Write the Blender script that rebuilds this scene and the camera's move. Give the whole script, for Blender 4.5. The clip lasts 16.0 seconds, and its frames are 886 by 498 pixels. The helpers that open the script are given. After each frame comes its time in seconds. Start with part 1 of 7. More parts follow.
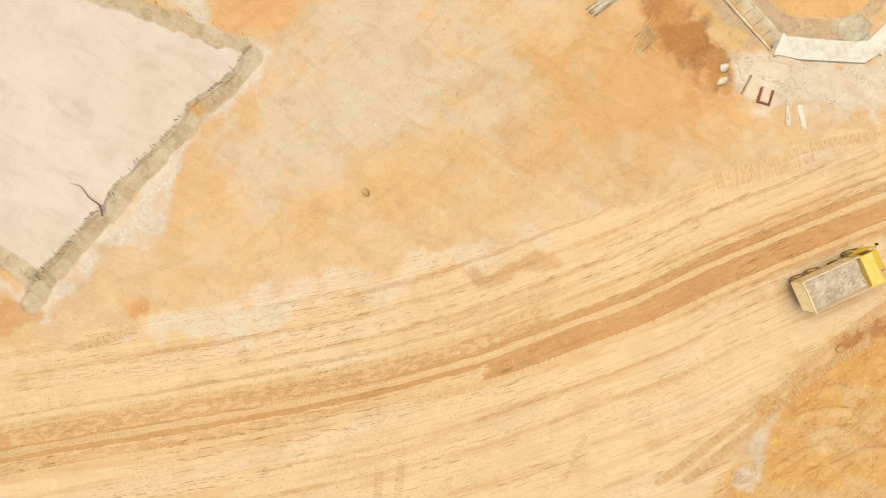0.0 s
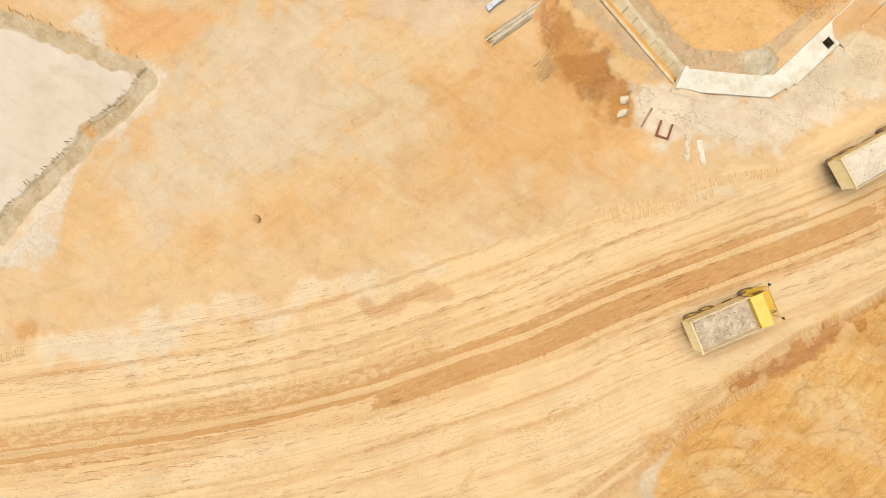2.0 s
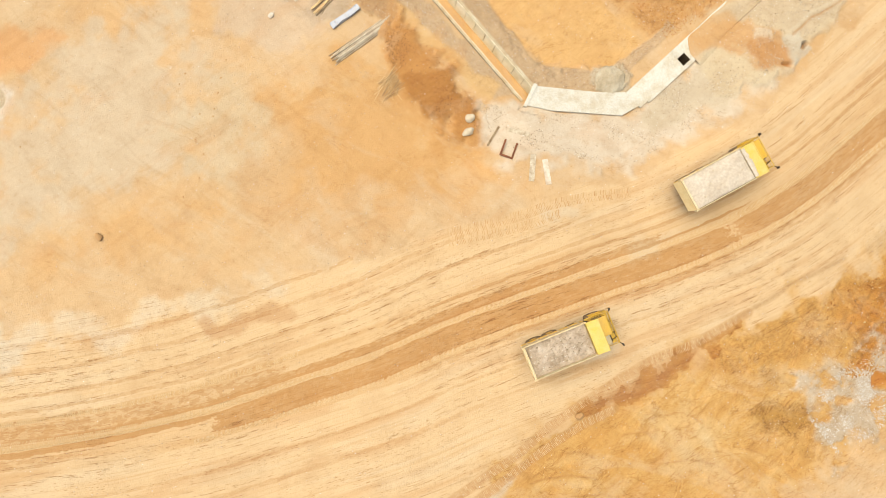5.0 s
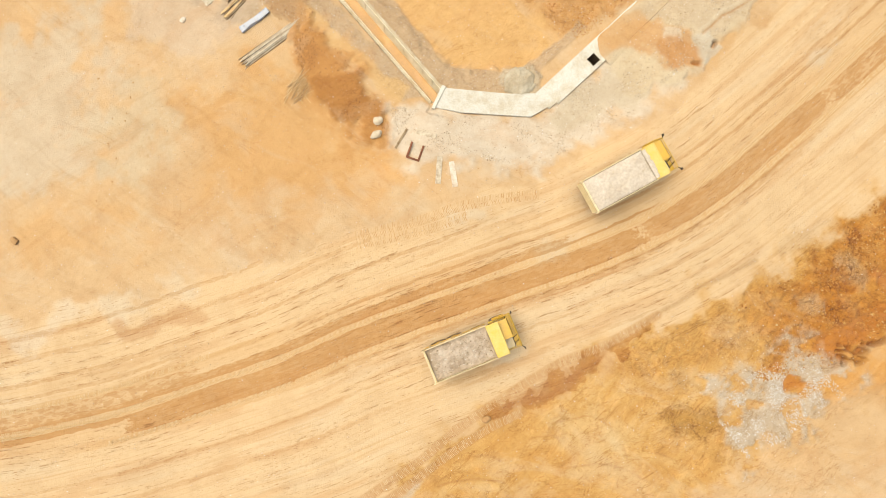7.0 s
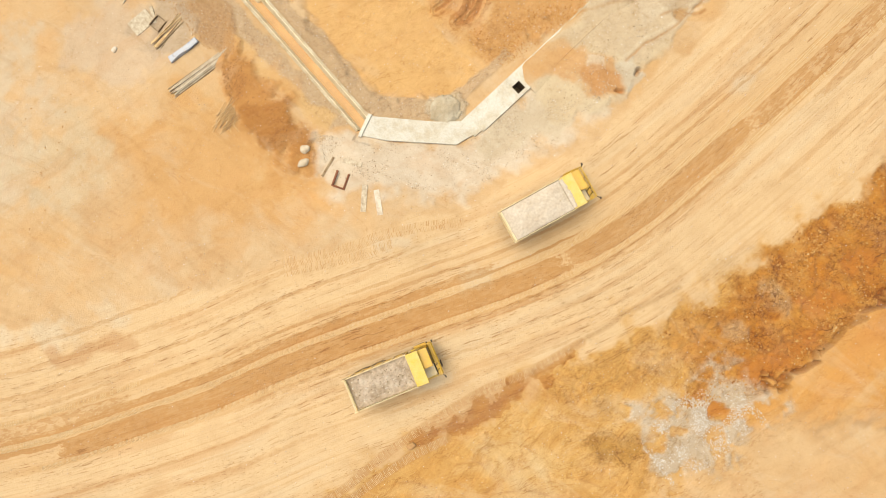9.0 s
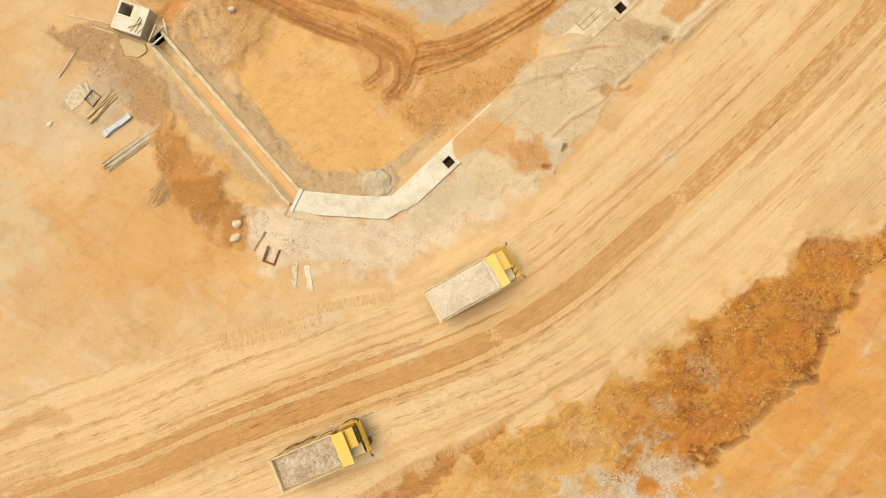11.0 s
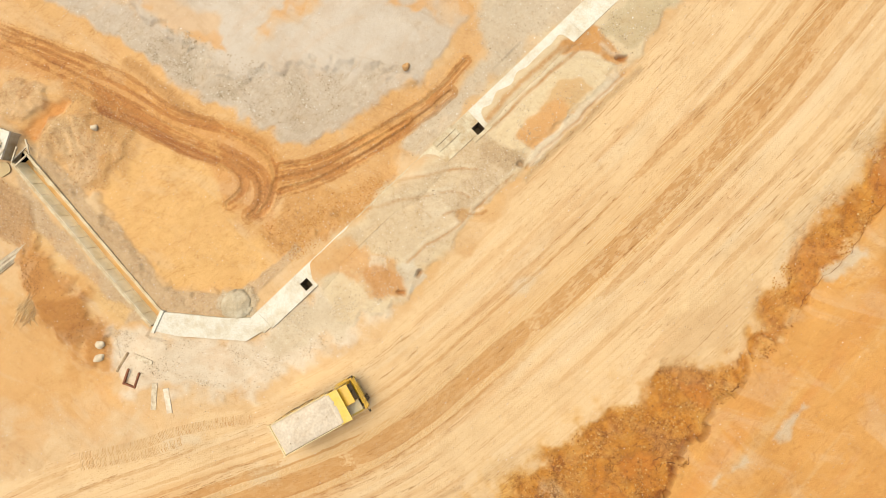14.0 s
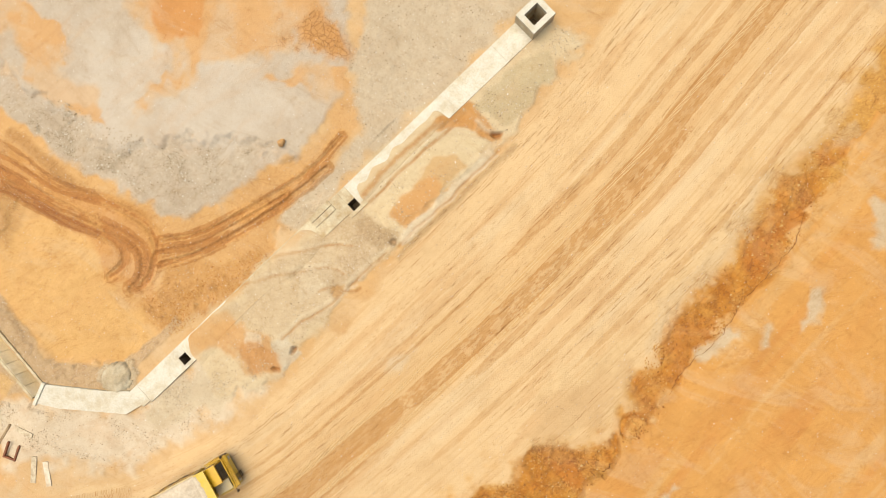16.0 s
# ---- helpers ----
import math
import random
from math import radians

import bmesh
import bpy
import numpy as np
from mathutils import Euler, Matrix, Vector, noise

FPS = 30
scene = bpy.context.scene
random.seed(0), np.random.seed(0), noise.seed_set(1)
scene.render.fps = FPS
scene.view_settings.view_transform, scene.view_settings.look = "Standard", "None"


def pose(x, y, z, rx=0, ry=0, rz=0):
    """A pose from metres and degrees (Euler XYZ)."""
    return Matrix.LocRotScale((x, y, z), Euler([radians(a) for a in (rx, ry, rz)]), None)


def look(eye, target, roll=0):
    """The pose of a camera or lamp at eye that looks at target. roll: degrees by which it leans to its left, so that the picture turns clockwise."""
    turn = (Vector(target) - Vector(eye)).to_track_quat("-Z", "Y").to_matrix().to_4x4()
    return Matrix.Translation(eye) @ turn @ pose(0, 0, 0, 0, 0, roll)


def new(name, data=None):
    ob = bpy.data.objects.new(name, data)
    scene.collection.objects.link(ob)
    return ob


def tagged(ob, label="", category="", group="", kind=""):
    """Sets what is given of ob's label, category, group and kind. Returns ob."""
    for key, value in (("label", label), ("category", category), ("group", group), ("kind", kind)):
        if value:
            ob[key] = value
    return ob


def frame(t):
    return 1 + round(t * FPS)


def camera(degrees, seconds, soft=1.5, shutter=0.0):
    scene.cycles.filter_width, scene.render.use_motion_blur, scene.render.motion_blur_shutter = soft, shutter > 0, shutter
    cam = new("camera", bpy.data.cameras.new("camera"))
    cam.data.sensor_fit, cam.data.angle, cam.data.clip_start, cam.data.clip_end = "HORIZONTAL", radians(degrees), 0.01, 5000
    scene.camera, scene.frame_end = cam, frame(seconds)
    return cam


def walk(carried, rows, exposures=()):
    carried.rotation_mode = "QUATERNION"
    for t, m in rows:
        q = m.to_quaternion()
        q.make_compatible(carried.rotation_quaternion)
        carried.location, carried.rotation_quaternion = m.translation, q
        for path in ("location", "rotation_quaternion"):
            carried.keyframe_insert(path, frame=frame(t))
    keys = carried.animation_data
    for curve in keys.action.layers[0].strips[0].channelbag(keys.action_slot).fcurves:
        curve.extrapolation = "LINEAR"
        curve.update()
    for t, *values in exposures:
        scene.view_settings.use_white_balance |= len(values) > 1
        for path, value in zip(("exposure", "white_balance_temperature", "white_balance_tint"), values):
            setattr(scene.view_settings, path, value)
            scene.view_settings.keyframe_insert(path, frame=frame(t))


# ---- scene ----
cam = camera(78.0, 16.0, 0.75)
# seconds, place in metres, tilt from straight down in degrees
ROWS = [
    (0, 0.00, 0.00, 50.16, 0.68, -2.26, 0.00),
    (0.5, 2.46, 0.97, 50.22, 0.45, -2.03, 0.38),
    (1, 5.09, 1.86, 50.15, 0.27, -1.84, 0.77),
    (1.5, 7.84, 2.59, 50.09, 0.24, -1.68, 1.08),
    (2, 10.65, 3.13, 50.04, 0.36, -1.56, 1.33),
    (2.5, 13.54, 3.50, 50.00, 0.56, -1.38, 1.51),
    (3, 16.24, 3.78, 49.89, 0.77, -1.09, 1.64),
    (3.5, 18.89, 4.08, 49.76, 0.94, -0.81, 1.71),
    (4, 21.46, 4.39, 49.61, 1.02, -0.52, 1.77),
    (6.5, 33.60, 5.30, 49.18, 0.99, 1.03, 1.64),
    (7, 35.79, 5.48, 49.19, 0.89, 1.30, 1.59),
    (7.5, 37.82, 5.86, 49.24, 0.78, 1.53, 1.55),
    (8, 39.68, 6.46, 49.30, 0.71, 1.73, 1.52),
    (8.5, 41.33, 7.19, 49.31, 0.73, 1.84, 1.46),
    (11, 48.88, 14.31, 49.49, 1.66, 1.69, 1.09),
    (11.5, 50.65, 16.34, 49.50, 1.58, 1.76, 1.06),
    (12, 52.69, 18.53, 49.53, 1.27, 1.92, 1.07),
    (12.5, 54.95, 20.82, 49.51, 0.84, 2.14, 1.05),
    (13, 57.38, 23.11, 49.36, 0.40, 2.38, 1.04),
    (13.5, 59.97, 25.30, 49.21, 0.02, 2.65, 1.03),
    (14, 62.73, 27.45, 49.09, -0.30, 2.95, 1.03),
    (14.5, 65.56, 29.49, 48.93, -0.58, 3.21, 1.05),
    (15, 68.38, 31.46, 48.69, -0.80, 3.35, 1.08),
    (15.5, 71.17, 33.31, 48.51, -0.89, 3.38, 1.12),
    (16, 74.02, 35.02, 48.26, -0.89, 3.34, 1.15),
]
walk(cam, [(t, pose(x, y, z, rx, ry, rz)) for t, x, y, z, rx, ry, rz in ROWS], [(0.0, 1.02, 6400, 10), (4.0, 1.07, 6400, 10), (8.5, 1.04, 6480, 10), (11.0, 0.90, 7250, 10), (12.5, 0.93, 6900, 10), (14.5, 1.05, 6650, 10), (16.0, 1.00, 6750, 10)])

TRUCK_1, TRUCK_2 = (50.0, 12.68, 30.3), (37.36, -2.16, 24.0)   # place and heading

# ---- light: a bright hazy sky with a broad soft sun ----
world = bpy.data.worlds.new("sky")
scene.world = world
world.use_nodes = True
wn = world.node_tree.nodes
sky = wn.new("ShaderNodeTexSky")
sky.sky_type = "NISHITA"
sky.sun_disc = False
sky.sun_elevation, sky.sun_rotation = radians(62), radians(300)
sky.air_density, sky.dust_density = 1.0, 3.0
wn["Background"].inputs["Strength"].default_value = 0.10
world.node_tree.links.new(sky.outputs["Color"], wn["Background"].inputs["Color"])
sun_data = bpy.data.lights.new("sun", "SUN")
sun_data.energy, sun_data.angle, sun_data.color = 2.0, radians(60), (1.0, 0.93, 0.77)
sun = new("sun", sun_data)
sun.matrix_world = look((-14, 10, 80), (0, 0, 0))


# ---- materials ----
def lin(r, g, b, k=0.5):
    """A base colour from an everyday 0-255 colour."""
    f = lambda c: (c / 255 / 12.92) if c / 255 <= 0.04045 else ((c / 255 + 0.055) / 1.055) ** 2.4
    return (f(r) * k, f(g) * k, f(b) * k)


class Mat:
    """A node material with a few shortcuts."""

    def __init__(self, name, rough=0.85, metal=0.0):
        self.m = bpy.data.materials.new(name)
        self.m.use_nodes = True
        self.t = self.m.node_tree
        self.b = self.t.nodes["Principled BSDF"]
        self.b.inputs["Roughness"].default_value = rough
        self.b.inputs["Metallic"].default_value = metal

    def node(self, kind, **sets):
        n = self.t.nodes.new(kind)
        for k, v in sets.items():
            n.inputs[k.replace("_", " ")].default_value = v
        return n

    def link(self, a, b):
        self.t.links.new(a, b)

    def coord(self, scale=(1, 1, 1), attr=""):
        if attr:
            c = self.t.nodes.new("ShaderNodeAttribute")
            c.attribute_name = attr
            src = c.outputs["Vector"]
        else:
            src = self.t.nodes.new("ShaderNodeTexCoord").outputs["Object"]
        mp = self.t.nodes.new("ShaderNodeMapping")
        mp.inputs["Scale"].default_value = scale
        self.link(src, mp.inputs["Vector"])
        return mp.outputs["Vector"]

    def noise(self, scale, detail=4, vec=None, rough=0.6):
        n = self.node("ShaderNodeTexNoise", Scale=scale, Detail=detail, Roughness=rough)
        self.link(vec or self.coord(), n.inputs["Vector"])
        return n.outputs["Fac"]

    def ramp(self, fac, *stops):
        r = self.t.nodes.new("ShaderNodeValToRGB")
        e = r.color_ramp.elements
        while len(e) < len(stops):
            e.new(0.5)
        for el, (p, c) in zip(e, stops):
            el.position = p
            el.color = (*c, 1) if isinstance(c, tuple) else (c, c, c, 1)
        self.link(fac, r.inputs["Fac"])
        return r.outputs["Color"]

    def mix(self, fac, a, b, mode="MIX"):
        n = self.t.nodes.new("ShaderNodeMix")
        n.data_type, n.blend_type = "RGBA", mode
        n.clamp_factor = True
        for sock, v in ((n.inputs[0], fac), (n.inputs[6], a), (n.inputs[7], b)):
            if isinstance(v, (int, float)):
                sock.default_value = v if sock == n.inputs[0] else (v, v, v, 1)
            elif isinstance(v, tuple):
                sock.default_value = (*v, 1)
            else:
                self.link(v, sock)
        return n.outputs[2]

    def math(self, op, a, b=0.0):
        n = self.t.nodes.new("ShaderNodeMath")
        n.operation = op
        for i, v in enumerate((a, b)):
            if isinstance(v, (int, float)):
                n.inputs[i].default_value = v
            else:
                self.link(v, n.inputs[i])
        return n.outputs[0]

    def colour(self, c):
        if isinstance(c, tuple):
            self.b.inputs["Base Color"].default_value = (*c, 1)
        else:
            self.link(c, self.b.inputs["Base Color"])
        return self

    def bump(self, height, strength=0.4, distance=0.03):
        n = self.node("ShaderNodeBump", Strength=strength, Distance=distance)
        self.link(height, n.inputs["Height"])
        self.link(n.outputs["Normal"], self.b.inputs["Normal"])
        return self


def worn(name, a, b, scale=2.0, rough=0.8, metal=0.0, grain=30.0, relief=0.3, spread=(0.35, 0.7)):
    """Two tones in patches, with grain and a fine relief, and a slight difference from piece to piece."""
    m = Mat(name, rough, metal)
    big = m.noise(scale, 5)
    fine = m.noise(grain, 3)
    info = m.t.nodes.new("ShaderNodeObjectInfo")
    c = m.ramp(big, (spread[0], a), (spread[1], b))
    c = m.mix(0.5, c, m.ramp(fine, (0.3, 0.55), (0.7, 1.0)), "MULTIPLY")
    c = m.mix(0.35, c, m.ramp(info.outputs["Random"], (0.0, 0.7), (1.0, 1.0)), "MULTIPLY")
    return m.colour(c).bump(fine, relief, 0.01).m


def soil_material():
    m = Mat("soil", 0.95)

    def split(name):
        a = m.t.nodes.new("ShaderNodeAttribute")
        a.attribute_name = name
        c = m.t.nodes.new("ShaderNodeSeparateColor")
        m.link(a.outputs["Color"], c.inputs["Color"])
        return a, c.outputs["Red"], c.outputs["Green"], c.outputs["Blue"]

    col = m.t.nodes.new("ShaderNodeAttribute")
    col.attribute_name = "soil"
    aux, stony, streaky, cracked = split("traits")
    broken = aux.outputs["Alpha"]
    marks, damp, power, crumbs = split("marks")
    base = col.outputs["Color"]
    mul, add, sub = (lambda a, b: m.math("MULTIPLY", a, b)), (lambda a, b: m.math("ADD", a, b)), (lambda a, b: m.math("SUBTRACT", a, b))
    plain = m.math("MAXIMUM", 0.0, mul(cracked, -1.0))
    lively = sub(1.0, plain)
    open_ground = sub(1.0, streaky)
    white = (1.0, 1.0, 1.0)

    def turned(degrees, scale):
        t = m.t.nodes.new("ShaderNodeMapping")
        t.inputs["Rotation"].default_value = (0, 0, radians(degrees))
        m.link(m.coord(), t.inputs["Vector"])
        k = m.t.nodes.new("ShaderNodeMapping")
        k.inputs["Scale"].default_value = scale
        m.link(t.outputs["Vector"], k.inputs["Vector"])
        return k.outputs["Vector"]

    def swirl(scale, detail, vec, rough=0.65, twist=1.5):
        n = m.node("ShaderNodeTexNoise", Scale=scale, Detail=detail, Roughness=rough, Distortion=twist)
        m.link(vec, n.inputs["Vector"])
        return n.outputs["Fac"]

    def cells(scale, feature="F1", vec=None):
        v = m.node("ShaderNodeTexVoronoi", Scale=scale)
        v.feature = feature
        m.link(vec or m.coord(), v.inputs["Vector"])
        return v

    def picks(v):
        c = m.t.nodes.new("ShaderNodeSeparateColor")
        m.link(v.outputs["Color"], c.inputs["Color"])
        return c

    # cloudy stains a few metres wide, then grain
    base = m.mix(0.45, base, m.ramp(m.noise(0.3, 8, rough=0.62), (0.30, (0.80, 0.73, 0.64)), (0.5, (0.98, 0.97, 0.96)), (0.72, (1.03, 1.03, 1.03))), "MULTIPLY")
    base = m.mix(mul(lively, 0.20), base, m.ramp(m.noise(5.0, 6, rough=0.75), (0.34, (0.70, 0.60, 0.48)), (0.50, white)), "MULTIPLY")
    # thin films of dust with soft, smeared rims on open ground
    calm = mul(mul(open_ground, lively), sub(1.0, m.math("MINIMUM", mul(stony, 4.0), 1.0)))
    crust = m.ramp(swirl(0.22, 9, turned(25, (0.6, 1.2, 1)), 0.62, 1.0), (0.50, 0.0), (0.58, 0.22), (0.70, 0.42))
    base = m.mix(mul(crust, calm), base, lin(242, 218, 178))
    stain = m.ramp(swirl(0.26, 9, turned(-40, (0.5, 1.2, 1)), 0.62, 1.3), (0.53, 0.0), (0.60, 0.20), (0.70, 0.38))
    base = m.mix(mul(stain, calm), base, lin(234, 176, 108))
    base = m.mix(mul(open_ground, 0.34), base, m.ramp(swirl(0.45, 8, turned(33, (0.3, 1.0, 1)), 0.66, 1.6), (0.32, (0.78, 0.70, 0.58)), (0.47, white), (0.62, (1.06, 1.06, 1.07))), "MULTIPLY")
    base = m.mix(mul(calm, 0.34), base, m.ramp(swirl(0.16, 7, turned(-35, (0.3, 1.4, 1)), 0.66, 3.0), (0.38, (0.82, 0.74, 0.62)), (0.46, white), (0.56, white), (0.62, (1.08, 1.09, 1.11))), "MULTIPLY")
    flake = m.noise(1.3, 9, rough=0.72)
    base = m.mix(mul(mul(lively, open_ground), 0.42), base, m.ramp(flake, (0.36, (0.82, 0.73, 0.60)), (0.40, (0.97, 0.95, 0.93)), (0.50, white), (0.60, white), (0.635, (1.09, 1.09, 1.10))), "MULTIPLY")
    # a few dried runnels
    n = swirl(0.32, 4, turned(30, (0.4, 1.3, 1)), 0.5, 0.5)
    vein = mul(m.ramp(m.math("ABSOLUTE", sub(n, 0.5)), (0.0, 1.0), (0.010, 0.0)), m.ramp(m.noise(0.34, 4), (0.53, 0.0), (0.62, 0.4)))
    base = m.mix(mul(mul(vein, lively), open_ground), base, (0.70, 0.57, 0.42), "MULTIPLY")
    # light grit, and sparse dark crumbs
    grit = cells(2.6)
    kind = picks(grit)
    few = m.math("LESS_THAN", kind.outputs["Red"], add(0.06, mul(stony, 0.4)))
    base = m.mix(mul(mul(m.ramp(grit.outputs["Distance"], (0.07, 1.0), (0.12, 0.0)), few), 0.75), base, lin(252, 240, 216, 0.56))
    few = m.math("GREATER_THAN", kind.outputs["Green"], sub(0.965, mul(stony, 0.2)))
    spot = mul(m.ramp(grit.outputs["Distance"], (0.09, 1.0), (0.16, 0.0)), few)
    base = m.mix(mul(mul(spot, 0.6), lively), base, (0.60, 0.46, 0.30), "MULTIPLY")
    # the haul road: pale dust drawn out along it, and short dark scuffs in rows
    wide = m.noise(1.0, 5, m.coord((0.03, 0.9, 1), "along"))
    base = m.mix(mul(streaky, 0.22), base, m.ramp(wide, (0.32, (0.86, 0.78, 0.66)), (0.48, white), (0.65, (1.02, 1.03, 1.05))), "MULTIPLY")
    crisp = m.noise(1.0, 5, m.coord((0.22, 2.6, 1), "along"), 0.68)
    base = m.mix(mul(streaky, 0.24), base, m.ramp(crisp, (0.40, (0.80, 0.71, 0.57)), (0.42, white), (0.58, white), (0.61, (1.10, 1.11, 1.15))), "MULTIPLY")
    thread = m.noise(1.0, 3, m.coord((0.025, 4.6, 1), "along"), 0.7)
    base = m.mix(mul(streaky, 0.34), base, m.ramp(thread, (0.38, (0.80, 0.69, 0.53)), (0.42, white), (0.60, white), (0.64, (1.08, 1.09, 1.12))), "MULTIPLY")
    gate = m.noise(1.0, 4, m.coord((0.05, 0.16, 1), "along"), 0.6)
    lines = m.noise(1.0, 2, m.coord((0.012, 2.4, 1), "along"), 0.6)
    dash = m.noise(1.0, 3, m.coord((0.6, 8.0, 1), "along"), 0.7)
    dark = mul(mul(m.ramp(dash, (0.575, 0.0), (0.59, 1.0)), m.ramp(lines, (0.52, 0.0), (0.55, 1.0))), m.ramp(gate, (0.44, 0.03), (0.52, 1.0)))
    nick = m.noise(1.0, 2, m.coord((1.9, 13.0, 1), "along"), 0.6)
    gate_2 = m.noise(1.0, 4, m.coord((0.08, 0.30, 1), "along"), 0.65)
    nicks = mul(m.ramp(nick, (0.64, 0.0), (0.655, 1.0)), m.ramp(gate_2, (0.49, 0.0), (0.54, 1.0)))
    dark = mul(m.math("MAXIMUM", dark, nicks), streaky)
    base = m.mix(mul(dark, 0.74), base, (0.58, 0.41, 0.22), "MULTIPLY")
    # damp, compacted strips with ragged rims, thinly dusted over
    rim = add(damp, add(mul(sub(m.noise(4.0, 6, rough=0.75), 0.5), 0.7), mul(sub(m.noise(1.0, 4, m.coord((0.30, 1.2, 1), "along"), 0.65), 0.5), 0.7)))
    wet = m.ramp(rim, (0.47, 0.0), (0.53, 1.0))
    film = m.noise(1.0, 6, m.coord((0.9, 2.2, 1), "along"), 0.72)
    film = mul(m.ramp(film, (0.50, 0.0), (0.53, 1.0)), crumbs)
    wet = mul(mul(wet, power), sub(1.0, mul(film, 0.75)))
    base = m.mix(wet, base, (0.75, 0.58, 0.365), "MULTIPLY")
    # swirls dragged through the moist earth of the bank
    earthy = marks.outputs["Alpha"]
    for size, way, thin, tint, share in ((0.45, turned(-40, (0.35, 1.0, 1)), 0.016, (0.62, 0.48, 0.29), 0.75), (0.8, turned(-20, (0.30, 1.0, 1)), 0.02, (0.70, 0.57, 0.37), 0.7), (0.6, turned(-60, (0.35, 1.0, 1)), 0.03, (1.16, 1.17, 1.22), 0.8)):
        n = swirl(size, 5, way, 0.6, 1.6)
        vein = mul(m.ramp(m.math("ABSOLUTE", sub(n, 0.5)), (0.0, 1.0), (thin, 0.0)), m.ramp(m.noise(0.4 + 0.3 * size, 5), (0.46, 0.0), (0.56, share)))
        base = m.mix(mul(vein, earthy), base, tint, "MULTIPLY")
    base = m.mix(mul(earthy, 0.7), base, m.ramp(swirl(0.9, 10, turned(-38, (0.45, 1.0, 1)), 0.75, 0.9), (0.36, (0.74, 0.62, 0.42)), (0.43, (0.97, 0.95, 0.91)), (0.5, white), (0.60, white), (0.65, (1.12, 1.12, 1.12))), "MULTIPLY")
    # broken earth: clods of varied tone, with the shade in crevices painted dark
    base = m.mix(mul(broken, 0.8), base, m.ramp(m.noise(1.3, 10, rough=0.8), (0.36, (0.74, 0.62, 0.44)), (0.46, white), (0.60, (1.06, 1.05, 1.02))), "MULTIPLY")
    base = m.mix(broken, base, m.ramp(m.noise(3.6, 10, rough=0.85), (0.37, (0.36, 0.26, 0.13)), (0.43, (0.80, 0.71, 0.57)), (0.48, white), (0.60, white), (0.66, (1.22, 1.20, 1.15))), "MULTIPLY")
    bent = m.node("ShaderNodeTexNoise", Scale=1.4, Detail=5.0)
    m.link(m.coord(), bent.inputs["Vector"])
    moved = m.t.nodes.new("ShaderNodeVectorMath")
    moved.operation = "MULTIPLY_ADD"
    moved.inputs[1].default_value = (1.1, 1.1, 0.0)
    m.link(bent.outputs["Color"], moved.inputs[0])
    m.link(m.coord(), moved.inputs[2])
    lump = cells(4.6, "F1", moved.outputs[0])
    tone = m.ramp(picks(lump).outputs["Red"], (0.0, (0.72, 0.62, 0.46)), (0.35, (0.96, 0.93, 0.88)), (0.75, white), (1.0, (1.22, 1.20, 1.14)))
    base = m.mix(mul(broken, 0.7), base, tone, "MULTIPLY")
    # shade between the clods and in wider gaps, darkened in the colour
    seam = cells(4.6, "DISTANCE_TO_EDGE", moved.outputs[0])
    shaded_seams = mul(m.ramp(seam.outputs["Distance"], (0.02, 1.0), (0.09, 0.0)), m.ramp(m.noise(0.8, 5), (0.44, 0.0), (0.56, 0.8)))
    shaded_seams = mul(shaded_seams, broken)
    base = m.mix(shaded_seams, base, (0.48, 0.35, 0.20), "MULTIPLY")
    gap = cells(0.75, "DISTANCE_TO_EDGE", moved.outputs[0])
    shaded_gaps = mul(m.ramp(gap.outputs["Distance"], (0.010, 1.0), (0.035, 0.0)), mul(broken, m.ramp(m.noise(0.6, 4), (0.47, 0.0), (0.60, 0.8))))
    base = m.mix(shaded_gaps, base, (0.42, 0.30, 0.16), "MULTIPLY")
    # stones and clods lying in the soil, coarse and fine
    dots = None
    for size, share, amount in ((4.2, 0.75, 0.8), (7.5, 1.1, 0.6)):
        vor = cells(size)
        pick = picks(vor)
        d = mul(m.ramp(vor.outputs["Distance"], (0.16, 1.0), (0.26, 0.0)), m.math("LESS_THAN", pick.outputs["Red"], mul(stony, share)))
        tone = m.ramp(pick.outputs["Green"], (0.0, (0.24, 0.18, 0.11)), (0.35, (0.40, 0.31, 0.21)), (0.6, (0.50, 0.42, 0.32)), (0.85, (0.58, 0.52, 0.43)), (1.0, (0.64, 0.60, 0.52)))
        base = m.mix(mul(d, amount), base, tone)
        dots = d if dots is None else m.math("MAXIMUM", dots, d)
    # dried, cracked crust
    crk = cells(2.0, "DISTANCE_TO_EDGE", moved.outputs[0])
    line = mul(m.ramp(crk.outputs["Distance"], (0.015, 1.0), (0.06, 0.0)), m.math("MAXIMUM", 0.0, cracked))
    base = m.mix(mul(line, 0.5), base, (0.58, 0.44, 0.30), "MULTIPLY")
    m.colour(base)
    h = add(m.noise(9.0, 6, rough=0.75), mul(dots, 0.9))
    h = sub(h, mul(dark, 0.3))
    h = sub(h, add(line, add(shaded_gaps, mul(shaded_seams, 0.5))))
    h = add(h, mul(m.noise(2.5, 8, rough=0.85), mul(broken, 2.2)))
    return m.bump(h, 0.8, 0.08).m


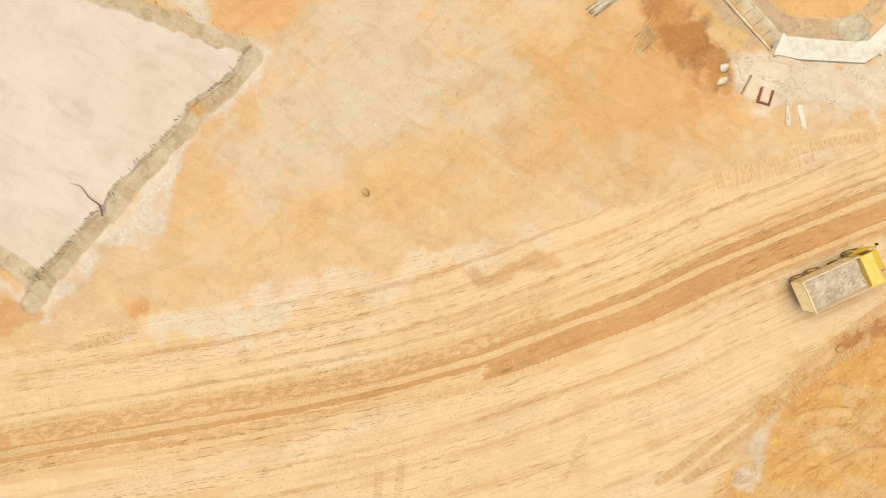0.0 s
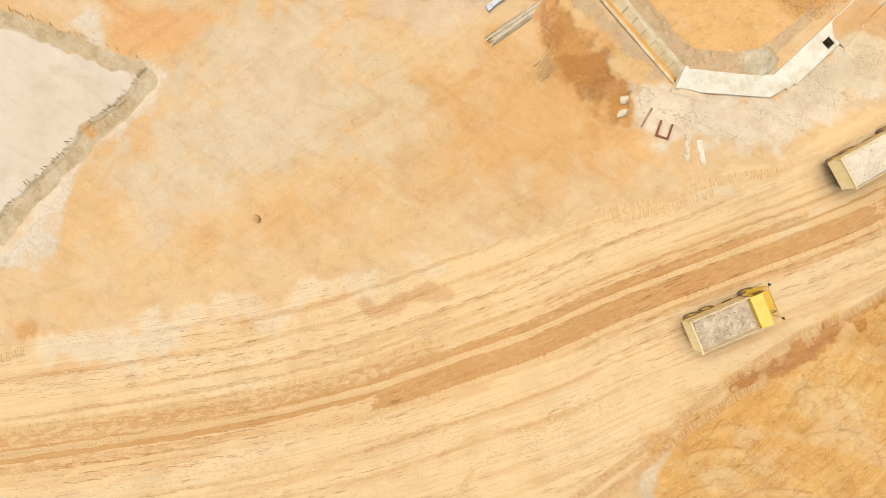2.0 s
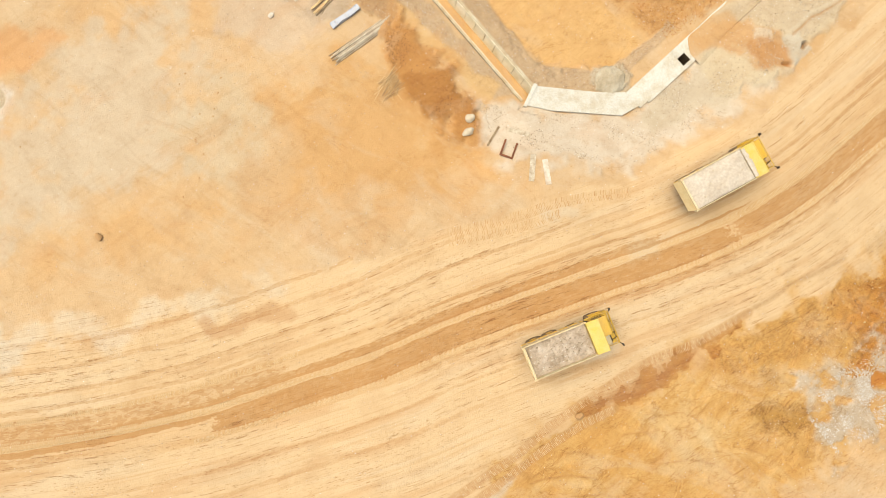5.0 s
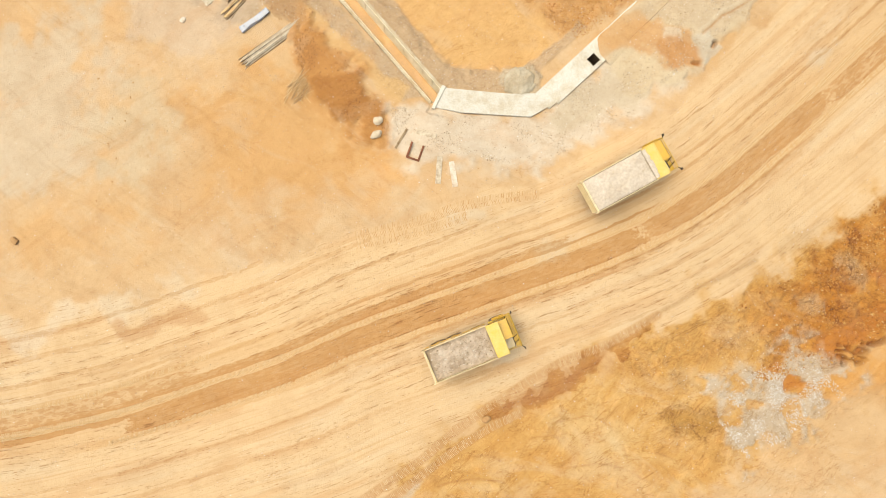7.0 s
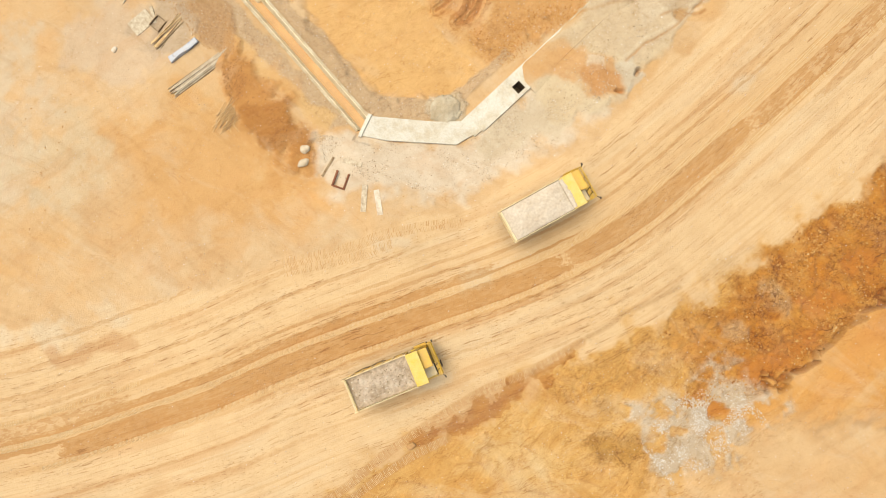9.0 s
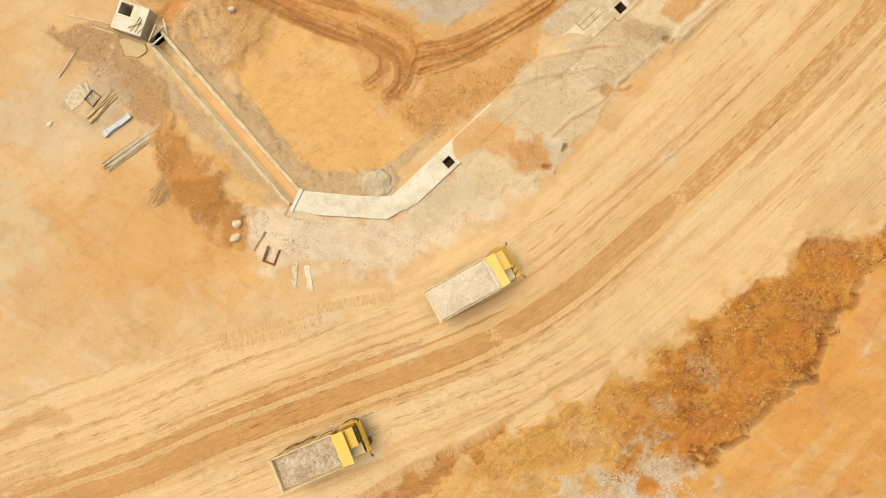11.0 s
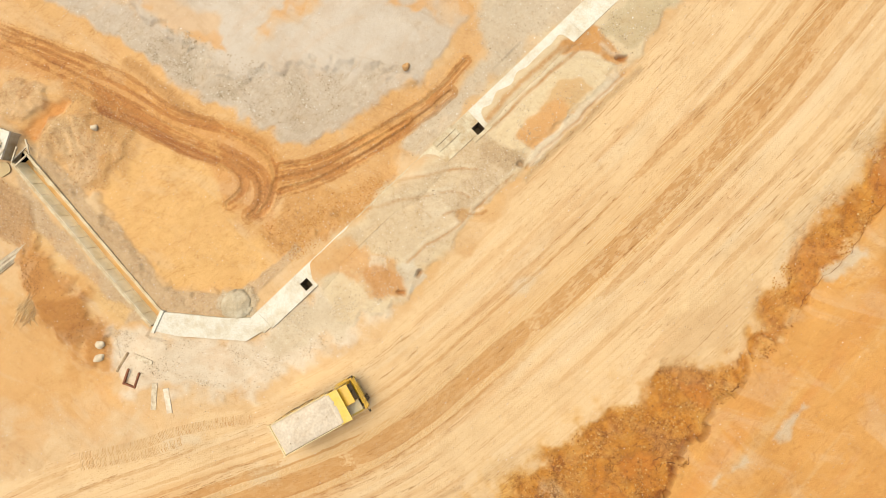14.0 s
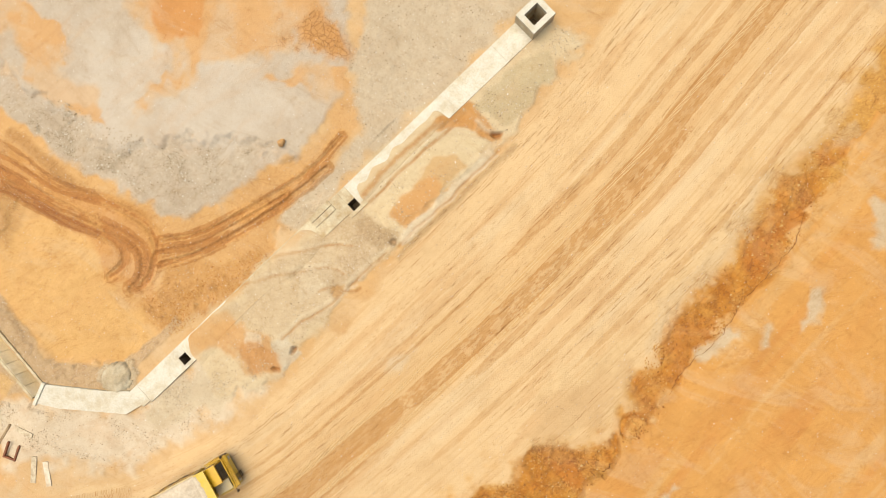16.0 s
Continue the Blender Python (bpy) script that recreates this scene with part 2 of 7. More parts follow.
SOIL = soil_material()
CONCRETE = worn("pale concrete", lin(255, 246, 220, 0.57), lin(246, 228, 190, 0.52), 0.8, 0.85, grain=9, spread=(0.42, 0.66))
CONCRETE_WET = worn("stained channel concrete", lin(252, 238, 202, 0.92), lin(236, 216, 168, 0.84), 0.8, 0.8)
MUD_WATER = worn("muddy channel bed", lin(226, 174, 92, 0.62), lin(214, 160, 80, 0.6), 0.5, 0.45, grain=8)
PUDDLE = worn("yellow puddle water", lin(220, 186, 108, 0.5), lin(206, 170, 92, 0.48), 0.4, 0.4, relief=0.02)
CONCRETE_DUSTY = worn("soil-stained concrete", lin(250, 232, 190, 0.54), lin(226, 194, 140), 1.1, 0.9, grain=9, spread=(0.38, 0.66))
DARK = worn("dark shaft concrete", lin(150, 124, 84), lin(112, 92, 60), 1.5, 0.8)
YELLOW = worn("dusty yellow paint", lin(252, 210, 60, 0.58), lin(252, 218, 118, 0.58), 1.2, 0.45, grain=14, relief=0.08)
YELLOW_DEEP = worn("yellow cab paint", lin(252, 198, 34, 0.58), lin(248, 194, 62, 0.56), 1.5, 0.4, grain=14, relief=0.08)
DUSTY = worn("dust-covered yellow steel", lin(252, 230, 180, 0.66), lin(244, 210, 146, 0.62), 1.5, 0.8)
RUBBER = worn("dusty tyre rubber", lin(140, 116, 82), lin(184, 152, 106), 2.0, 0.9)
IRON = worn("dark greasy steel", lin(120, 95, 60), lin(70, 58, 42), 2.0, 0.6, 0.3)
GLASS = worn("dark cab glass", lin(60, 62, 60), lin(40, 42, 42), 1.0, 0.08)
RUST = worn("rusty steel", lin(184, 112, 64), lin(140, 80, 48), 3.0, 0.85)
WOOD = worn("weathered grey timber", lin(246, 228, 192, 0.6), lin(206, 182, 142, 0.55), 3.0, 0.9)
BAMBOO = worn("dry bamboo", lin(246, 212, 148, 0.75), lin(220, 172, 106, 0.65), 3.0, 0.7)
PALE_BOARD = worn("pale formwork board", lin(255, 238, 208, 0.62), lin(242, 216, 176), 1.5, 0.85)
BLUE_WRAP = worn("scuffed blue and white sheet", lin(226, 226, 224, 0.56), lin(130, 152, 184), 2.6, 0.5, spread=(0.56, 0.72))
ROCK = worn("pale boulder", lin(250, 230, 192, 0.6), lin(226, 198, 154), 1.5, 0.9)
LOAD_PALE = worn("pale crushed stone", lin(244, 226, 196, 0.60), lin(232, 210, 176, 0.57), 0.9, 0.95, grain=5, relief=0.35)
LOAD_ROUGH = worn("brown stony spoil", lin(236, 214, 182, 0.6), lin(196, 168, 130), 1.0, 0.95, grain=6, relief=0.8)
CRACK = worn("shadowed crack earth", lin(172, 108, 46), lin(140, 84, 36), 2.0, 0.95)
LIGHT_LENS = worn("lamp glass", lin(240, 236, 220, 0.6), lin(210, 200, 180), 5.0, 0.2)


def islands(name, stops, rough=0.95):
    """Loose stones whose tone differs from one to the next."""
    m = Mat(name, rough)
    g = m.t.nodes.new("ShaderNodeNewGeometry")
    c = m.ramp(g.outputs["Random Per Island"], *stops)
    c = m.mix(0.4, c, m.ramp(m.noise(12.0, 3), (0.3, 0.6), (0.7, 1.0)), "MULTIPLY")
    return m.colour(c).m


CLODS = islands("earth clods", ((0.0, lin(178, 112, 40)), (0.5, lin(222, 154, 64)), (0.95, lin(242, 186, 100)), (1.0, lin(246, 208, 140))))
PEBBLES = islands("crushed stone", ((0.0, lin(178, 150, 110)), (0.35, lin(206, 180, 140)), (0.8, lin(236, 218, 184)), (1.0, lin(252, 242, 220, 0.6))))
WHITE_STONES = islands("white crushed stone", ((0.0, lin(222, 202, 170)), (1.0, lin(252, 242, 222, 0.58))))
SPOIL = islands("dark spoil lumps", ((0.0, lin(196, 142, 84)), (0.6, lin(224, 172, 106)), (1.0, lin(240, 200, 142))))
DARK_LUMPS = islands("dark damp lumps", ((0.0, lin(156, 104, 50)), (0.6, lin(196, 136, 68)), (1.0, lin(206, 150, 88))))
OLD_WOOD = worn("brown weathered timber", lin(214, 186, 140, 0.5), lin(160, 122, 78), 3.0, 0.9)
TREAD = islands("tyre-pressed dust", ((0.0, lin(253, 212, 148)), (1.0, lin(255, 222, 164))))
TAIL = worn("pale dust-caked steel", lin(255, 234, 174, 0.92), lin(250, 222, 156, 0.88), 1.5, 0.85)
TREAD_DARK = islands("tyre-pressed damp soil", ((0.0, lin(226, 174, 108)), (1.0, lin(252, 214, 156))))


# ---- building helpers ----
def obj(name, bm, material, parent=None, label=""):
    me = bpy.data.meshes.new(name)
    bm.normal_update()
    bm.to_mesh(me)
    bm.free()
    me.materials.append(material)
    ob = new(name, me)
    if parent:
        ob.parent = parent
    return tagged(ob, label=label)


def part(name, bm, material, parent, label=""):
    """One mesh as a part under a thing or under a part."""
    return obj(name, bm, material, parent, label)


def thing(name, at, turn=0.0, label="", category="", group="", kind=""):
    ob = new(name)
    ob.matrix_world = pose(at[0], at[1], at[2], 0, 0, turn)
    return tagged(ob, label, category, group, kind)


def box(bm, x0, x1, y0, y1, z0, z1, bevel=0.0, m=None):
    geo = bmesh.ops.create_cube(bm, size=1, matrix=(m or Matrix()) @ Matrix.Translation(((x0 + x1) / 2, (y0 + y1) / 2, (z0 + z1) / 2)) @ Matrix.Diagonal((x1 - x0, y1 - y0, z1 - z0, 1)))
    if bevel:
        edges = list({e for v in geo["verts"] for e in v.link_edges})
        bmesh.ops.bevel(bm, geom=edges, offset=bevel, segments=2, affect="EDGES", profile=0.6)
    return bm


def boxed(*a, **k):
    return box(bmesh.new(), *a, **k)


def rod(bm, a, b, r0, r1=None, sides=8):
    """A round bar from a to b."""
    a, b = Vector(a), Vector(b)
    m = Matrix.Translation((a + b) / 2) @ (b - a).to_track_quat("Z", "Y").to_matrix().to_4x4()
    bmesh.ops.create_cone(bm, cap_ends=True, segments=sides, radius1=r0, radius2=r0 if r1 is None else r1, depth=(b - a).length, matrix=m)
    return bm


def prism(bm, pts, z0, z1):
    """An upright prism over a closed outline."""
    low = [bm.verts.new((x, y, z0)) for x, y in pts]
    top = [bm.verts.new((x, y, z1)) for x, y in pts]
    bm.faces.new(top)
    bm.faces.new(low[::-1])
    for i in range(len(pts)):
        j = (i + 1) % len(pts)
        bm.faces.new((low[i], low[j], top[j], top[i]))
    return bm


def curve_points(pts, step=0.5):
    """Evenly spaced points on a smooth curve through pts."""
    p = np.array(pts, float)
    p = np.vstack([2 * p[0] - p[1], p, 2 * p[-1] - p[-2]])
    out = []
    for i in range(1, len(p) - 2):
        u = np.linspace(0, 1, 24, endpoint=False)[:, None]
        a, b, c, d = p[i - 1], p[i], p[i + 1], p[i + 2]
        out.append(0.5 * ((2 * b) + (c - a) * u + (2 * a - 5 * b + 4 * c - d) * u ** 2 + (3 * b - a - 3 * c + d) * u ** 3))
    out = np.vstack(out + [p[-2:-1]])
    s = np.append(0, np.cumsum(np.hypot(*np.diff(out, axis=0).T)))
    t = np.arange(0, s[-1], step)
    return np.stack([np.interp(t, s, out[:, 0]), np.interp(t, s, out[:, 1])], 1)


# ---- the ground: one sheet, with its relief and its soils ----
STEP = 0.13
GX = np.arange(-46, 114.01, STEP)
GY = np.arange(-29, 63.01, STEP)
X, Y = np.meshgrid(GX, GY)
rng = np.random.default_rng(7)
LATTICE = rng.random((256, 256))


def value_noise(x, y):
    i, j = np.floor(x).astype(int), np.floor(y).astype(int)
    u, v = x - i, y - j
    u, v = u * u * (3 - 2 * u), v * v * (3 - 2 * v)
    at = lambda a, b: LATTICE[a & 255, b & 255]
    return (at(i, j) * (1 - u) + at(i + 1, j) * u) * (1 - v) + (at(i, j + 1) * (1 - u) + at(i + 1, j + 1) * u) * v


def fbm(x, y, size, octaves=4, shift=0.0):
    """Cloudy noise, about -1 to 1, with its largest forms that many metres wide."""
    total, amp, norm = np.zeros_like(x), 1.0, 0.0
    for k in range(octaves):
        f = 2.0 ** k / size
        total += amp * (value_noise(x * f + 37.7 * k + shift, y * f + 11.3 * k - shift) * 2 - 1)
        norm += amp
        amp *= 0.55
    return total / norm * 1.6


WX = X + 0.9 * fbm(X, Y, 5.0, 4, 3.1)
WY = Y + 0.9 * fbm(X, Y, 5.0, 4, 71.7)


RAGGED = fbm(X, Y, 1.6, 4, 23.0)


def smooth(e0, e1, v):
    t = np.clip((v - e0) / (e1 - e0), 0, 1)
    return t * t * (3 - 2 * t)


def line_distance(pts, x, y, closed=False):
    best = np.full(x.shape, 1e9)
    q = list(pts) + ([pts[0]] if closed else [])
    for (ax, ay), (bx, by) in zip(q[:-1], q[1:]):
        dx, dy = bx - ax, by - ay
        t = np.clip(((x - ax) * dx + (y - ay) * dy) / (dx * dx + dy * dy + 1e-9), 0, 1)
        best = np.minimum(best, (x - ax - t * dx) ** 2 + (y - ay - t * dy) ** 2)
    return np.sqrt(best)


def inside(pts, x, y):
    hit = np.zeros(x.shape, bool)
    for (ax, ay), (bx, by) in zip(pts, pts[1:] + pts[:1]):
        if ay != by:
            hit ^= ((ay > y) != (by > y)) & (x < (bx - ax) * (y - ay) / (by - ay) + ax)
    return hit


def patch(pts, soft=0.6, warp=1.0):
    """How far each spot belongs to an outlined patch, 0 to 1, with a ragged rim."""
    x, y = X + warp * (WX - X), Y + warp * (WY - Y)
    d = line_distance(pts, x, y, True)
    d = np.where(inside(pts, x, y), -d, d) + max(0.75 * soft, 0.3) * RAGGED
    return 1 - smooth(-0.5 * soft, 0.5 * soft, d)


def band(pts, width, soft=0.3, warp=0.4):
    x, y = X + warp * (WX - X), Y + warp * (WY - Y)
    return 1 - smooth(width / 2 - soft, width / 2 + soft, line_distance(pts, x, y))


# the haul road's main wheel track; along is the way on it, across the way off it to its left
AXIS = curve_points([(-75, -26), (-56, -21.5), (-37.3, -17.9), (-24.4, -15.8), (-14.5, -14.2), (-4.4, -12.3), (0.6, -11.0), (5.6, -9.6), (14.8, -6.2), (20.9, -3.8), (26.1, -1.3), (31.3, 0.9),
                     (36.4, 2.9), (41.5, 4.9), (46.5, 6.8), (52.2, 9.5), (57.1, 12.6), (61.3, 16.1), (67.2, 21.4), (75.7, 29.6), (82.4, 36.5), (88.0, 42.6), (92.4, 48.2), (97.0, 54.0), (112, 73)], 2.0)
ALONG, ACROSS, near = np.zeros_like(X), np.zeros_like(X), np.full(X.shape, 1e9)
for k in range(len(AXIS) - 1):
    (ax, ay), (bx, by) = AXIS[k], AXIS[k + 1]
    dx, dy = (bx - ax) / 2.0, (by - ay) / 2.0
    t = np.clip((X - ax) * dx + (Y - ay) * dy, 0, 2.0)
    off = (Y - ay) * dx - (X - ax) * dy
    dist = (X - ax - t * dx) ** 2 + (Y - ay - t * dy) ** 2
    won = dist < near
    near[won] = dist[won]
    ALONG[won], ACROSS[won] = (2.0 * k + t)[won], off[won]
FAR_ROAD = np.sqrt(near)
ACROSS = np.sign(ACROSS) * np.maximum(np.abs(ACROSS), FAR_ROAD)

LEFT_EDGE = [(-56, -13.5), (-37.4, -8.4), (-27.6, -6.2), (-12.6, -2.9), (2.8, 0.6), (13.3, 2.7), (22.6, 6.0), (36.0, 10.4), (43.1, 13.1), (50, 16.5), (55.9, 21.2), (63.3, 28.0), (67.0, 32.5), (76.8, 43.3), (84.3, 53.1), (95, 68)]
RIGHT_EDGE = [(110, 53), (104.3, 46.9), (98.5, 39.7), (93.5, 31.8), (90.8, 26.8), (87.5, 22.3), (86.2, 17.6), (80.3, 16.6), (77.4, 14.3), (72.9, 11.7), (68.5, 8.1), (62.0, 3.5), (58.9, 1.1), (56.3, -0.4), (49.2, -3.0), (46.1, -4.9), (43.6, -6.7), (38.5, -9.8), (33.5, -13.6), (31.0, -17.0), (27, -22.5), (20, -34), (14, -45)]
ROAD_LINE = LEFT_EDGE + RIGHT_EDGE + [(-56, -45)]
FAR_EDGE = [(112, 53), (108.3, 46.9), (106.6, 44.5), (102.7, 37.8), (100.0, 33.4), (96.8, 30.4), (95.0, 27.7), (91.8, 23.4), (88.1, 18.9), (85.0, 14.0), (81.8, 9.4), (79.8, 6.4), (77.4, 3.8), (75.4, 1.8), (72.0, -0.8), (69.0, -3.6), (65.5, -6.0), (60.0, -10.2), (56.1, -13.3), (48, -22), (40, -32), (36, -45)]
BANK_LINE = RIGHT_EDGE + [(x + 1.2, y - 1.2) for x, y in FAR_EDGE[::-1]]

SOIL_COL = np.zeros(X.shape + (3,))
STONY, STREAKY, CRACKED, BROKEN, DAMPNESS, POWER, CRUMBS = (np.zeros_like(X) for _ in range(7))
HEIGHT = 0.05 * fbm(X, Y, 9.0, 5, 5.0) + 0.012 * fbm(X, Y, 0.9, 3, 9.0)


def lay(mask, colour, stony=None, height=0.0, cracked=None):
    """Spread a soil over a mask, with its share of stones and its rise or fall."""
    global SOIL_COL, HEIGHT, STONY, CRACKED
    SOIL_COL = SOIL_COL * (1 - mask[..., None]) + np.array(colour) * mask[..., None]
    HEIGHT = HEIGHT + height * mask
    if stony is not None:
        STONY = STONY * (1 - mask) + stony * mask
    if cracked is not None:
        CRACKED = CRACKED * (1 - mask) + cracked * mask


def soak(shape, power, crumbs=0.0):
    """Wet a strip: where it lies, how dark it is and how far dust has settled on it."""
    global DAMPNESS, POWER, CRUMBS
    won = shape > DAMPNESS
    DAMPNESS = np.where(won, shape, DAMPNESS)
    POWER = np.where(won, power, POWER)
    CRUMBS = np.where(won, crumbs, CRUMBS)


def blotch(size, lo, hi, shift):
    return smooth(lo, hi, fbm(X, Y, size, 5, shift))


everywhere = np.ones_like(X)
lay(everywhere, lin(243, 202, 143), 0.05)
lay(0.6 * blotch(14, -0.1, 0.7, 21.0), lin(240, 188, 116))
lay(0.5 * blotch(10, 0.1, 0.8, 55.0), lin(238, 210, 164))

# open field west of the channel
lay(0.8 * patch([(-13.7, 17.6), (-7.6, 22.9), (1.8, 27.7), (2.8, 14.2), (2.3, 11.6), (-5.5, 10.7), (-9.6, 9.1), (-15.1, 6.3), (-18.2, 7.8), (-16.2, 11.9)], 5.0, 2.6), lin(236, 212, 172))
lay(0.75 * patch([(5.4, 20.5), (13.3, 18.0), (11.2, 11.1), (8.0, 8.5), (3.8, 9.5), (2.8, 18.4)], 4.0, 2.4), lin(234, 208, 162))
lay(0.8 * patch([(-20.3, 26.2), (-13.7, 25.3), (-8.6, 23.9), (-14.2, 21.2), (-18.8, 21.7)], 1.2, 1.5), lin(242, 182, 112))
lay(0.65 * patch([(-9.6, 6.3), (-5.5, 9.4), (1.8, 10.0), (8.0, 8.0), (5.9, 5.9), (-2.4, 3.7), (-10.6, 2.7)], 3.0, 2.0), lin(240, 188, 116))
lay(0.8 * patch([(9.6, 20.6), (13.3, 20.6), (15.5, 22.0), (20.0, 22.5), (22.0, 21.0), (24.0, 17.8), (28.9, 15.2), (30.5, 13.0), (22.9, 11.2), (16.0, 9.6), (12.8, 10.6), (13.3, 14.3), (9.1, 17.4)], 3.0, 2.0), lin(241, 188, 114))
lay(0.7 * patch([(-28.1, -5.0), (-24.6, -4.6), (-23.6, -6.5), (-26.6, -7.5)], 0.8, 1.2), lin(236, 172, 98))
lay(0.5 * patch([(8, 19), (14, 21), (22, 19), (27, 15), (29, 11), (22, 7), (14, 5), (8, 9)], 4.0, 2.5), lin(232, 178, 108))
lay(0.6 * patch([(4, 30), (11, 31), (14, 27), (16, 25), (12, 24), (5, 25)], 1.5, 1.5), lin(232, 206, 170), 0.12)

# concrete pad in the north-west, the strip round it and the slurry spilled outside
PAD = [(-58, 32), (-28.3, 23.4), (-22.8, 20.8), (-18.0, 19.4), (-16.5, 18.3), (-17.0, 17.0), (-21.2, 13.4), (-23.2, 10.8), (-27.7, 7.0), (-29.4, 3.9), (-34.5, -1.9), (-36.0, -2.4), (-37.4, -0.4), (-58, 18)]
SPILL = [(-21.3, 25.2), (-19.3, 21.3), (-16.5, 21.3), (-14.7, 20.4), (-14.4, 18.6), (-14.9, 16.6), (-16.2, 14.2), (-17.7, 12.9), (-20.5, 11.6), (-21.7, 10.1), (-22.4, 7.8), (-22.7, 5.2), (-23.9, 2.7), (-26.4, 1.4),
         (-28.4, 0.6), (-29.3, -1.4), (-32.0, -3.2), (-34.0, -4.4), (-33.7, -3.7), (-29.6, 1.1), (-25.2, 6.5), (-21.7, 11.1), (-15.7, 17.8), (-17.7, 20.0), (-24, 23.5)]
PAD_STRIPS = [[(-40, 28), (-32.8, 25.5), (-28.8, 23.7), (-22.8, 21.7), (-17.7, 20.0), (-16.4, 19.5)], [(-15.6, 18.4), (-17.7, 15.8), (-20.5, 13.4), (-22.7, 10.6), (-25.7, 7.7), (-29.1, 3.4), (-32.1, 0.1), (-34.5, -2.9), (-35.6, -4.4)], [(-50, 11), (-43.3, 5.1), (-37.4, -0.5), (-34.5, -3.1)]]
pad_mask = patch(PAD, 0.15, 0.25)
lay(0.9 * patch(SPILL, 0.9, 1.2) * (0.55 + 0.45 * blotch(1.6, -0.3, 0.2, 48.0)), lin(248, 230, 200), 0.06, 0.06, 0.45)
lay(0.9 * band(PAD_STRIPS[1], 3.0, 0.5, 1.2) * blotch(4, -0.8, 0.2, 44.0), lin(250, 230, 198), 0.03)
lay(0.8 * patch([(-60, 10), (-38, -1.5), (-36, -4.5), (-60, 8)], 0.6, 0.8), lin(246, 226, 196))
lay(0.85 * patch([(-39, -4.5), (-35.5, -4.0), (-34.6, -5.4), (-37.5, -7.5), (-41, -8)], 0.5, 0.8), lin(232, 176, 112), 0.1)
lay(pad_mask, lin(244, 223, 194, 0.48), 0.0, 0.1, -1.0)
lay(pad_mask * 0.5 * blotch(12, 0.1, 0.8, 80.0), lin(236, 216, 180))
lay(pad_mask * 0.7 * blotch(7, 0.2, 0.6, 88.0), lin(247, 227, 199, 0.49))
for k, strip in enumerate(PAD_STRIPS):
    lay(0.92 * band(strip, (1.75 if k == 1 else 1.4) + 0.6 * RAGGED, 0.1, 0.3), lin(222, 199, 156), 0.3, -0.12, -0.2)
    lay(0.6 * band(strip, 1.5, 0.15, 0.5) * blotch(1.6, 0.0, 0.3, 40.0 + k), lin(200, 170, 120), 0.4)
    lay(0.5 * band(strip, 1.5, 0.1, 0.3) * smooth(0.2, 0.3, fbm((X + Y) / 1.0, (X - Y) / 6.0, 1.0, 2, 7.0 + k)), lin(234, 212, 172), 0.2, 0.05)
lay(0.85 * patch([(-21.6, 13.9), (-20.6, 14.4), (-19.6, 13.6), (-20.2, 12.4), (-21.2, 12.9)], 0.3, 0.4), lin(226, 172, 104), 0.2)

# basin inside the bend of the channel
BASIN = [(21.8, 35.6), (27.0, 30.5), (33.5, 24.0), (35.7, 22.3), (39.8, 22.6), (41.9, 22.6), (42.9, 23.0), (47.5, 27.0), (56.8, 35.5), (60, 40), (52, 44), (40, 43), (30, 50), (14, 60), (10, 50), (14, 42)]
basin = patch(BASIN, 1.2, 0.6)
lay(basin, lin(243, 192, 122), 0.06, -0.35)
lay(0.9 * patch([(27.0, 31.3), (28.5, 34.3), (30.6, 35.9), (33.2, 36.9), (37.4, 34.9), (40.0, 33.0), (42.3, 28.7), (45.9, 27.6), (44.5, 25.1), (42.9, 24.0), (41.9, 22.9), (39.8, 23.1), (35.7, 22.3), (33.5, 24.3)], 0.8, 1.0), lin(248, 197, 121))
lay(0.8 * patch([(23.8, 42.5), (25.5, 43.5), (28.2, 42.0), (31.5, 37.8), (29.4, 34.1), (27.2, 32.0), (25.0, 32.5), (24.4, 36.7)], 0.9, 1.2), lin(228, 178, 110), 0.3, 0.12)
lay(0.8 * patch([(22.0, 36.8), (24.0, 38.5), (26.5, 36), (27, 33), (25, 32)], 0.7, 1.0), lin(240, 200, 146), 0.1)
lay(0.85 * patch([(43.1, 29.0), (47.9, 32.2), (54.2, 33.9), (55.7, 32.9), (51.6, 28.7), (48.0, 26.6), (46.4, 25.5), (44.5, 26)], 0.9, 1.4), lin(234, 178, 106), 0.35)
lay(0.8 * patch([(14, 47), (24, 45.5), (33, 40), (40, 38.5), (44, 36.5), (46, 33), (44, 29.5), (41, 30.5), (38, 35), (30, 39.5), (22, 43), (13, 45)], 0.7, 0.6), lin(234, 172, 100), 0.12)
lay(0.8 * patch([(44, 36.5), (46.3, 36.6), (52.5, 39.5), (57.7, 42.0), (61.7, 48.6), (64.3, 45.7), (61.3, 41.1), (56.7, 37.0), (54.7, 33.9), (47.9, 32.6), (44.5, 31.5)], 1.2, 1.6), lin(238, 186, 118), 0.2)
lay(0.8 * patch([(14.6, 40.5), (19.4, 42.9), (22.1, 42.2), (21.8, 40.5), (20.2, 38.8), (18.1, 39.1), (15.3, 38.8)], 0.8, 1.0), lin(240, 202, 148), 0.2, 0.12)
lay(0.9 * patch([(22.5, 40.8), (23.5, 40.8), (22.6, 38.5), (21.4, 36.8), (19.5, 37.6), (20.8, 39.1)], 0.7, 0.8), lin(236, 164, 84), 0.02, -0.3)
lay(0.85 * patch([(22.9, 39.3), (25.3, 39.2), (26.7, 37.5), (25.7, 35.5), (24.7, 34.1), (22.9, 35.8), (22.0, 37.6)], 0.5, 0.7), lin(242, 200, 138), 0.18, 0.12)
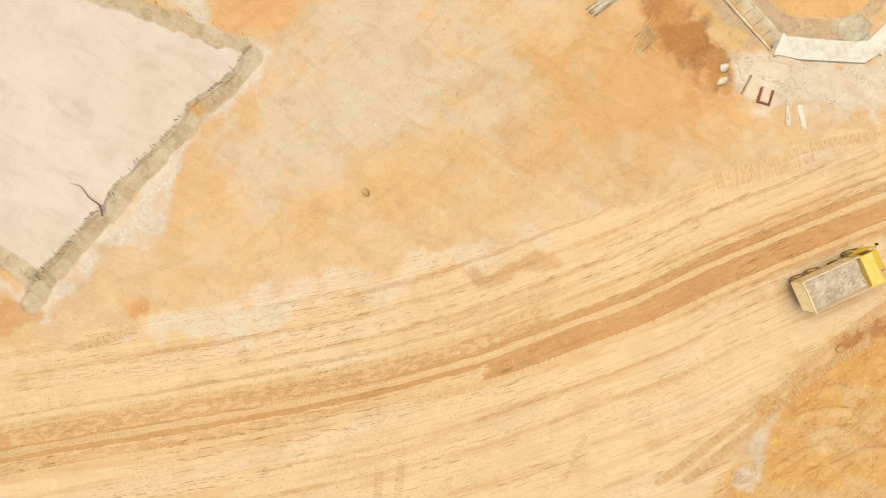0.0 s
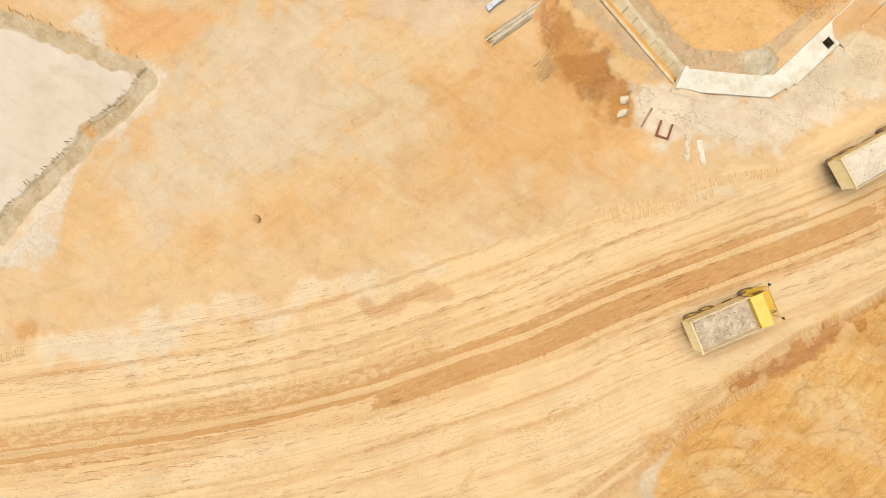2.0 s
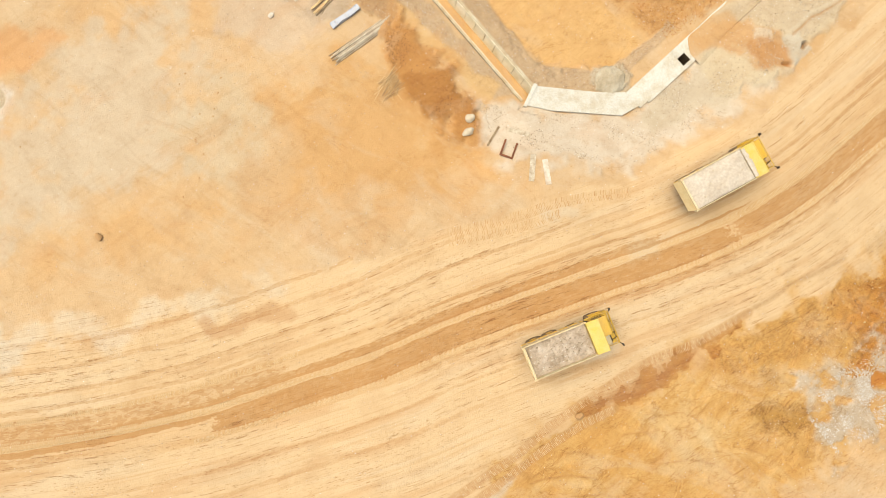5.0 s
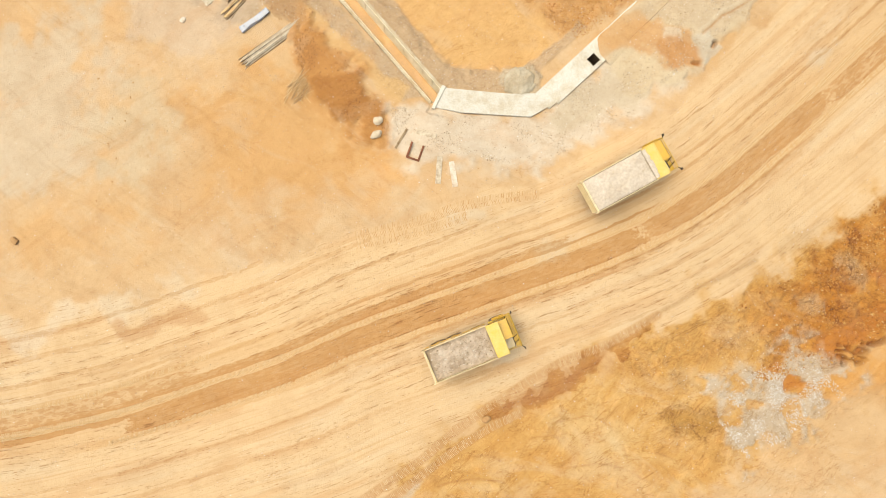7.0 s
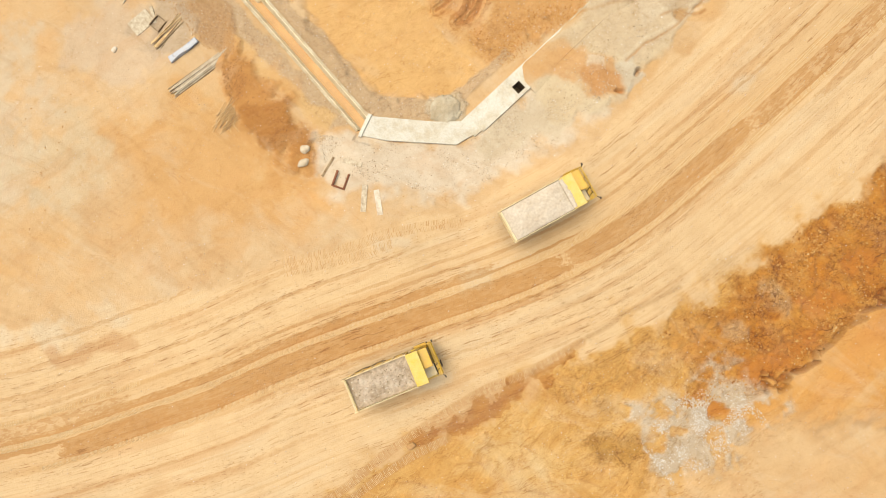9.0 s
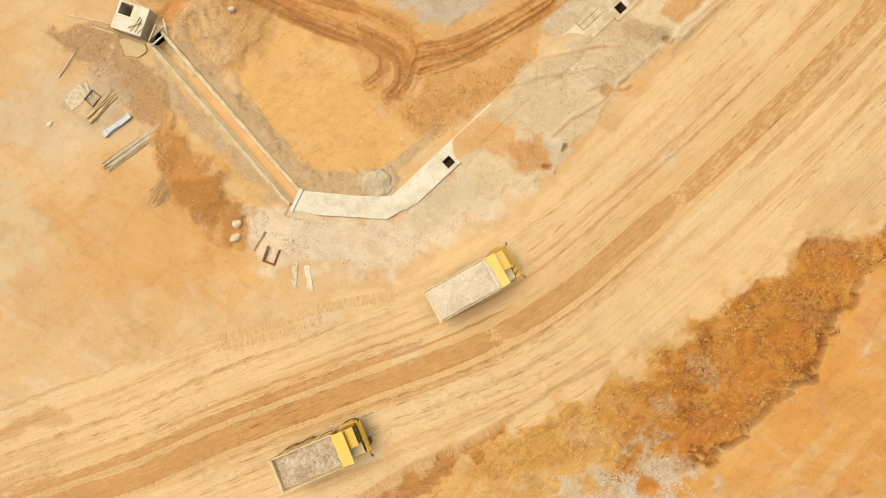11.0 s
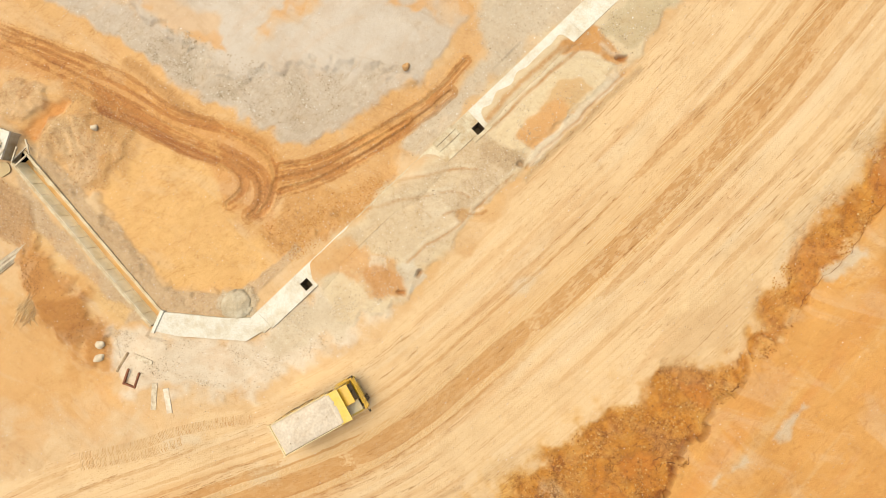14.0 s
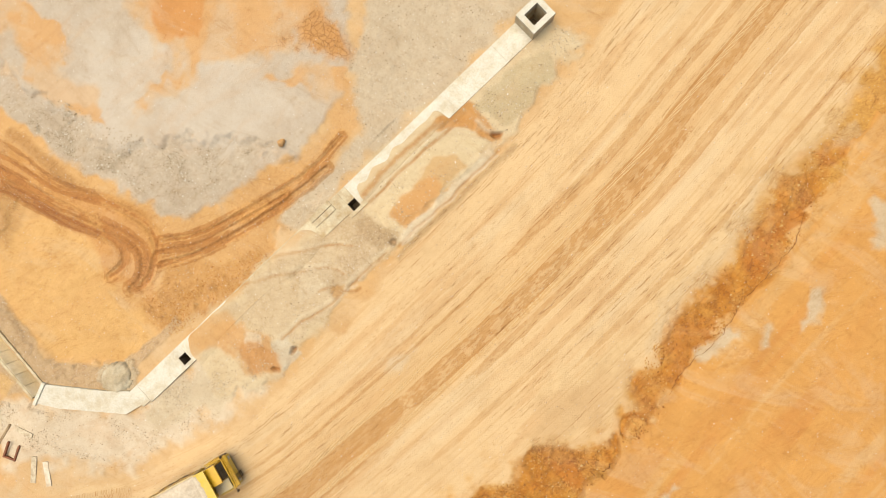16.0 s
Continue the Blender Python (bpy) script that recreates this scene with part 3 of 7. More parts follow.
HEIGHT = HEIGHT + 0.07 * patch([(22.9, 39.3), (25.3, 39.2), (26.7, 37.5), (25.7, 35.5), (24.7, 34.1), (22.9, 35.8), (22.0, 37.6)], 0.5, 0.7) * np.sin(5.5 * (X + 0.4 * Y) + 2 * RAGGED)
GREY_YARD = [(12, 56), (18.8, 51.1), (25, 49.0), (30.0, 46.0), (34.9, 42.0), (42.0, 38.9), (46.3, 37.0), (51.5, 39.3), (57.7, 42.2), (61.2, 46.6), (62.5, 50), (63, 70), (12, 70)]
lay(patch(GREY_YARD, 0.8, 1.0), lin(224, 206, 178), 0.12, 0.1)
lay(0.8 * patch([(39.3, 52.7), (44.2, 54.4), (45.2, 50.3), (49.9, 51.9), (56.3, 49.0), (56.4, 45.6), (50.0, 41.5), (43.5, 42.8), (35.3, 44.6), (33.5, 48.5)], 1.6, 1.6), lin(232, 216, 190), 0.03, 0.0, -0.6)
lay(0.7 * patch([(24, 50), (30.0, 46.3), (34.9, 42.6), (42.0, 39.5), (46.3, 37.6), (51.5, 40), (54, 43), (46, 42.5), (40, 44), (33, 47.5)], 1.6, 1.6), lin(224, 205, 174), 0.3)
for outline in ([(41.5, 60), (43.9, 52.7), (45.5, 51.4), (49.2, 50.6), (52.9, 52.4), (57.5, 51.9), (60.5, 54.6), (60, 66), (42.8, 66)],
                [(25, 60), (33.7, 54.2), (38.9, 50.6), (39.7, 46.3), (36.0, 47.8), (32.4, 50.6), (26, 54.0)],
                [(43.2, 48.8), (45.1, 47.1), (44.3, 49.6), (47.7, 49.3), (46.9, 51.8), (44.5, 51.1)],
                [(55.5, 48.6), (58.8, 50.9), (62.2, 49.6), (61.7, 46.4), (58.9, 46.6)]):
    lay(0.55 * patch(outline, 2.0, 2.6), lin(242, 192, 124), 0.03)
    lay(0.7 * patch(outline, 0.5, 2.6) * blotch(3.0, -0.5, 0.1, 66.0), lin(240, 182, 108), 0.03)
lay(0.8 * patch([(43.5, 58), (45, 53), (49, 53.5), (50, 58)], 0.6, 1.2), lin(232, 160, 82))
lay(patch([(57.4, 54.7), (59.5, 55.1), (62.3, 54.1), (62.4, 50.9), (59.6, 51.1), (57.5, 52.6)], 1.6, 1.0), lin(234, 174, 102), 0.15, 0.0, 1.0)
GREEN_GRAVEL = [(62.2, 49.6), (63.5, 53.1), (66, 60), (68, 70), (82, 66), (79, 57.0), (76.5, 54.1), (71.2, 48.4), (61.8, 39.4), (57.6, 35.4), (56.2, 36.0), (58.4, 39.6), (61.8, 41.6), (63.8, 44.7)]
lay(patch(GREEN_GRAVEL, 0.9, 1.0), lin(231, 210, 174), 0.2)
HEAPS = [[(21.3, 37.2), (22.1, 39.2), (25.0, 39.4), (29.0, 39.5), (30.5, 38.1), (29.2, 35.0), (27.5, 32.9), (25.2, 32.3), (21.6, 35.1)], [(14.6, 40.5), (19.4, 42.9), (22.1, 42.2), (21.8, 40.5), (20.2, 38.8), (18.1, 39.1), (15.3, 38.8)]]
for heap_line in HEAPS:
    scraped = patch(heap_line, 0.4, 0.6)
    BROKEN = np.maximum(BROKEN, 0.55 * scraped * (0.4 + 0.6 * blotch(2.5, -0.2, 0.3, 37.0)))
    HEIGHT = HEIGHT + scraped * (0.15 + 0.12 * fbm(X, Y, 1.5, 4, 17.0) + 0.07 * fbm(X, Y, 0.6, 2, 18.0))
    lay(0.5 * scraped * blotch(2.2, 0.0, 0.4, 57.0), lin(206, 150, 84), 0.2)
    lay(0.5 * scraped * blotch(2.6, 0.0, 0.4, 97.0), lin(240, 202, 146), 0.1)
BROKEN = np.maximum(BROKEN, 0.5 * patch([(43.1, 29.0), (47.9, 32.2), (54.2, 33.9), (55.7, 32.9), (51.6, 28.7), (48.0, 26.6), (46.4, 25.5), (44.5, 26)], 0.9, 1.4) * (0.4 + 0.6 * blotch(2.5, -0.2, 0.3, 39.0)))
# ruts of the vehicles that turned in the basin
for rut, w in (([(10, 49), (17.7, 46.2), (22.2, 44.1), (27.0, 41.6), (32.9, 38.6), (38.0, 36.4), (41.8, 34.6), (43.4, 32.8), (43.0, 30.5), (41.5, 29.6)], 0.8),
               ([(10, 50.5), (17.7, 47.3), (23.4, 45.2), (29.0, 42.8), (34.0, 39.8), (39.9, 37.9), (43.3, 36.1), (44.5, 33.9), (44.1, 31.3), (42.7, 29.8)], 0.8),
               ([(27, 40.3), (32.9, 37.5), (38.4, 35.3), (41.2, 33.9), (41.5, 32.4), (40.4, 31.1), (39.5, 30.9)], 0.7),
               ([(44.9, 34.3), (48.3, 35.0), (52.0, 36.9), (56.4, 39.2), (59.4, 41.2), (62, 44)], 0.55), ([(44.9, 32.1), (48.3, 33.2), (53.1, 35.9), (57.1, 38.4), (61, 41.5)], 0.55), ([(44.5, 33.2), (48.3, 34.1), (52.5, 36.4), (57.0, 39.0)], 0.35)):
    path = [tuple(p) for p in curve_points(rut, 0.8)]
    gap = line_distance(path, X + 0.16 * (WX - X), Y + 0.16 * (WY - Y))
    groove = value_noise(gap * 5.2 + 3.0 * len(path), (X + 0.5 * Y) / 5.0) + 0.25 * RAGGED
    lay(0.5 * (1 - smooth(0.3 * w, w + 0.25, gap)), lin(230, 166, 90), 0.15)
    HEIGHT = HEIGHT - 0.14 * (1 - smooth(0.36 * w, 0.5 * w, gap + 0.06 * RAGGED))
    BROKEN = np.maximum(BROKEN, 0.45 * (1 - smooth(0.7 * w, w + 0.4, gap)))
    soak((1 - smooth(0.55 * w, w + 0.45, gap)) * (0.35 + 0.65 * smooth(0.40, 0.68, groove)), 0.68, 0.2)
    # highlights on the rut ridges, painted as a paler soil tone
    lay(0.6 * (1 - smooth(0.7 * w, w + 0.3, gap)) * smooth(0.57, 0.65, 1 - groove), lin(246, 186, 106), 0.1, 0.05)
lay(0.85 * band([(27.5, 39.8), (31.0, 38.3), (33.4, 37.2), (36.5, 35.9), (38.6, 35.0)], 0.9, 0.2, 0.5), lin(208, 144, 78), 0.5, 0.06)
lay(0.6 * band([(29.5, 44.2), (33.5, 41.6), (36.2, 39.9)], 1.1, 0.3, 0.5), lin(206, 152, 88), 0.5, 0.05)

# gravel beside the channel, spoil heaps and wet earth
lay(patch([(18.5, 34.6), (21.7, 31.2), (24.5, 28.2), (27.2, 25.3), (32.5, 20.2), (30.5, 19.5), (29.5, 20.4), (27.3, 22.7), (24.8, 25.8), (22, 28)], 0.4, 0.7), lin(226, 194, 148), 0.35)
lay(patch([(21.6, 35.3), (26.0, 31.6), (29.2, 28.7), (33.0, 24.6), (34.1, 23.0), (36.2, 22.3), (39.8, 22.4), (42.8, 22.4), (47.5, 26.8), (46.6, 27.2), (42, 23.5), (42.0, 20.2), (34.7, 20.5), (33.1, 21.0), (25.5, 29.0), (21, 34)], 0.25, 0.4), lin(224, 190, 142), 0.35, 0.08)
lay(patch([(39.8, 22.9), (42.4, 23.4), (43.2, 21.9), (42.7, 20.0), (40.4, 20.2), (39.6, 21.3)], 0.25, 0.6), lin(228, 206, 166), 0.4, 0.12)
lay(0.9 * patch([(9, 35.6), (15.7, 36.5), (17.1, 34.5), (21.2, 30.0), (22.4, 27.1), (20.8, 25.8), (18.1, 27.4), (15.0, 31.0), (11.5, 33.0)], 0.8, 1.4), lin(212, 170, 118), 0.42, 0.18)
lay(0.75 * patch([(11.5, 28.3), (12.4, 30.6), (15.1, 33.0), (18.4, 29.0), (18.1, 27.3), (15.7, 25.3), (13.6, 25.9)], 1.4, 1.5), lin(216, 192, 156), 0.3)
lay(0.9 * patch([(21.8, 27.9), (24.0, 26.6), (27.3, 23.2), (31.0, 20.9), (30.3, 19.3), (28.4, 20.4), (25.2, 23.4), (22.2, 26.0)], 0.4, 0.9), lin(248, 204, 134))
MOUND = [(20.3, 25.5), (21.9, 26.0), (24.3, 24.6), (25.4, 23.0), (27.6, 20.5), (28.9, 18.9), (29.4, 17.2), (28.5, 16.4), (25.1, 18.0), (22.5, 20.0), (20.8, 22.9)]
lay(0.55 * patch([(19.6, 25.8), (22, 27), (25, 25), (28.2, 20.8), (29.8, 18), (29.6, 14.8), (27, 15.2), (24, 17), (21, 20.4)], 2.6, 0.9), lin(232, 172, 96), 0.05, 0.1)
lay(0.9 * patch(MOUND, 1.4, 0.7), lin(220, 156, 78), 0.05, 0.3)
lay(0.7 * patch([(22.1, 21.7), (25.0, 22.4), (27.6, 19.9), (28.5, 18.3), (25.1, 17.8), (23.0, 19.6)], 1.3, 1.0), lin(194, 130, 54), 0.08, 0.1)

BROKEN = np.maximum(BROKEN, 0.45 * patch(MOUND, 1.0, 0.8) * (0.4 + 0.6 * blotch(2.0, -0.2, 0.3, 73.0)))

# the haul road
road = patch(ROAD_LINE, 0.9, 1.0)
lay(road, lin(252, 214, 156), 0.04)
STREAKY = road * (1 - 0.3 * blotch(9, 0.2, 0.8, 120.0))
flow = fbm(ALONG / 9.0, ACROSS / 0.8, 1.0, 4, 14.0)
fine_flow = fbm(ALONG / 4.0, ACROSS / 0.3, 1.0, 3, 44.0)
lay(road * 0.4 * smooth(0.15, 0.7, flow), lin(230, 176, 110))
lay(road * 0.5 * smooth(0.2, 0.8, fbm(ALONG / 14.0, ACROSS / 1.6, 1.0, 4, 61.0)), lin(252, 222, 172))
ragged = ACROSS + 0.07 * fine_flow + 0.05 * fbm(X, Y, 0.7, 2, 31.0)


def lane(lo, hi, s0, s1, soft=0.08, fade=6.0):
    """A strip of the road between two offsets and two distances along it."""
    return smooth(lo - soft, lo + soft, ragged) * (1 - smooth(hi - soft, hi + soft, ragged)) * smooth(s0 - fade, s0 + fade, ALONG) * (1 - smooth(s1 - fade, s1 + fade, ALONG))


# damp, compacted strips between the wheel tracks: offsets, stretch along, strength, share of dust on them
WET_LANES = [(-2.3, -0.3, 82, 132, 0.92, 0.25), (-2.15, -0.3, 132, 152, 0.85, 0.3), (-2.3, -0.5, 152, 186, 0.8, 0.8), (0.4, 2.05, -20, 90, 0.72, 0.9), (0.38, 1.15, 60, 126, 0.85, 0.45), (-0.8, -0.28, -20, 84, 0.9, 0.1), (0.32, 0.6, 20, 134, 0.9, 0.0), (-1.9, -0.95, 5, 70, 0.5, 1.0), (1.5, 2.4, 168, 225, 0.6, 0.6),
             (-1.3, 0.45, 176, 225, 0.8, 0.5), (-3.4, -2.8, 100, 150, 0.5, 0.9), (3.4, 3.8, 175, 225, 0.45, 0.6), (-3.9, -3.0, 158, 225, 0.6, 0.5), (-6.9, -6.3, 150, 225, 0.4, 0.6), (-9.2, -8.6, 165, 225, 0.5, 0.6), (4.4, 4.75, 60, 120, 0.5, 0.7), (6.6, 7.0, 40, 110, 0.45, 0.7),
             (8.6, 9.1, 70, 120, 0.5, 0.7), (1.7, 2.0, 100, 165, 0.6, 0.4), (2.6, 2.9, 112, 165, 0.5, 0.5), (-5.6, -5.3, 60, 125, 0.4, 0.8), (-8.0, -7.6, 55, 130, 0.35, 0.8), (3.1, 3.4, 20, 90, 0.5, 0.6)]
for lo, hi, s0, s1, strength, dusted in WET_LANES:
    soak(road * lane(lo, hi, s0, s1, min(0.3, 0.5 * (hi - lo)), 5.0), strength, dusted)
lay(road * 0.35 * lane(-2.75, 2.3, -20, 225, 0.4), lin(240, 192, 124), None, -0.04)
for lo, hi, s0, s1 in ((-0.24, 0.24, 10, 225), (-2.7, -2.2, 78, 180), (2.12, 2.58, 20, 98), (-2.95, -2.78, 90, 150)):
    lay(road * 0.6 * lane(lo, hi, s0, s1, 0.06, 4.0), lin(230, 179, 108), None, -0.01)
for outline in ([(42.0, 5.6), (44.3, 7.3), (47.0, 8.2), (46.5, 7.2), (44, 6.0)], [(2.3, 1.2), (8.0, 2.0), (12.2, 1.7), (8.0, -0.2), (3.8, -1.0)], [(35, 9.2), (40, 10.4), (38, 9.2)],
                [(40.2, -3.9), (42.6, -2.0), (41.5, -3.6)], [(60, 2.8), (65.5, 6.3), (64.0, 4.4)], [(-25, -6.5), (-15, -4.0), (-10, -5), (-18, -7.5)], [(66, 22.6), (68, 25), (67.6, 23)]):
    lay(0.6 * patch(outline, 1.6, 1.3), lin(248, 226, 186), 0.1)
lay(0.55 * patch([(-27, -7.4), (-20, -4.6), (-12, -3.0), (-4, -1.6), (2, -0.2), (0, -2.2), (-8, -4.4), (-17, -7.0)], 1.6, 1.6), lin(251, 230, 192), 0.08)
lay(0.6 * patch([(4.0, -1.4), (11, 0.4), (14, -0.4), (6, -2.4)], 0.6, 1.0), lin(222, 168, 106))

# pale shoulder of crushed stone between culvert and road, with orange wash-outs
lay(0.95 * patch([(29.5, 19.3), (33.7, 19.0), (42.5, 18.6), (48.1, 23.0), (53.2, 26.4), (57.2, 24.6), (50.7, 18.4), (47.2, 15.6), (43.1, 13.7), (35.9, 13.6), (31.2, 14.7), (29.4, 17.5)], 1.6, 1.2), lin(248, 228, 194), 0.10, 0.1)
lay(0.55 * patch([(43, 17.8), (48.1, 22), (53.2, 25.4), (55.2, 23.6), (50.7, 19.4), (46, 16.8)], 0.7, 1.0), lin(228, 208, 166), 0.18)
SHOULDER = [(48.5, 23.5), (49.6, 26.5), (52.7, 30.0), (59.8, 37.0), (66.8, 43.8), (73.2, 49.5), (79.5, 54.8), (83.0, 52.6), (76.9, 44.2), (71.5, 38.9), (67.4, 34.2), (62.4, 29.5), (56.3, 23.2), (51.7, 20.4)]
lay(0.95 * patch(SHOULDER, 0.9, 1.0), lin(242, 218, 172), 0.12, 0.15)
lay(0.85 * patch([(50.8, 27.2), (56.8, 33.4), (61.8, 37.8), (63.1, 37.0), (65.9, 35.8), (67.6, 34.8), (65.4, 33.6), (64.4, 31.4), (61.9, 29.4), (58.6, 26.4), (55.0, 27.2)], 0.6, 1.0), lin(234, 208, 164), 0.2)
lay(0.8 * patch([(63.1, 37.0), (65.9, 35.8), (67.6, 34.8), (65.4, 34.0), (64.9, 31.4), (61.9, 29.4), (60.5, 31.5), (62.5, 34.5), (61.8, 36.0)], 0.5, 0.9), lin(228, 202, 160), 0.3)
lay(0.6 * patch([(57.8, 31.9), (60.3, 33.5), (60.8, 31.4), (58.5, 29.0)], 0.6, 1.2), lin(240, 220, 182), 0.2)
lay(0.85 * patch([(48.2, 26.1), (51.8, 27.3), (55.4, 27.2), (56.9, 25.0), (55.6, 23.4), (53.4, 23.6), (51.5, 25.3), (49.4, 24.3)], 0.5, 1.2) * (0.45 + 0.55 * blotch(2.2, -0.4, 0.2, 53.0)), lin(236, 182, 114), 0.12)
lay(0.7 * patch([(53.0, 27.0), (54.6, 26.9), (55.0, 25.8), (53.6, 25.6)], 0.3, 0.9), lin(248, 230, 194), 0.2)
lay(0.85 * patch([(55.6, 26.2), (57.6, 26.6), (58.9, 25.0), (57.0, 23.6), (56.2, 24.6)], 0.3, 0.7), lin(234, 218, 184), 0.1)
lay(0.9 * patch([(67.0, 36.6), (69.1, 36.3), (70.4, 37.9), (72.1, 40.2), (71.3, 41.9), (69.6, 41.2), (68.3, 38.9)], 0.35, 0.6), lin(238, 178, 106), 0.06)
lay(0.9 * patch([(67.9, 34.3), (69.1, 35.6), (72.8, 39.1), (76.0, 42.5), (75.0, 43.2), (71.4, 39.1), (68.1, 35.3)], 0.3, 0.5), lin(250, 228, 188), 0.1, 0.08)
lay(0.8 * band([(63.6, 38.6), (66.2, 41.2), (69.5, 44.2), (71.8, 46.6)], 0.5, 0.15, 0.7), lin(222, 168, 100), 0.3, -0.05)
lay(0.8 * patch([(70.8, 45.7), (72.6, 48.0), (73.7, 47.0), (75.8, 44.5), (74.3, 43.8), (72.2, 44.9)], 0.4, 0.8), lin(226, 166, 94), 0.3)
lay(0.85 * patch([(73.7, 46.9), (76.6, 50.2), (80.5, 51.6), (80.6, 49.7), (78.2, 46.7), (76.2, 45.2)], 0.5, 0.7), lin(220, 200, 154), 0.15)
# stony brown line; the shadow along the shoulder's edge is painted into it
lay(0.6 * band([(67.6, 33.4), (72.5, 38.2), (77.2, 43.2)], 0.5, 0.2, 0.5), lin(206, 170, 116), 0.4)
# stony wash and runnels that came down beside the culvert
BROKEN = np.maximum(BROKEN, 0.42 * patch([(60.4, 35.4), (63.0, 37.5), (64.6, 36.2), (67.5, 34.0), (65.0, 32.4), (62.8, 30.7), (60.8, 30.7)], 0.8, 1.0))
BROKEN = np.maximum(BROKEN, 0.3 * patch([(50.8, 27.2), (56.8, 33.4), (61.8, 37.8), (65.9, 35.8), (64.4, 31.4), (58.6, 26.4), (55.0, 24.0), (52, 25)], 1.0, 1.0) * (0.3 + 0.7 * blotch(2.5, -0.3, 0.3, 99.0)))
lay(0.8 * patch([(68.7, 43.0), (70.6, 44.7), (73.1, 44.3), (75.1, 43.6), (73.7, 41.1), (70.8, 38.6), (68.8, 37.1), (66.8, 35.5), (65.8, 36.0), (64.7, 37.5), (66.7, 40.0)], 0.4, 0.5), lin(244, 220, 172), 0.1, 0.12)
lay(0.85 * patch([(66.8, 37.2), (68.3, 36.1), (69.7, 37.5), (73.2, 41.4), (72.1, 42.2), (70.5, 42.3), (68.7, 39.4)], 0.35, 0.35), lin(232, 190, 128), 0.06)
lay(0.75 * patch([(66.8, 37.2), (68.3, 36.1), (69.7, 37.5), (71.4, 39.6), (70.6, 40.4), (69.6, 40.2), (68.7, 39.4)], 0.5, 0.4), lin(234, 174, 102), 0.04)
lay(0.85 * patch([(70.9, 45.0), (72.3, 46.2), (73.0, 46.9), (73.4, 45.9), (73.9, 44.8), (75.2, 44.5), (76.2, 44.4), (76.0, 43.7), (75.3, 43.5), (74.1, 44.2), (72.8, 44.8)], 0.3, 0.35), lin(226, 166, 92), 0.15, -0.1)
lay(0.7 * patch([(46.7, 23.4), (47.6, 25.2), (50.0, 27.6), (52.0, 28.2), (52.6, 26.6), (50.4, 25.2), (48.4, 23.2)], 0.4, 0.5), lin(236, 184, 116), 0.1)
for way, w in (([(63.2, 37.5), (65.2, 38.8), (67.2, 40.5), (70.2, 43.3), (72.1, 45.3), (73.1, 46.5)], 0.3), ([(72.8, 46.5), (74.1, 45.3), (75.1, 44.3), (76.2, 44.3)], 0.4), ([(60.1, 30.2), (61.1, 30.7), (63.6, 30.2), (64.6, 30.9)], 0.25), ([(56.0, 33.2), (59.5, 34.2), (63.0, 34.3)], 0.2), ([(53.0, 30.5), (56.5, 31.5), (60.5, 32.4), (63.0, 31.6)], 0.18), ([(67.6, 34.3), (71.8, 38.4), (76.0, 42.9)], 0.22), ([(57.0, 26.2), (62.4, 30.0), (66.4, 33.8)], 0.2)):
    way = [tuple(p) for p in curve_points(way, 0.5)]
    lay(0.8 * np.clip(0.75 + 0.5 * RAGGED, 0, 1) * band(way, w, 0.1, 0.45), lin(206, 150, 84), 0.2, -0.1)
    lay(0.5 * band([(x - 0.3, y + 0.3) for x, y in way], w, 0.15, 0.5), lin(250, 232, 194))
lay(0.85 * patch([(71.3, 46.0), (73.1, 47.3), (73.7, 46.1), (72.6, 44.8), (70.8, 44.8)], 0.5, 0.7), lin(228, 168, 94), 0.2)
lay(0.7 * patch([(62.5, 36.3), (64.0, 36.8), (65.5, 36.1), (67.6, 35.3), (67.1, 34.3), (65.1, 34.3), (62.5, 35.3)], 0.5, 0.7), lin(208, 178, 132), 0.45, -0.08)
lay(0.8 * patch([(52.3, 25.7), (54.6, 26.2), (56.3, 25.5), (56.7, 24.3), (55.6, 23.3), (54.4, 23.5), (53.0, 24.4)], 0.5, 0.8), lin(228, 168, 100), 0.2, -0.1)
for x, y, r, deep, tone in ((75.4, 44.1, 0.9, 0.6, (206, 138, 68)), (66.9, 34.5, 0.6, 0.4, (206, 172, 128)), (58.0, 25.9, 0.7, 0.5, (206, 160, 108)), (55.7, 24.3, 0.9, 0.5, (216, 152, 84)), (62.1, 30.3, 0.8, 0.12, (222, 176, 114))):
    far = np.hypot(X + 1.3 * (WX - X) - x, 1.35 * (Y + 1.3 * (WY - Y) - y)) + 0.8 * r * RAGGED
    lay(0.9 * (1 - smooth(0.45 * r, 1.0 * r, far)), lin(*tone), 0.25, -deep)

# the broken bank of orange earth beside the road and the bench behind it
eastern = smooth(58, 66, X + 0.35 * Y + 1.5 * RAGGED)
bank = patch(BANK_LINE, 2.0, 0.7) * smooth(27, 31, X - 0.2 * (Y + 14) + RAGGED)
lay(0.75 * patch(BANK_LINE, 5.0, 1.2) * smooth(24, 38, X), lin(243, 194, 120))
lay(bank, lin(234, 176, 84), 0.05, -0.1)
STONY = np.where(bank > 0.5, 0.06 + 0.05 * eastern, STONY)
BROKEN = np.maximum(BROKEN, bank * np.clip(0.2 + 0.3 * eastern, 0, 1))
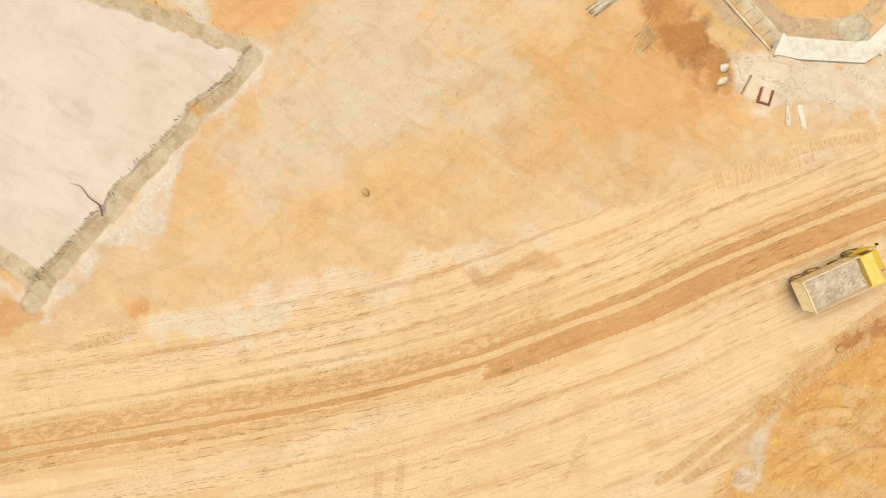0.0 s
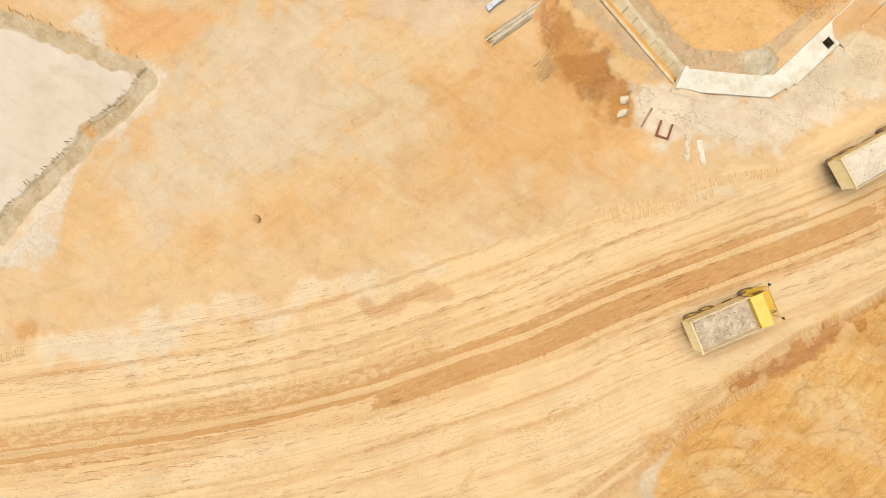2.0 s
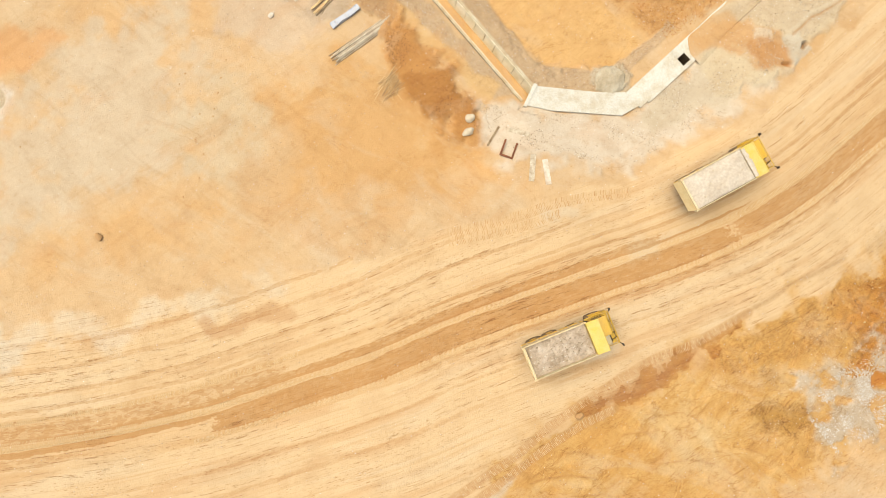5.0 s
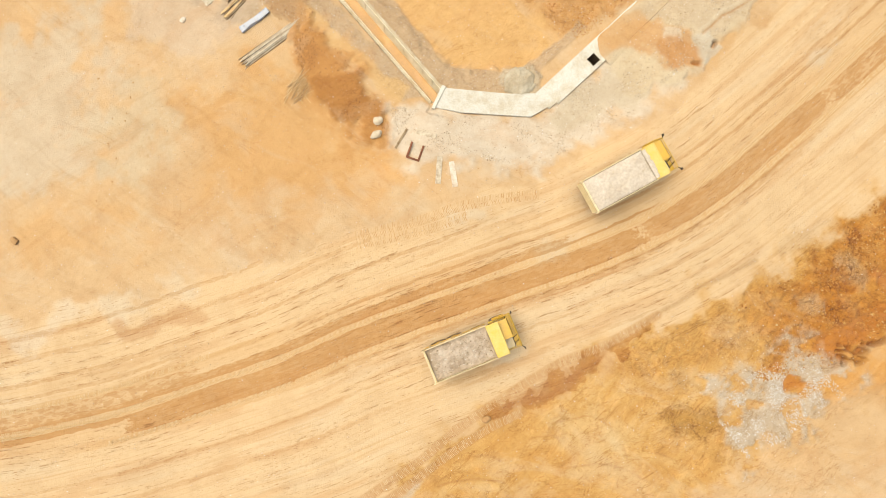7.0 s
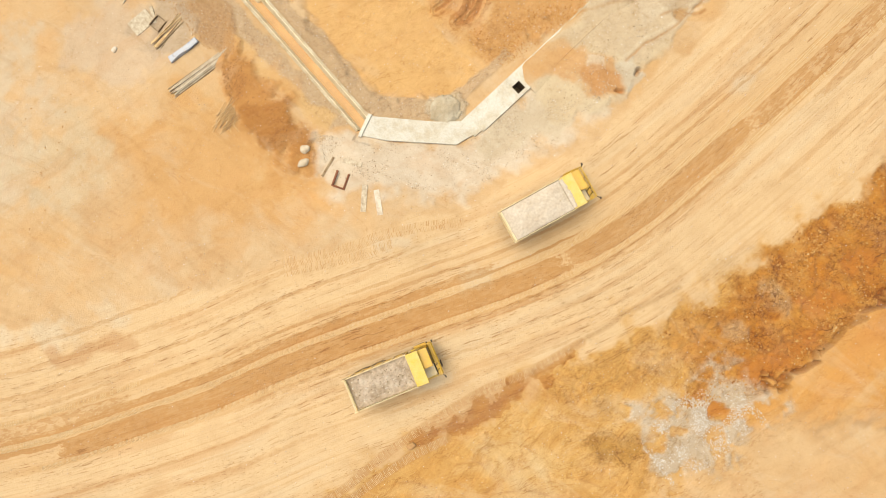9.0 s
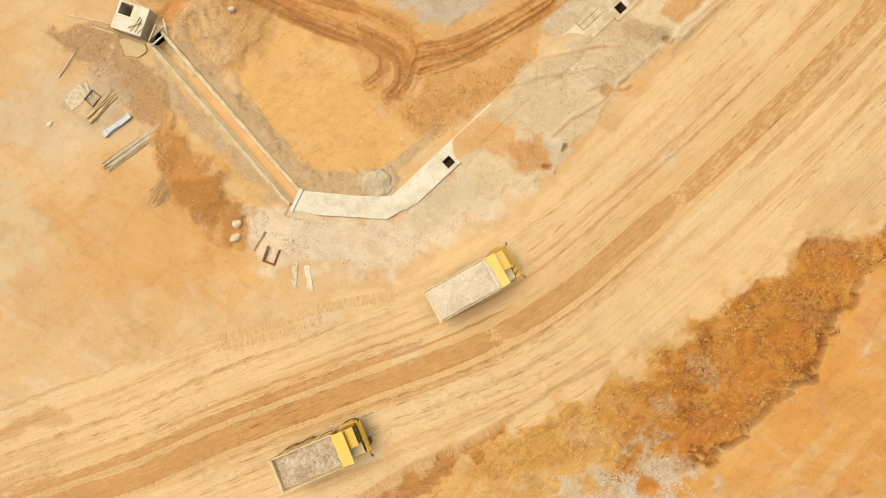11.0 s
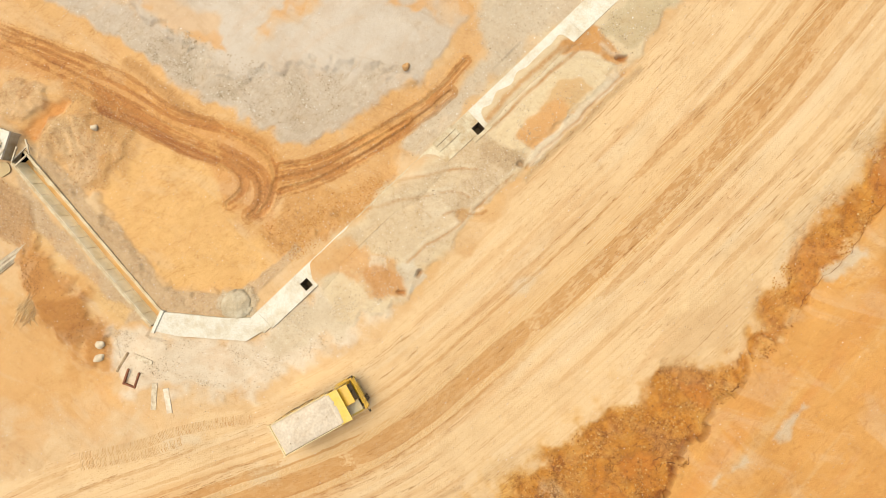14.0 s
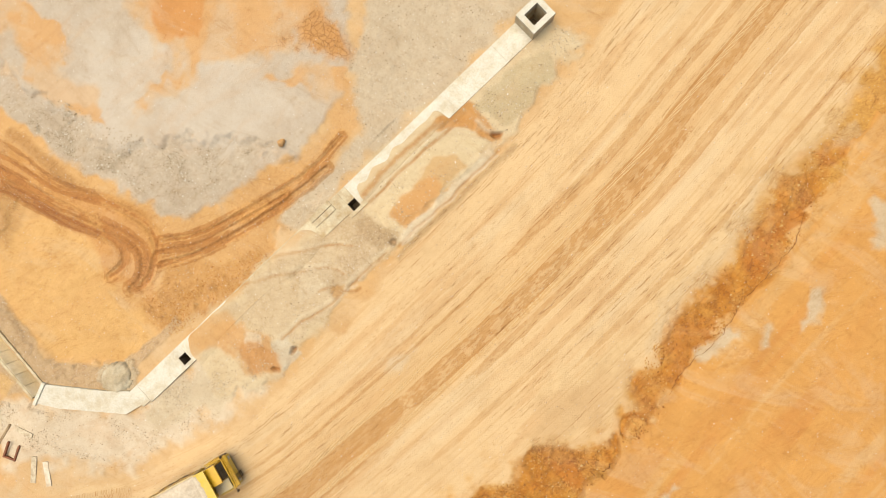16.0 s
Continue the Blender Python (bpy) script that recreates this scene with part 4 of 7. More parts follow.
# dragged swirls on the smooth western stretch
lay(bank * (1 - eastern) * 0.65, lin(242, 192, 112))
swirl_a = fbm((0.7 * X + 0.72 * Y) / 5.0, (0.72 * X - 0.7 * Y) / 0.7, 1.0, 4, 36.0)
lay(bank * (1 - eastern) * 0.5 * smooth(0.05, 0.7, swirl_a), lin(230, 170, 84))
lay(bank * (1 - eastern) * 0.5 * smooth(0.2, 0.8, -swirl_a), lin(248, 204, 130))
lay(bank * (1 - eastern) * 0.45 * blotch(6, 0.1, 0.6, 12.0), lin(234, 174, 86))
lay(0.7 * patch([(48.9, -4.1), (53.4, -5.6), (54.2, -3.5), (57.0, -1.0), (61.0, 2.0), (58.6, -1.8), (55.4, -3.1)], 1.2, 1.0), lin(222, 158, 72), 0.1)
lay(0.9 * patch([(53.9, -6.8), (55.9, -5.9), (58.7, -7.4), (59.6, -9.4), (58.0, -10.3), (54.7, -9.2)], 2.2, 1.4), lin(214, 160, 72), 0.12)
BROKEN = np.maximum(BROKEN, 0.6 * patch([(53.4, -6.4), (56.2, -5.4), (59.2, -7.2), (60.0, -9.8), (58.0, -10.9), (54.0, -9.6)], 1.4, 1.2))
lay(0.6 * patch([(43.0, -8.5), (48.5, -7.0), (52.5, -9.0), (50.0, -12.5), (45, -12)], 1.6, 1.6), lin(248, 208, 138))
# the dark crumbled core, with its scoured hollows
CORE = [(60.6, 1.8), (62.5, 3.1), (65.7, 4.5), (68.5, 7.1), (70.1, 9.1), (71.9, 11.0), (74.4, 12.9), (77.0, 13.9), (78.2, 15.5), (80.1, 16.6), (84.1, 16.6), (86.4, 18.3), (88.0, 21.2), (88.8, 24.9), (90.3, 27.4), (92.2, 29.9), (94.9, 32.7),
        (96.3, 35.6), (98.6, 38.0), (99.6, 40.0), (101.6, 41.6), (103.0, 44.0), (104.6, 42.8), (102.6, 38.1), (101.6, 35.7), (99.0, 32.4), (96.7, 29.6), (94.5, 26.3), (92.2, 23.8), (91.1, 21.7), (89.9, 19.6), (86.8, 16.6),
        (84.8, 14.5), (82.2, 12.2), (81.7, 9.1), (79.5, 5.7), (77.1, 3.6), (73.3, -0.1), (71.2, -1.4), (69.1, -3.0), (66.0, -3.6), (64.0, -4.6), (62.3, -4.5), (63.5, -1.6), (61.0, -0.2)]
core = patch(CORE, 1.5, 1.0) * (0.25 + 0.75 * smooth(61, 68, X + 1.2 * RAGGED))
BROKEN = BROKEN * (1 - 0.35 * smooth(80, 88, X))
crumbly = patch([(49.5, -3.2), (54, -0.6), (61, 2.6), (66, 5.0), (69, 7.5), (71, 4), (66, -3), (61, -2.6), (56.5, -3.4), (53, -5.6)], 1.0, 1.0)
lay(0.75 * crumbly, lin(236, 180, 92), 0.08)
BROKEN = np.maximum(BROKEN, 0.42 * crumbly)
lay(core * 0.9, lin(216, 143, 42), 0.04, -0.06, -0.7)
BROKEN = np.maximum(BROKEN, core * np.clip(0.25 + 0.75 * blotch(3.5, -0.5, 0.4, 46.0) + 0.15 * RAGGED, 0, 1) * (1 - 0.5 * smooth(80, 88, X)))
rills = fbm((0.80 * X + 0.60 * Y) / 0.55, (0.60 * X - 0.80 * Y) / 3.2, 1.0, 3, 58.0)
lay(core * 0.6 * smooth(0.25, 0.55, rills) * blotch(5, -0.3, 0.3, 13.0), lin(190, 120, 34), None, -0.06)
lay(core * 0.45 * smooth(0.25, 0.55, -rills) * blotch(5, -0.3, 0.3, 13.0), lin(232, 170, 78), None, 0.05)
lay(core * 0.6 * blotch(3.2, -0.1, 0.4, 27.0), lin(216, 140, 38))
lay(core * 0.5 * blotch(1.4, 0.0, 0.4, 51.0), lin(242, 176, 76))
lay(core * 0.45 * smooth(84, 90, X) * blotch(3.0, -0.4, 0.4, 63.0), lin(226, 148, 62))
for outline in ([(72.4, 5.4), (75.8, 5.9), (77.0, 5.1), (76.4, 4.3), (73.6, 3.8)], [(76.0, 9.3), (78.3, 9.9), (79.6, 8.7), (78.3, 7.0), (76.2, 7.8)], [(81.0, 15.7), (83.5, 15.7), (84.4, 14.5), (82.9, 13.3), (81.0, 14.3)],
                [(67.0, -2.0), (69.3, -2.6), (70.8, -1.4), (73.0, 0.7), (74.8, 2.6), (73.0, 2.8), (70.0, 0.6)], [(62.6, -4.3), (64.3, -2.8), (66.3, -4.6), (64.7, -5.6)], [(96.5, 34.0), (99.0, 37.0), (101.5, 38.0), (100.0, 35.0), (98.0, 32.4)]):
    scour = patch(outline, 0.6, 0.6)
    lay(0.85 * scour, lin(214, 136, 46), 0.02, -0.12)
    BROKEN = BROKEN * (1 - 0.8 * scour)
HEIGHT = HEIGHT + bank * (0.04 + 0.08 * core) * fbm(X, Y, 3.0, 5, 2.0) + (core + 0.6 * crumbly) * 0.12 * fbm(X, Y, 0.55, 2, 4.0)
# dust and light gravel blown over the rim
for outline in ([(69.8, 6.8), (72.6, 6.3), (71.7, 5.0), (69.8, 5.2)], [(66.1, 3.8), (68.4, 3.8), (68.4, 1.9), (66.2, 1.8)], [(64.1, 7.0), (65.6, 7.8), (68.4, 9.5), (67.5, 8.2), (64.7, 6.5)], [(60.0, 1.9), (61.0, 2.2), (61.2, 1.2), (60.2, 0.9)], [(97.3, 37.6), (99.0, 38.2), (98.6, 37.2), (97.5, 36.4)], [(103.0, 44.8), (104.9, 45.4), (105.3, 43.6), (103.4, 43.4)]):
    lay(0.5 * patch(outline, 1.0, 1.3), lin(232, 200, 150), 0.3)
lay(0.65 * patch([(87.6, 23.6), (91.1, 28.6), (94.1, 32.3), (97.5, 37.2), (99.3, 40.4), (105.2, 47.5), (103.9, 48.3), (98.4, 42.4), (95.3, 38.0), (91.5, 33.2), (88.0, 29.0), (82.4, 24.3), (79.8, 20.5), (79.3, 17.2), (82.6, 17.0), (86.2, 19.5)], 1.6, 1.0), lin(250, 214, 156), 0.1, 0.05)
lay(0.5 * patch([(88.3, 24.6), (94.1, 32.9), (97.5, 38.0), (99.0, 41.0), (97.6, 40.4), (93.5, 34.0), (88.0, 26.4)], 0.7, 1.2), lin(242, 212, 164), 0.2)
lay(0.45 * patch([(79, 17.5), (84, 18), (87.5, 22.5), (88, 25.5), (84, 23.5), (80, 20.5)], 1.2, 1.2), lin(230, 186, 128), 0.1)
# the bench behind, a step above
def bench(shift):
    """The bench behind the bank, with a rim that has broken away in steps."""
    line = [(x - shift, y + 0.7 * shift) for x, y in FAR_EDGE] + [(118, -45), (118, 53)]
    d = line_distance(line, WX * 0.5 + X * 0.5, WY * 0.5 + Y * 0.5, True)
    d = np.where(inside(line, WX * 0.5 + X * 0.5, WY * 0.5 + Y * 0.5), -d, d) + 0.7 * fbm(X, Y, 2.4, 2, 62.0) + 0.3 * RAGGED + 0.5 * np.round(1.5 * fbm(X, Y, 1.3, 2, 95.0)) / 1.5
    return 1 - smooth(-0.09, 0.09, d)


beyond = bench(0.0) * smooth(-7.5, -3.0, Y + 1.2 * RAGGED)
lay(beyond, lin(238, 175, 90), 0.04, 0.0, -0.2)
BROKEN = BROKEN * (1 - beyond)
HEIGHT = HEIGHT + beyond * smooth(64, 72, X) * (0.6 - 0.4 * smooth(86, 92, X))
# shadow under the bench's rim, painted as a dark band along a shallow trench
shaded_notch = np.clip(bench(0.3) * smooth(-5, -1, Y) - beyond, 0, 1) * (0.35 + 0.65 * blotch(2.5, -0.2, 0.3, 29.0)) * (1 - smooth(80, 86, X))
lay(0.85 * shaded_notch, lin(176, 104, 34), None, -0.3)
drag = fbm((0.62 * X + 0.78 * Y) / 16.0, (0.78 * X - 0.62 * Y) / 1.3, 1.0, 4, 33.0)
lay(beyond * 0.75 * smooth(0.1, 0.7, drag) * (0.35 + 0.65 * blotch(9, -0.2, 0.5, 19.0)), lin(232, 160, 76))
lay(beyond * 0.5 * smooth(0.15, 0.7, -drag), lin(242, 196, 128))
for outline in ([(101.5, 29.3), (102.6, 32.1), (103.2, 32.5), (102.9, 29.3), (102.0, 28.5)], [(93.5, 25.9), (95.8, 27.5), (96.2, 27.1), (94.3, 25.5)], [(88.3, 11.8), (91.1, 14.0), (91.9, 13.6), (89.9, 11.7)], [(98, 27), (99, 28.2), (99.2, 26.8)], [(107, 34.5), (107.6, 39.5), (109, 38), (108.5, 35)], [(84, 8), (86.5, 11), (87, 10)]):
    lay(0.8 * patch(outline, 0.7, 1.2), lin(234, 214, 176), 0.25)
# a tipped heap of crushed stone at the end of the bench
heap = patch([(57.9, -5.4), (61.8, -2.4), (65.4, -1.7), (69.1, -3.0), (71.4, -5.2), (67.2, -8.4), (62.8, -10.1), (61.2, -12.2), (60.4, -8.2)], 2.4, 1.8)
lay(0.9 * heap * smooth(-0.35, 0.05, fbm(X, Y, 1.6, 5, 15.0)), lin(232, 212, 178), 0.75, 0.15)
lay(0.5 * patch([(54.6, -3.1), (58.6, -2.2), (61.9, -3.7), (58.7, -5.4), (55.5, -5.9)], 1.6, 2.0) * blotch(1.5, -0.4, 0.4, 71.0), lin(232, 196, 140), 0.2)
lay(0.75 * patch([(29.0, -21.0), (30.9, -17.1), (33.4, -15.0), (32.3, -17.6), (31.0, -21.0)], 0.8, 1.0), lin(240, 222, 190), 0.2)
EDGE_TRACKS = [[(22.0, -21.0), (24.1, -19.5), (28.6, -16.0), (33.2, -12.6), (36.3, -9.8), (39.1, -7.7), (42.5, -5.3), (45.6, -3.4), (49.1, -2.0), (51.2, -0.7), (53.7, 0.9)], [(24.5, -20.8), (27.3, -18.7), (31.4, -15.5), (35.6, -12.1), (38.8, -9.8), (42.1, -8.0)]]
for way in EDGE_TRACKS:
    lay(0.55 * band(way, 0.8, 0.12, 0.05), lin(218, 162, 96), 0.1, -0.03)
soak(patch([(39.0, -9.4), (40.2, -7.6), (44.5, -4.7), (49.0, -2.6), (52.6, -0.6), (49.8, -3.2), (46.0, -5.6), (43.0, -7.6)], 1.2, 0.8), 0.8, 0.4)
lay(0.75 * patch([(39.0, -9.4), (41.0, -7.0), (44.5, -4.4), (49.0, -2.2), (49.4, -3.2), (46.0, -5.6), (43.0, -7.6)], 0.6, 0.7) * np.clip(0.7 + 0.5 * RAGGED, 0, 1), lin(212, 150, 80), 0.3, -0.04)
lay(0.5 * band([(49.2, -2.2), (54.0, 1.2), (57.5, 3.4), (62, 6.0)], 0.35, 0.15, 0.4), lin(214, 170, 110), 0.5)
# curved scrape marks of a blade on the smooth stretch
for arc in ([(34.6, -15.2), (36.0, -14.5), (37.6, -14.3), (40.7, -14.5)], [(36.0, -12.9), (38.6, -12.3), (40.6, -12.7)], [(42.6, -10.6), (44.7, -10.2), (45.4, -10.9)], [(35, -17.2), (38.5, -16.0), (43, -16.2), (46.5, -17.4)], [(38, -19.5), (42, -18), (47, -18.4)], [(46, -13), (50, -12.4), (54, -13.8)], [(33, -19.5), (36, -18), (40, -17.6)], [(45, -8.8), (48, -8.2), (50.2, -9.6), (51.6, -12.0)], [(52, -11), (55, -11.6), (58, -14)]):
    way = [tuple(p) for p in curve_points(arc, 0.5)]
    lay(np.clip(0.5 + 0.5 * RAGGED, 0, 1) * band(way, 0.16, 0.09, 0.35), lin(198, 136, 62), 0.05, -0.05)
    lay(0.4 * band([(x + 0.2, y - 0.45) for x, y in way], 0.7, 0.3, 0.35), lin(250, 208, 134))
lay(0.6 * patch([(48.2, -8.0), (50.5, -10.0), (51.8, -12.4), (49.6, -11.2)], 0.8, 1.0), lin(250, 216, 154))


def frame_of(a, b):
    """The way from a to b and across it, for a straight run."""
    d = Vector((b[0] - a[0], b[1] - a[1])).normalized()
    return d, Vector((d.y, -d.x)), math.hypot(b[0] - a[0], b[1] - a[1])


# open channel, culvert and their shafts: where the ground is cut away
CH_A, CH_B = (19.9, 35.2), (33.75, 20.0)      # the channel's middle line
CUL_A, CUL_B, CUL_W = (42.5, 20.4), (77.4, 54.4), 2.1   # the culvert's north-west edge and its width
cd, cn, cl = frame_of(CH_A, CH_B)
kd, kn, kl = frame_of(CUL_A, CUL_B)
LEVEL = -0.45    # the concrete works stand that much lower than the middle of the site
HATCHES = [(6.05, 1.32), (27.1, 1.80)]
BOX_AT, BOX_TURN = (18.25, 36.4), -17.5
BOX2_AT, BOX2_TURN = (78.75, 54.3), 44.3


def local(x, y, at, turn):
    c, s = math.cos(radians(turn)), math.sin(radians(turn))
    return (x - at[0]) * c + (y - at[1]) * s, -(x - at[0]) * s + (y - at[1]) * c


cut = (np.abs((X - CH_A[0]) * cn.x + (Y - CH_A[1]) * cn.y) < 0.72) & (np.abs((X - CH_A[0]) * cd.x + (Y - CH_A[1]) * cd.y - cl / 2) < cl / 2)
for u, v in HATCHES:
    hx, hy = CUL_A[0] + kd.x * u + kn.x * v, CUL_A[1] + kd.y * u + kn.y * v
    p, q = (X - hx) * kd.x + (Y - hy) * kd.y, (X - hx) * kn.x + (Y - hy) * kn.y
    cut |= (np.abs(p) < 0.46) & (np.abs(q) < 0.46)
p, q = local(X, Y, BOX_AT, BOX_TURN)
cut |= (np.abs(p) < 1.2) & (np.abs(q) < 1.1)
p, q = local(X, Y, BOX2_AT, BOX2_TURN)
cut |= (np.abs(p) < 0.95) & (np.abs(q) < 0.8)

HEIGHT = HEIGHT + np.clip(STONY, 0, 0.4) * (1 - road) * (0.13 * fbm(X, Y, 0.55, 2, 77.0) + 0.08 * fbm(X, Y, 1.8, 3, 78.0))
# broad lie of the land: the field and the basin lie low, the haul road is banked up beside the culvert
LIE = [(3, 18, -0.75), (9.5, 27, -1.0), (-18, 20, -1.15), (-32, 2, -1.1), (3.5, 0.5, -0.75), (-1, -13, -0.95), (16.5, 23.5, -0.35), (28, 17.5, -0.4), (34, 13, 0.7), (35, -9, 0.5), (48.5, -4.5, 0.5), (66, 3, 0.4), (80, 9.5, 0.7),
       (55, 14.5, 1.0), (57, 24.5, 0.6), (67.3, 34.5, 0.8), (63, 38, -0.45), (47.6, 23.6, -0.45), (38, 20, -0.45), (27, 28, -0.45), (19, 36, -0.45), (26, 40, -1.0), (41, 25, -0.6), (55, 35, -0.6), (71, 49, -0.4), (56.7, 43.3, 0.0), (60.5, 51.5, 0.0), (92, 25, 0.2), (77, 53, -0.3), (78, 30, 0.6)]
total, weight = np.zeros_like(X), np.full(X.shape, 1e-9)
for kx, ky, kz in LIE:
    near_by = 1.0 / (4.0 + (X - kx) ** 2 + (Y - ky) ** 2) ** 2
    total, weight = total + kz * near_by, weight + near_by
HEIGHT = HEIGHT + total / weight
ku, kv = (X - CUL_A[0]) * kd.x + (Y - CUL_A[1]) * kd.y, (X - CUL_A[0]) * kn.x + (Y - CUL_A[1]) * kn.y
beside_roof = (ku > -1) & (ku < kl) & (kv > -1.2) & (kv < CUL_W)
HEIGHT = np.where(beside_roof, np.minimum(HEIGHT, LEVEL + 0.18 + 0.05 * RAGGED), HEIGHT)
cu, cv = (X - CH_A[0]) * cd.x + (Y - CH_A[1]) * cd.y, (X - CH_A[0]) * cn.x + (Y - CH_A[1]) * cn.y
HEIGHT = np.where((cu > 0) & (cu < cl) & (np.abs(cv) < 1.3), np.minimum(HEIGHT, LEVEL + 0.18 + 0.05 * RAGGED), HEIGHT)
HEIGHT = np.where(inside([(32.8, 18.5), (35.8, 18.0), (42.4, 17.8), (44.8, 19.3), (42.6, 21.2), (34, 21.4)], X, Y), np.minimum(HEIGHT, LEVEL + 0.18), HEIGHT)
rows, cols = X.shape
nz = np.dstack([-np.gradient(HEIGHT, STEP, axis=1), -np.gradient(HEIGHT, STEP, axis=0), np.ones_like(X)])
nz /= np.linalg.norm(nz, axis=2, keepdims=True)
cells = np.arange(rows * cols).reshape(rows, cols)
quads = np.stack([cells[:-1, :-1], cells[:-1, 1:], cells[1:, 1:], cells[1:, :-1]], -1).reshape(-1, 4)
quads = quads[~cut.ravel()[quads].any(1)]
kinds = np.zeros(X.shape, int)
kinds[road > 0.5] = 1
kinds[inside(BANK_LINE, X, Y) & ~inside(FAR_EDGE + [(118, -45), (118, 53)], X, Y) & (X > 31)] = 2
kinds[pad_mask > 0.5] = 3
kinds[patch(GREEN_GRAVEL, 0.5, 0.8) > 0.5] = 4
kinds[patch(SHOULDER, 0.6, 0.9) > 0.5] = 4
owner = kinds.ravel()[quads[:, 0]]
verts = np.dstack([X, Y, HEIGHT]).reshape(-1, 3)
normals = nz.reshape(-1, 3)
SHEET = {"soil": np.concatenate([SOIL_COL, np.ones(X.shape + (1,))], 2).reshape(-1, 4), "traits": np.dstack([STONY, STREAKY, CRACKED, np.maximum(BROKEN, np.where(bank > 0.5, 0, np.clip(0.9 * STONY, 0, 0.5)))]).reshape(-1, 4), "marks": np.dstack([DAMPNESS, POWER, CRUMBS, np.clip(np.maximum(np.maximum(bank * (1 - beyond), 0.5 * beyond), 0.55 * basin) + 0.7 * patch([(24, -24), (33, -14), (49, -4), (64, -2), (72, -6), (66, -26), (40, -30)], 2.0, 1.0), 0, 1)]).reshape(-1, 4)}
WAY = np.dstack([ALONG, ACROSS, np.zeros_like(X)]).reshape(-1, 3)


def sheet(name, faces, label, category):
    used, index = np.unique(faces, return_inverse=True)
    index = index.reshape(faces.shape)
    co, nor = verts[used], normals[used]
    soil, traits, marks, way = SHEET["soil"][used], SHEET["traits"][used], SHEET["marks"][used], WAY[used]
    if name == "ground":                      # carried on to the horizon
        n = len(co)
        x0, x1, y0, y1, r = GX[0], GX[-1], GY[0], GY[-1], 2500.0
        ring = np.array([(x0, y0, 0), (x1, y0, 0), (x1, y1, 0), (x0, y1, 0), (-r, -r, 0), (r, -r, 0), (r, r, 0), (-r, r, 0)], float)
        ring[:, 2] = -1.3
        co = np.vstack([co, ring])
        nor = np.vstack([nor, np.tile((0.0, 0.0, 1.0), (8, 1))])
        soil = np.vstack([soil, np.tile((*lin(243, 198, 136), 1), (8, 1))])
        traits = np.vstack([traits, np.tile((0.1, 0, 0, 0.1), (8, 1))])
        marks = np.vstack([marks, np.zeros((8, 4))])
        way = np.vstack([way, np.zeros((8, 3))])
        index = np.vstack([index, n + np.array([(4, 5, 1, 0), (5, 6, 2, 1), (6, 7, 3, 2), (7, 4, 0, 3)])])
    me = bpy.data.meshes.new(name)
    me.vertices.add(len(co))
    me.vertices.foreach_set("co", co.astype(np.float32).ravel())
    me.loops.add(index.size)
    me.loops.foreach_set("vertex_index", index.ravel().astype(np.int32))
    me.polygons.add(len(index))
    me.polygons.foreach_set("loop_start", np.arange(0, index.size, 4, dtype=np.int32))
    me.update(calc_edges=True)
    me.polygons.foreach_set("use_smooth", np.ones(len(index), bool))
    for key, data in (("soil", soil), ("traits", traits), ("marks", marks)):
        me.attributes.new(key, "FLOAT_COLOR", "POINT").data.foreach_set("color", data.astype(np.float32).ravel())
    me.attributes.new("along", "FLOAT_VECTOR", "POINT").data.foreach_set("vector", way.astype(np.float32).ravel())
    me.normals_split_custom_set_from_vertices(nor.tolist())
    me.materials.append(SOIL)
    return tagged(new(name, me), label, category, "", "structure")


sheet("ground", quads[owner == 0], "bare ochre and orange earth with pale stains and ruts", "ground")
sheet("road", quads[owner == 1], "wide unpaved haul road of pale dust with tyre tracks", "road")
sheet("earth_bank", quads[owner == 2], "broken bank of dark orange clods beside the haul road", "earth bank")
sheet("concrete_pad", quads[owner == 3], "pale dusty concrete pad with faint stains", "concrete pad")
sheet("gravel_shoulder", quads[owner == 4], "pale crushed stone along the concrete culvert", "gravel")


def sample(grid, x, y):
    """A value of the ground's grid between its points."""
    j, i = np.clip((np.asarray(x) - GX[0]) / STEP, 0, cols - 1.001), np.clip((np.asarray(y) - GY[0]) / STEP, 0, rows - 1.001)
    a, b = i.astype(int), j.astype(int)
    u, v = i - a, j - b
    if grid.ndim > 2:
        u, v = u[..., None], v[..., None]
    return (grid[a, b] * (1 - v) + grid[a, b + 1] * v) * (1 - u) + (grid[a + 1, b] * (1 - v) + grid[a + 1, b + 1] * v) * u


def height_at(x, y):
    return float(sample(HEIGHT, x, y))


# ---- concrete works ----
def at_channel(u, v, z):
    return (CH_A[0] + cd.x * u + cn.x * v, CH_A[1] + cd.y * u + cn.y * v, z + LEVEL)


def at_culvert(u, v, z):
    return (CUL_A[0] + kd.x * u + kn.x * v, CUL_A[1] + kd.y * u + kn.y * v, z + LEVEL)


def run_box(place, u0, u1, v0, v1, z0, z1):
    """A straight block set out along the channel or the culvert."""
    bm = bmesh.new()
    prism(bm, [place(u, v, 0)[:2] for u, v in ((u0, v0), (u0, v1), (u1, v1), (u1, v0))], z0 + LEVEL, z1 + LEVEL)
    bmesh.ops.recalc_face_normals(bm, faces=bm.faces)
    bmesh.ops.bevel(bm, geom=[e for e in bm.edges], offset=0.012, segments=1, affect="EDGES")
    return bm


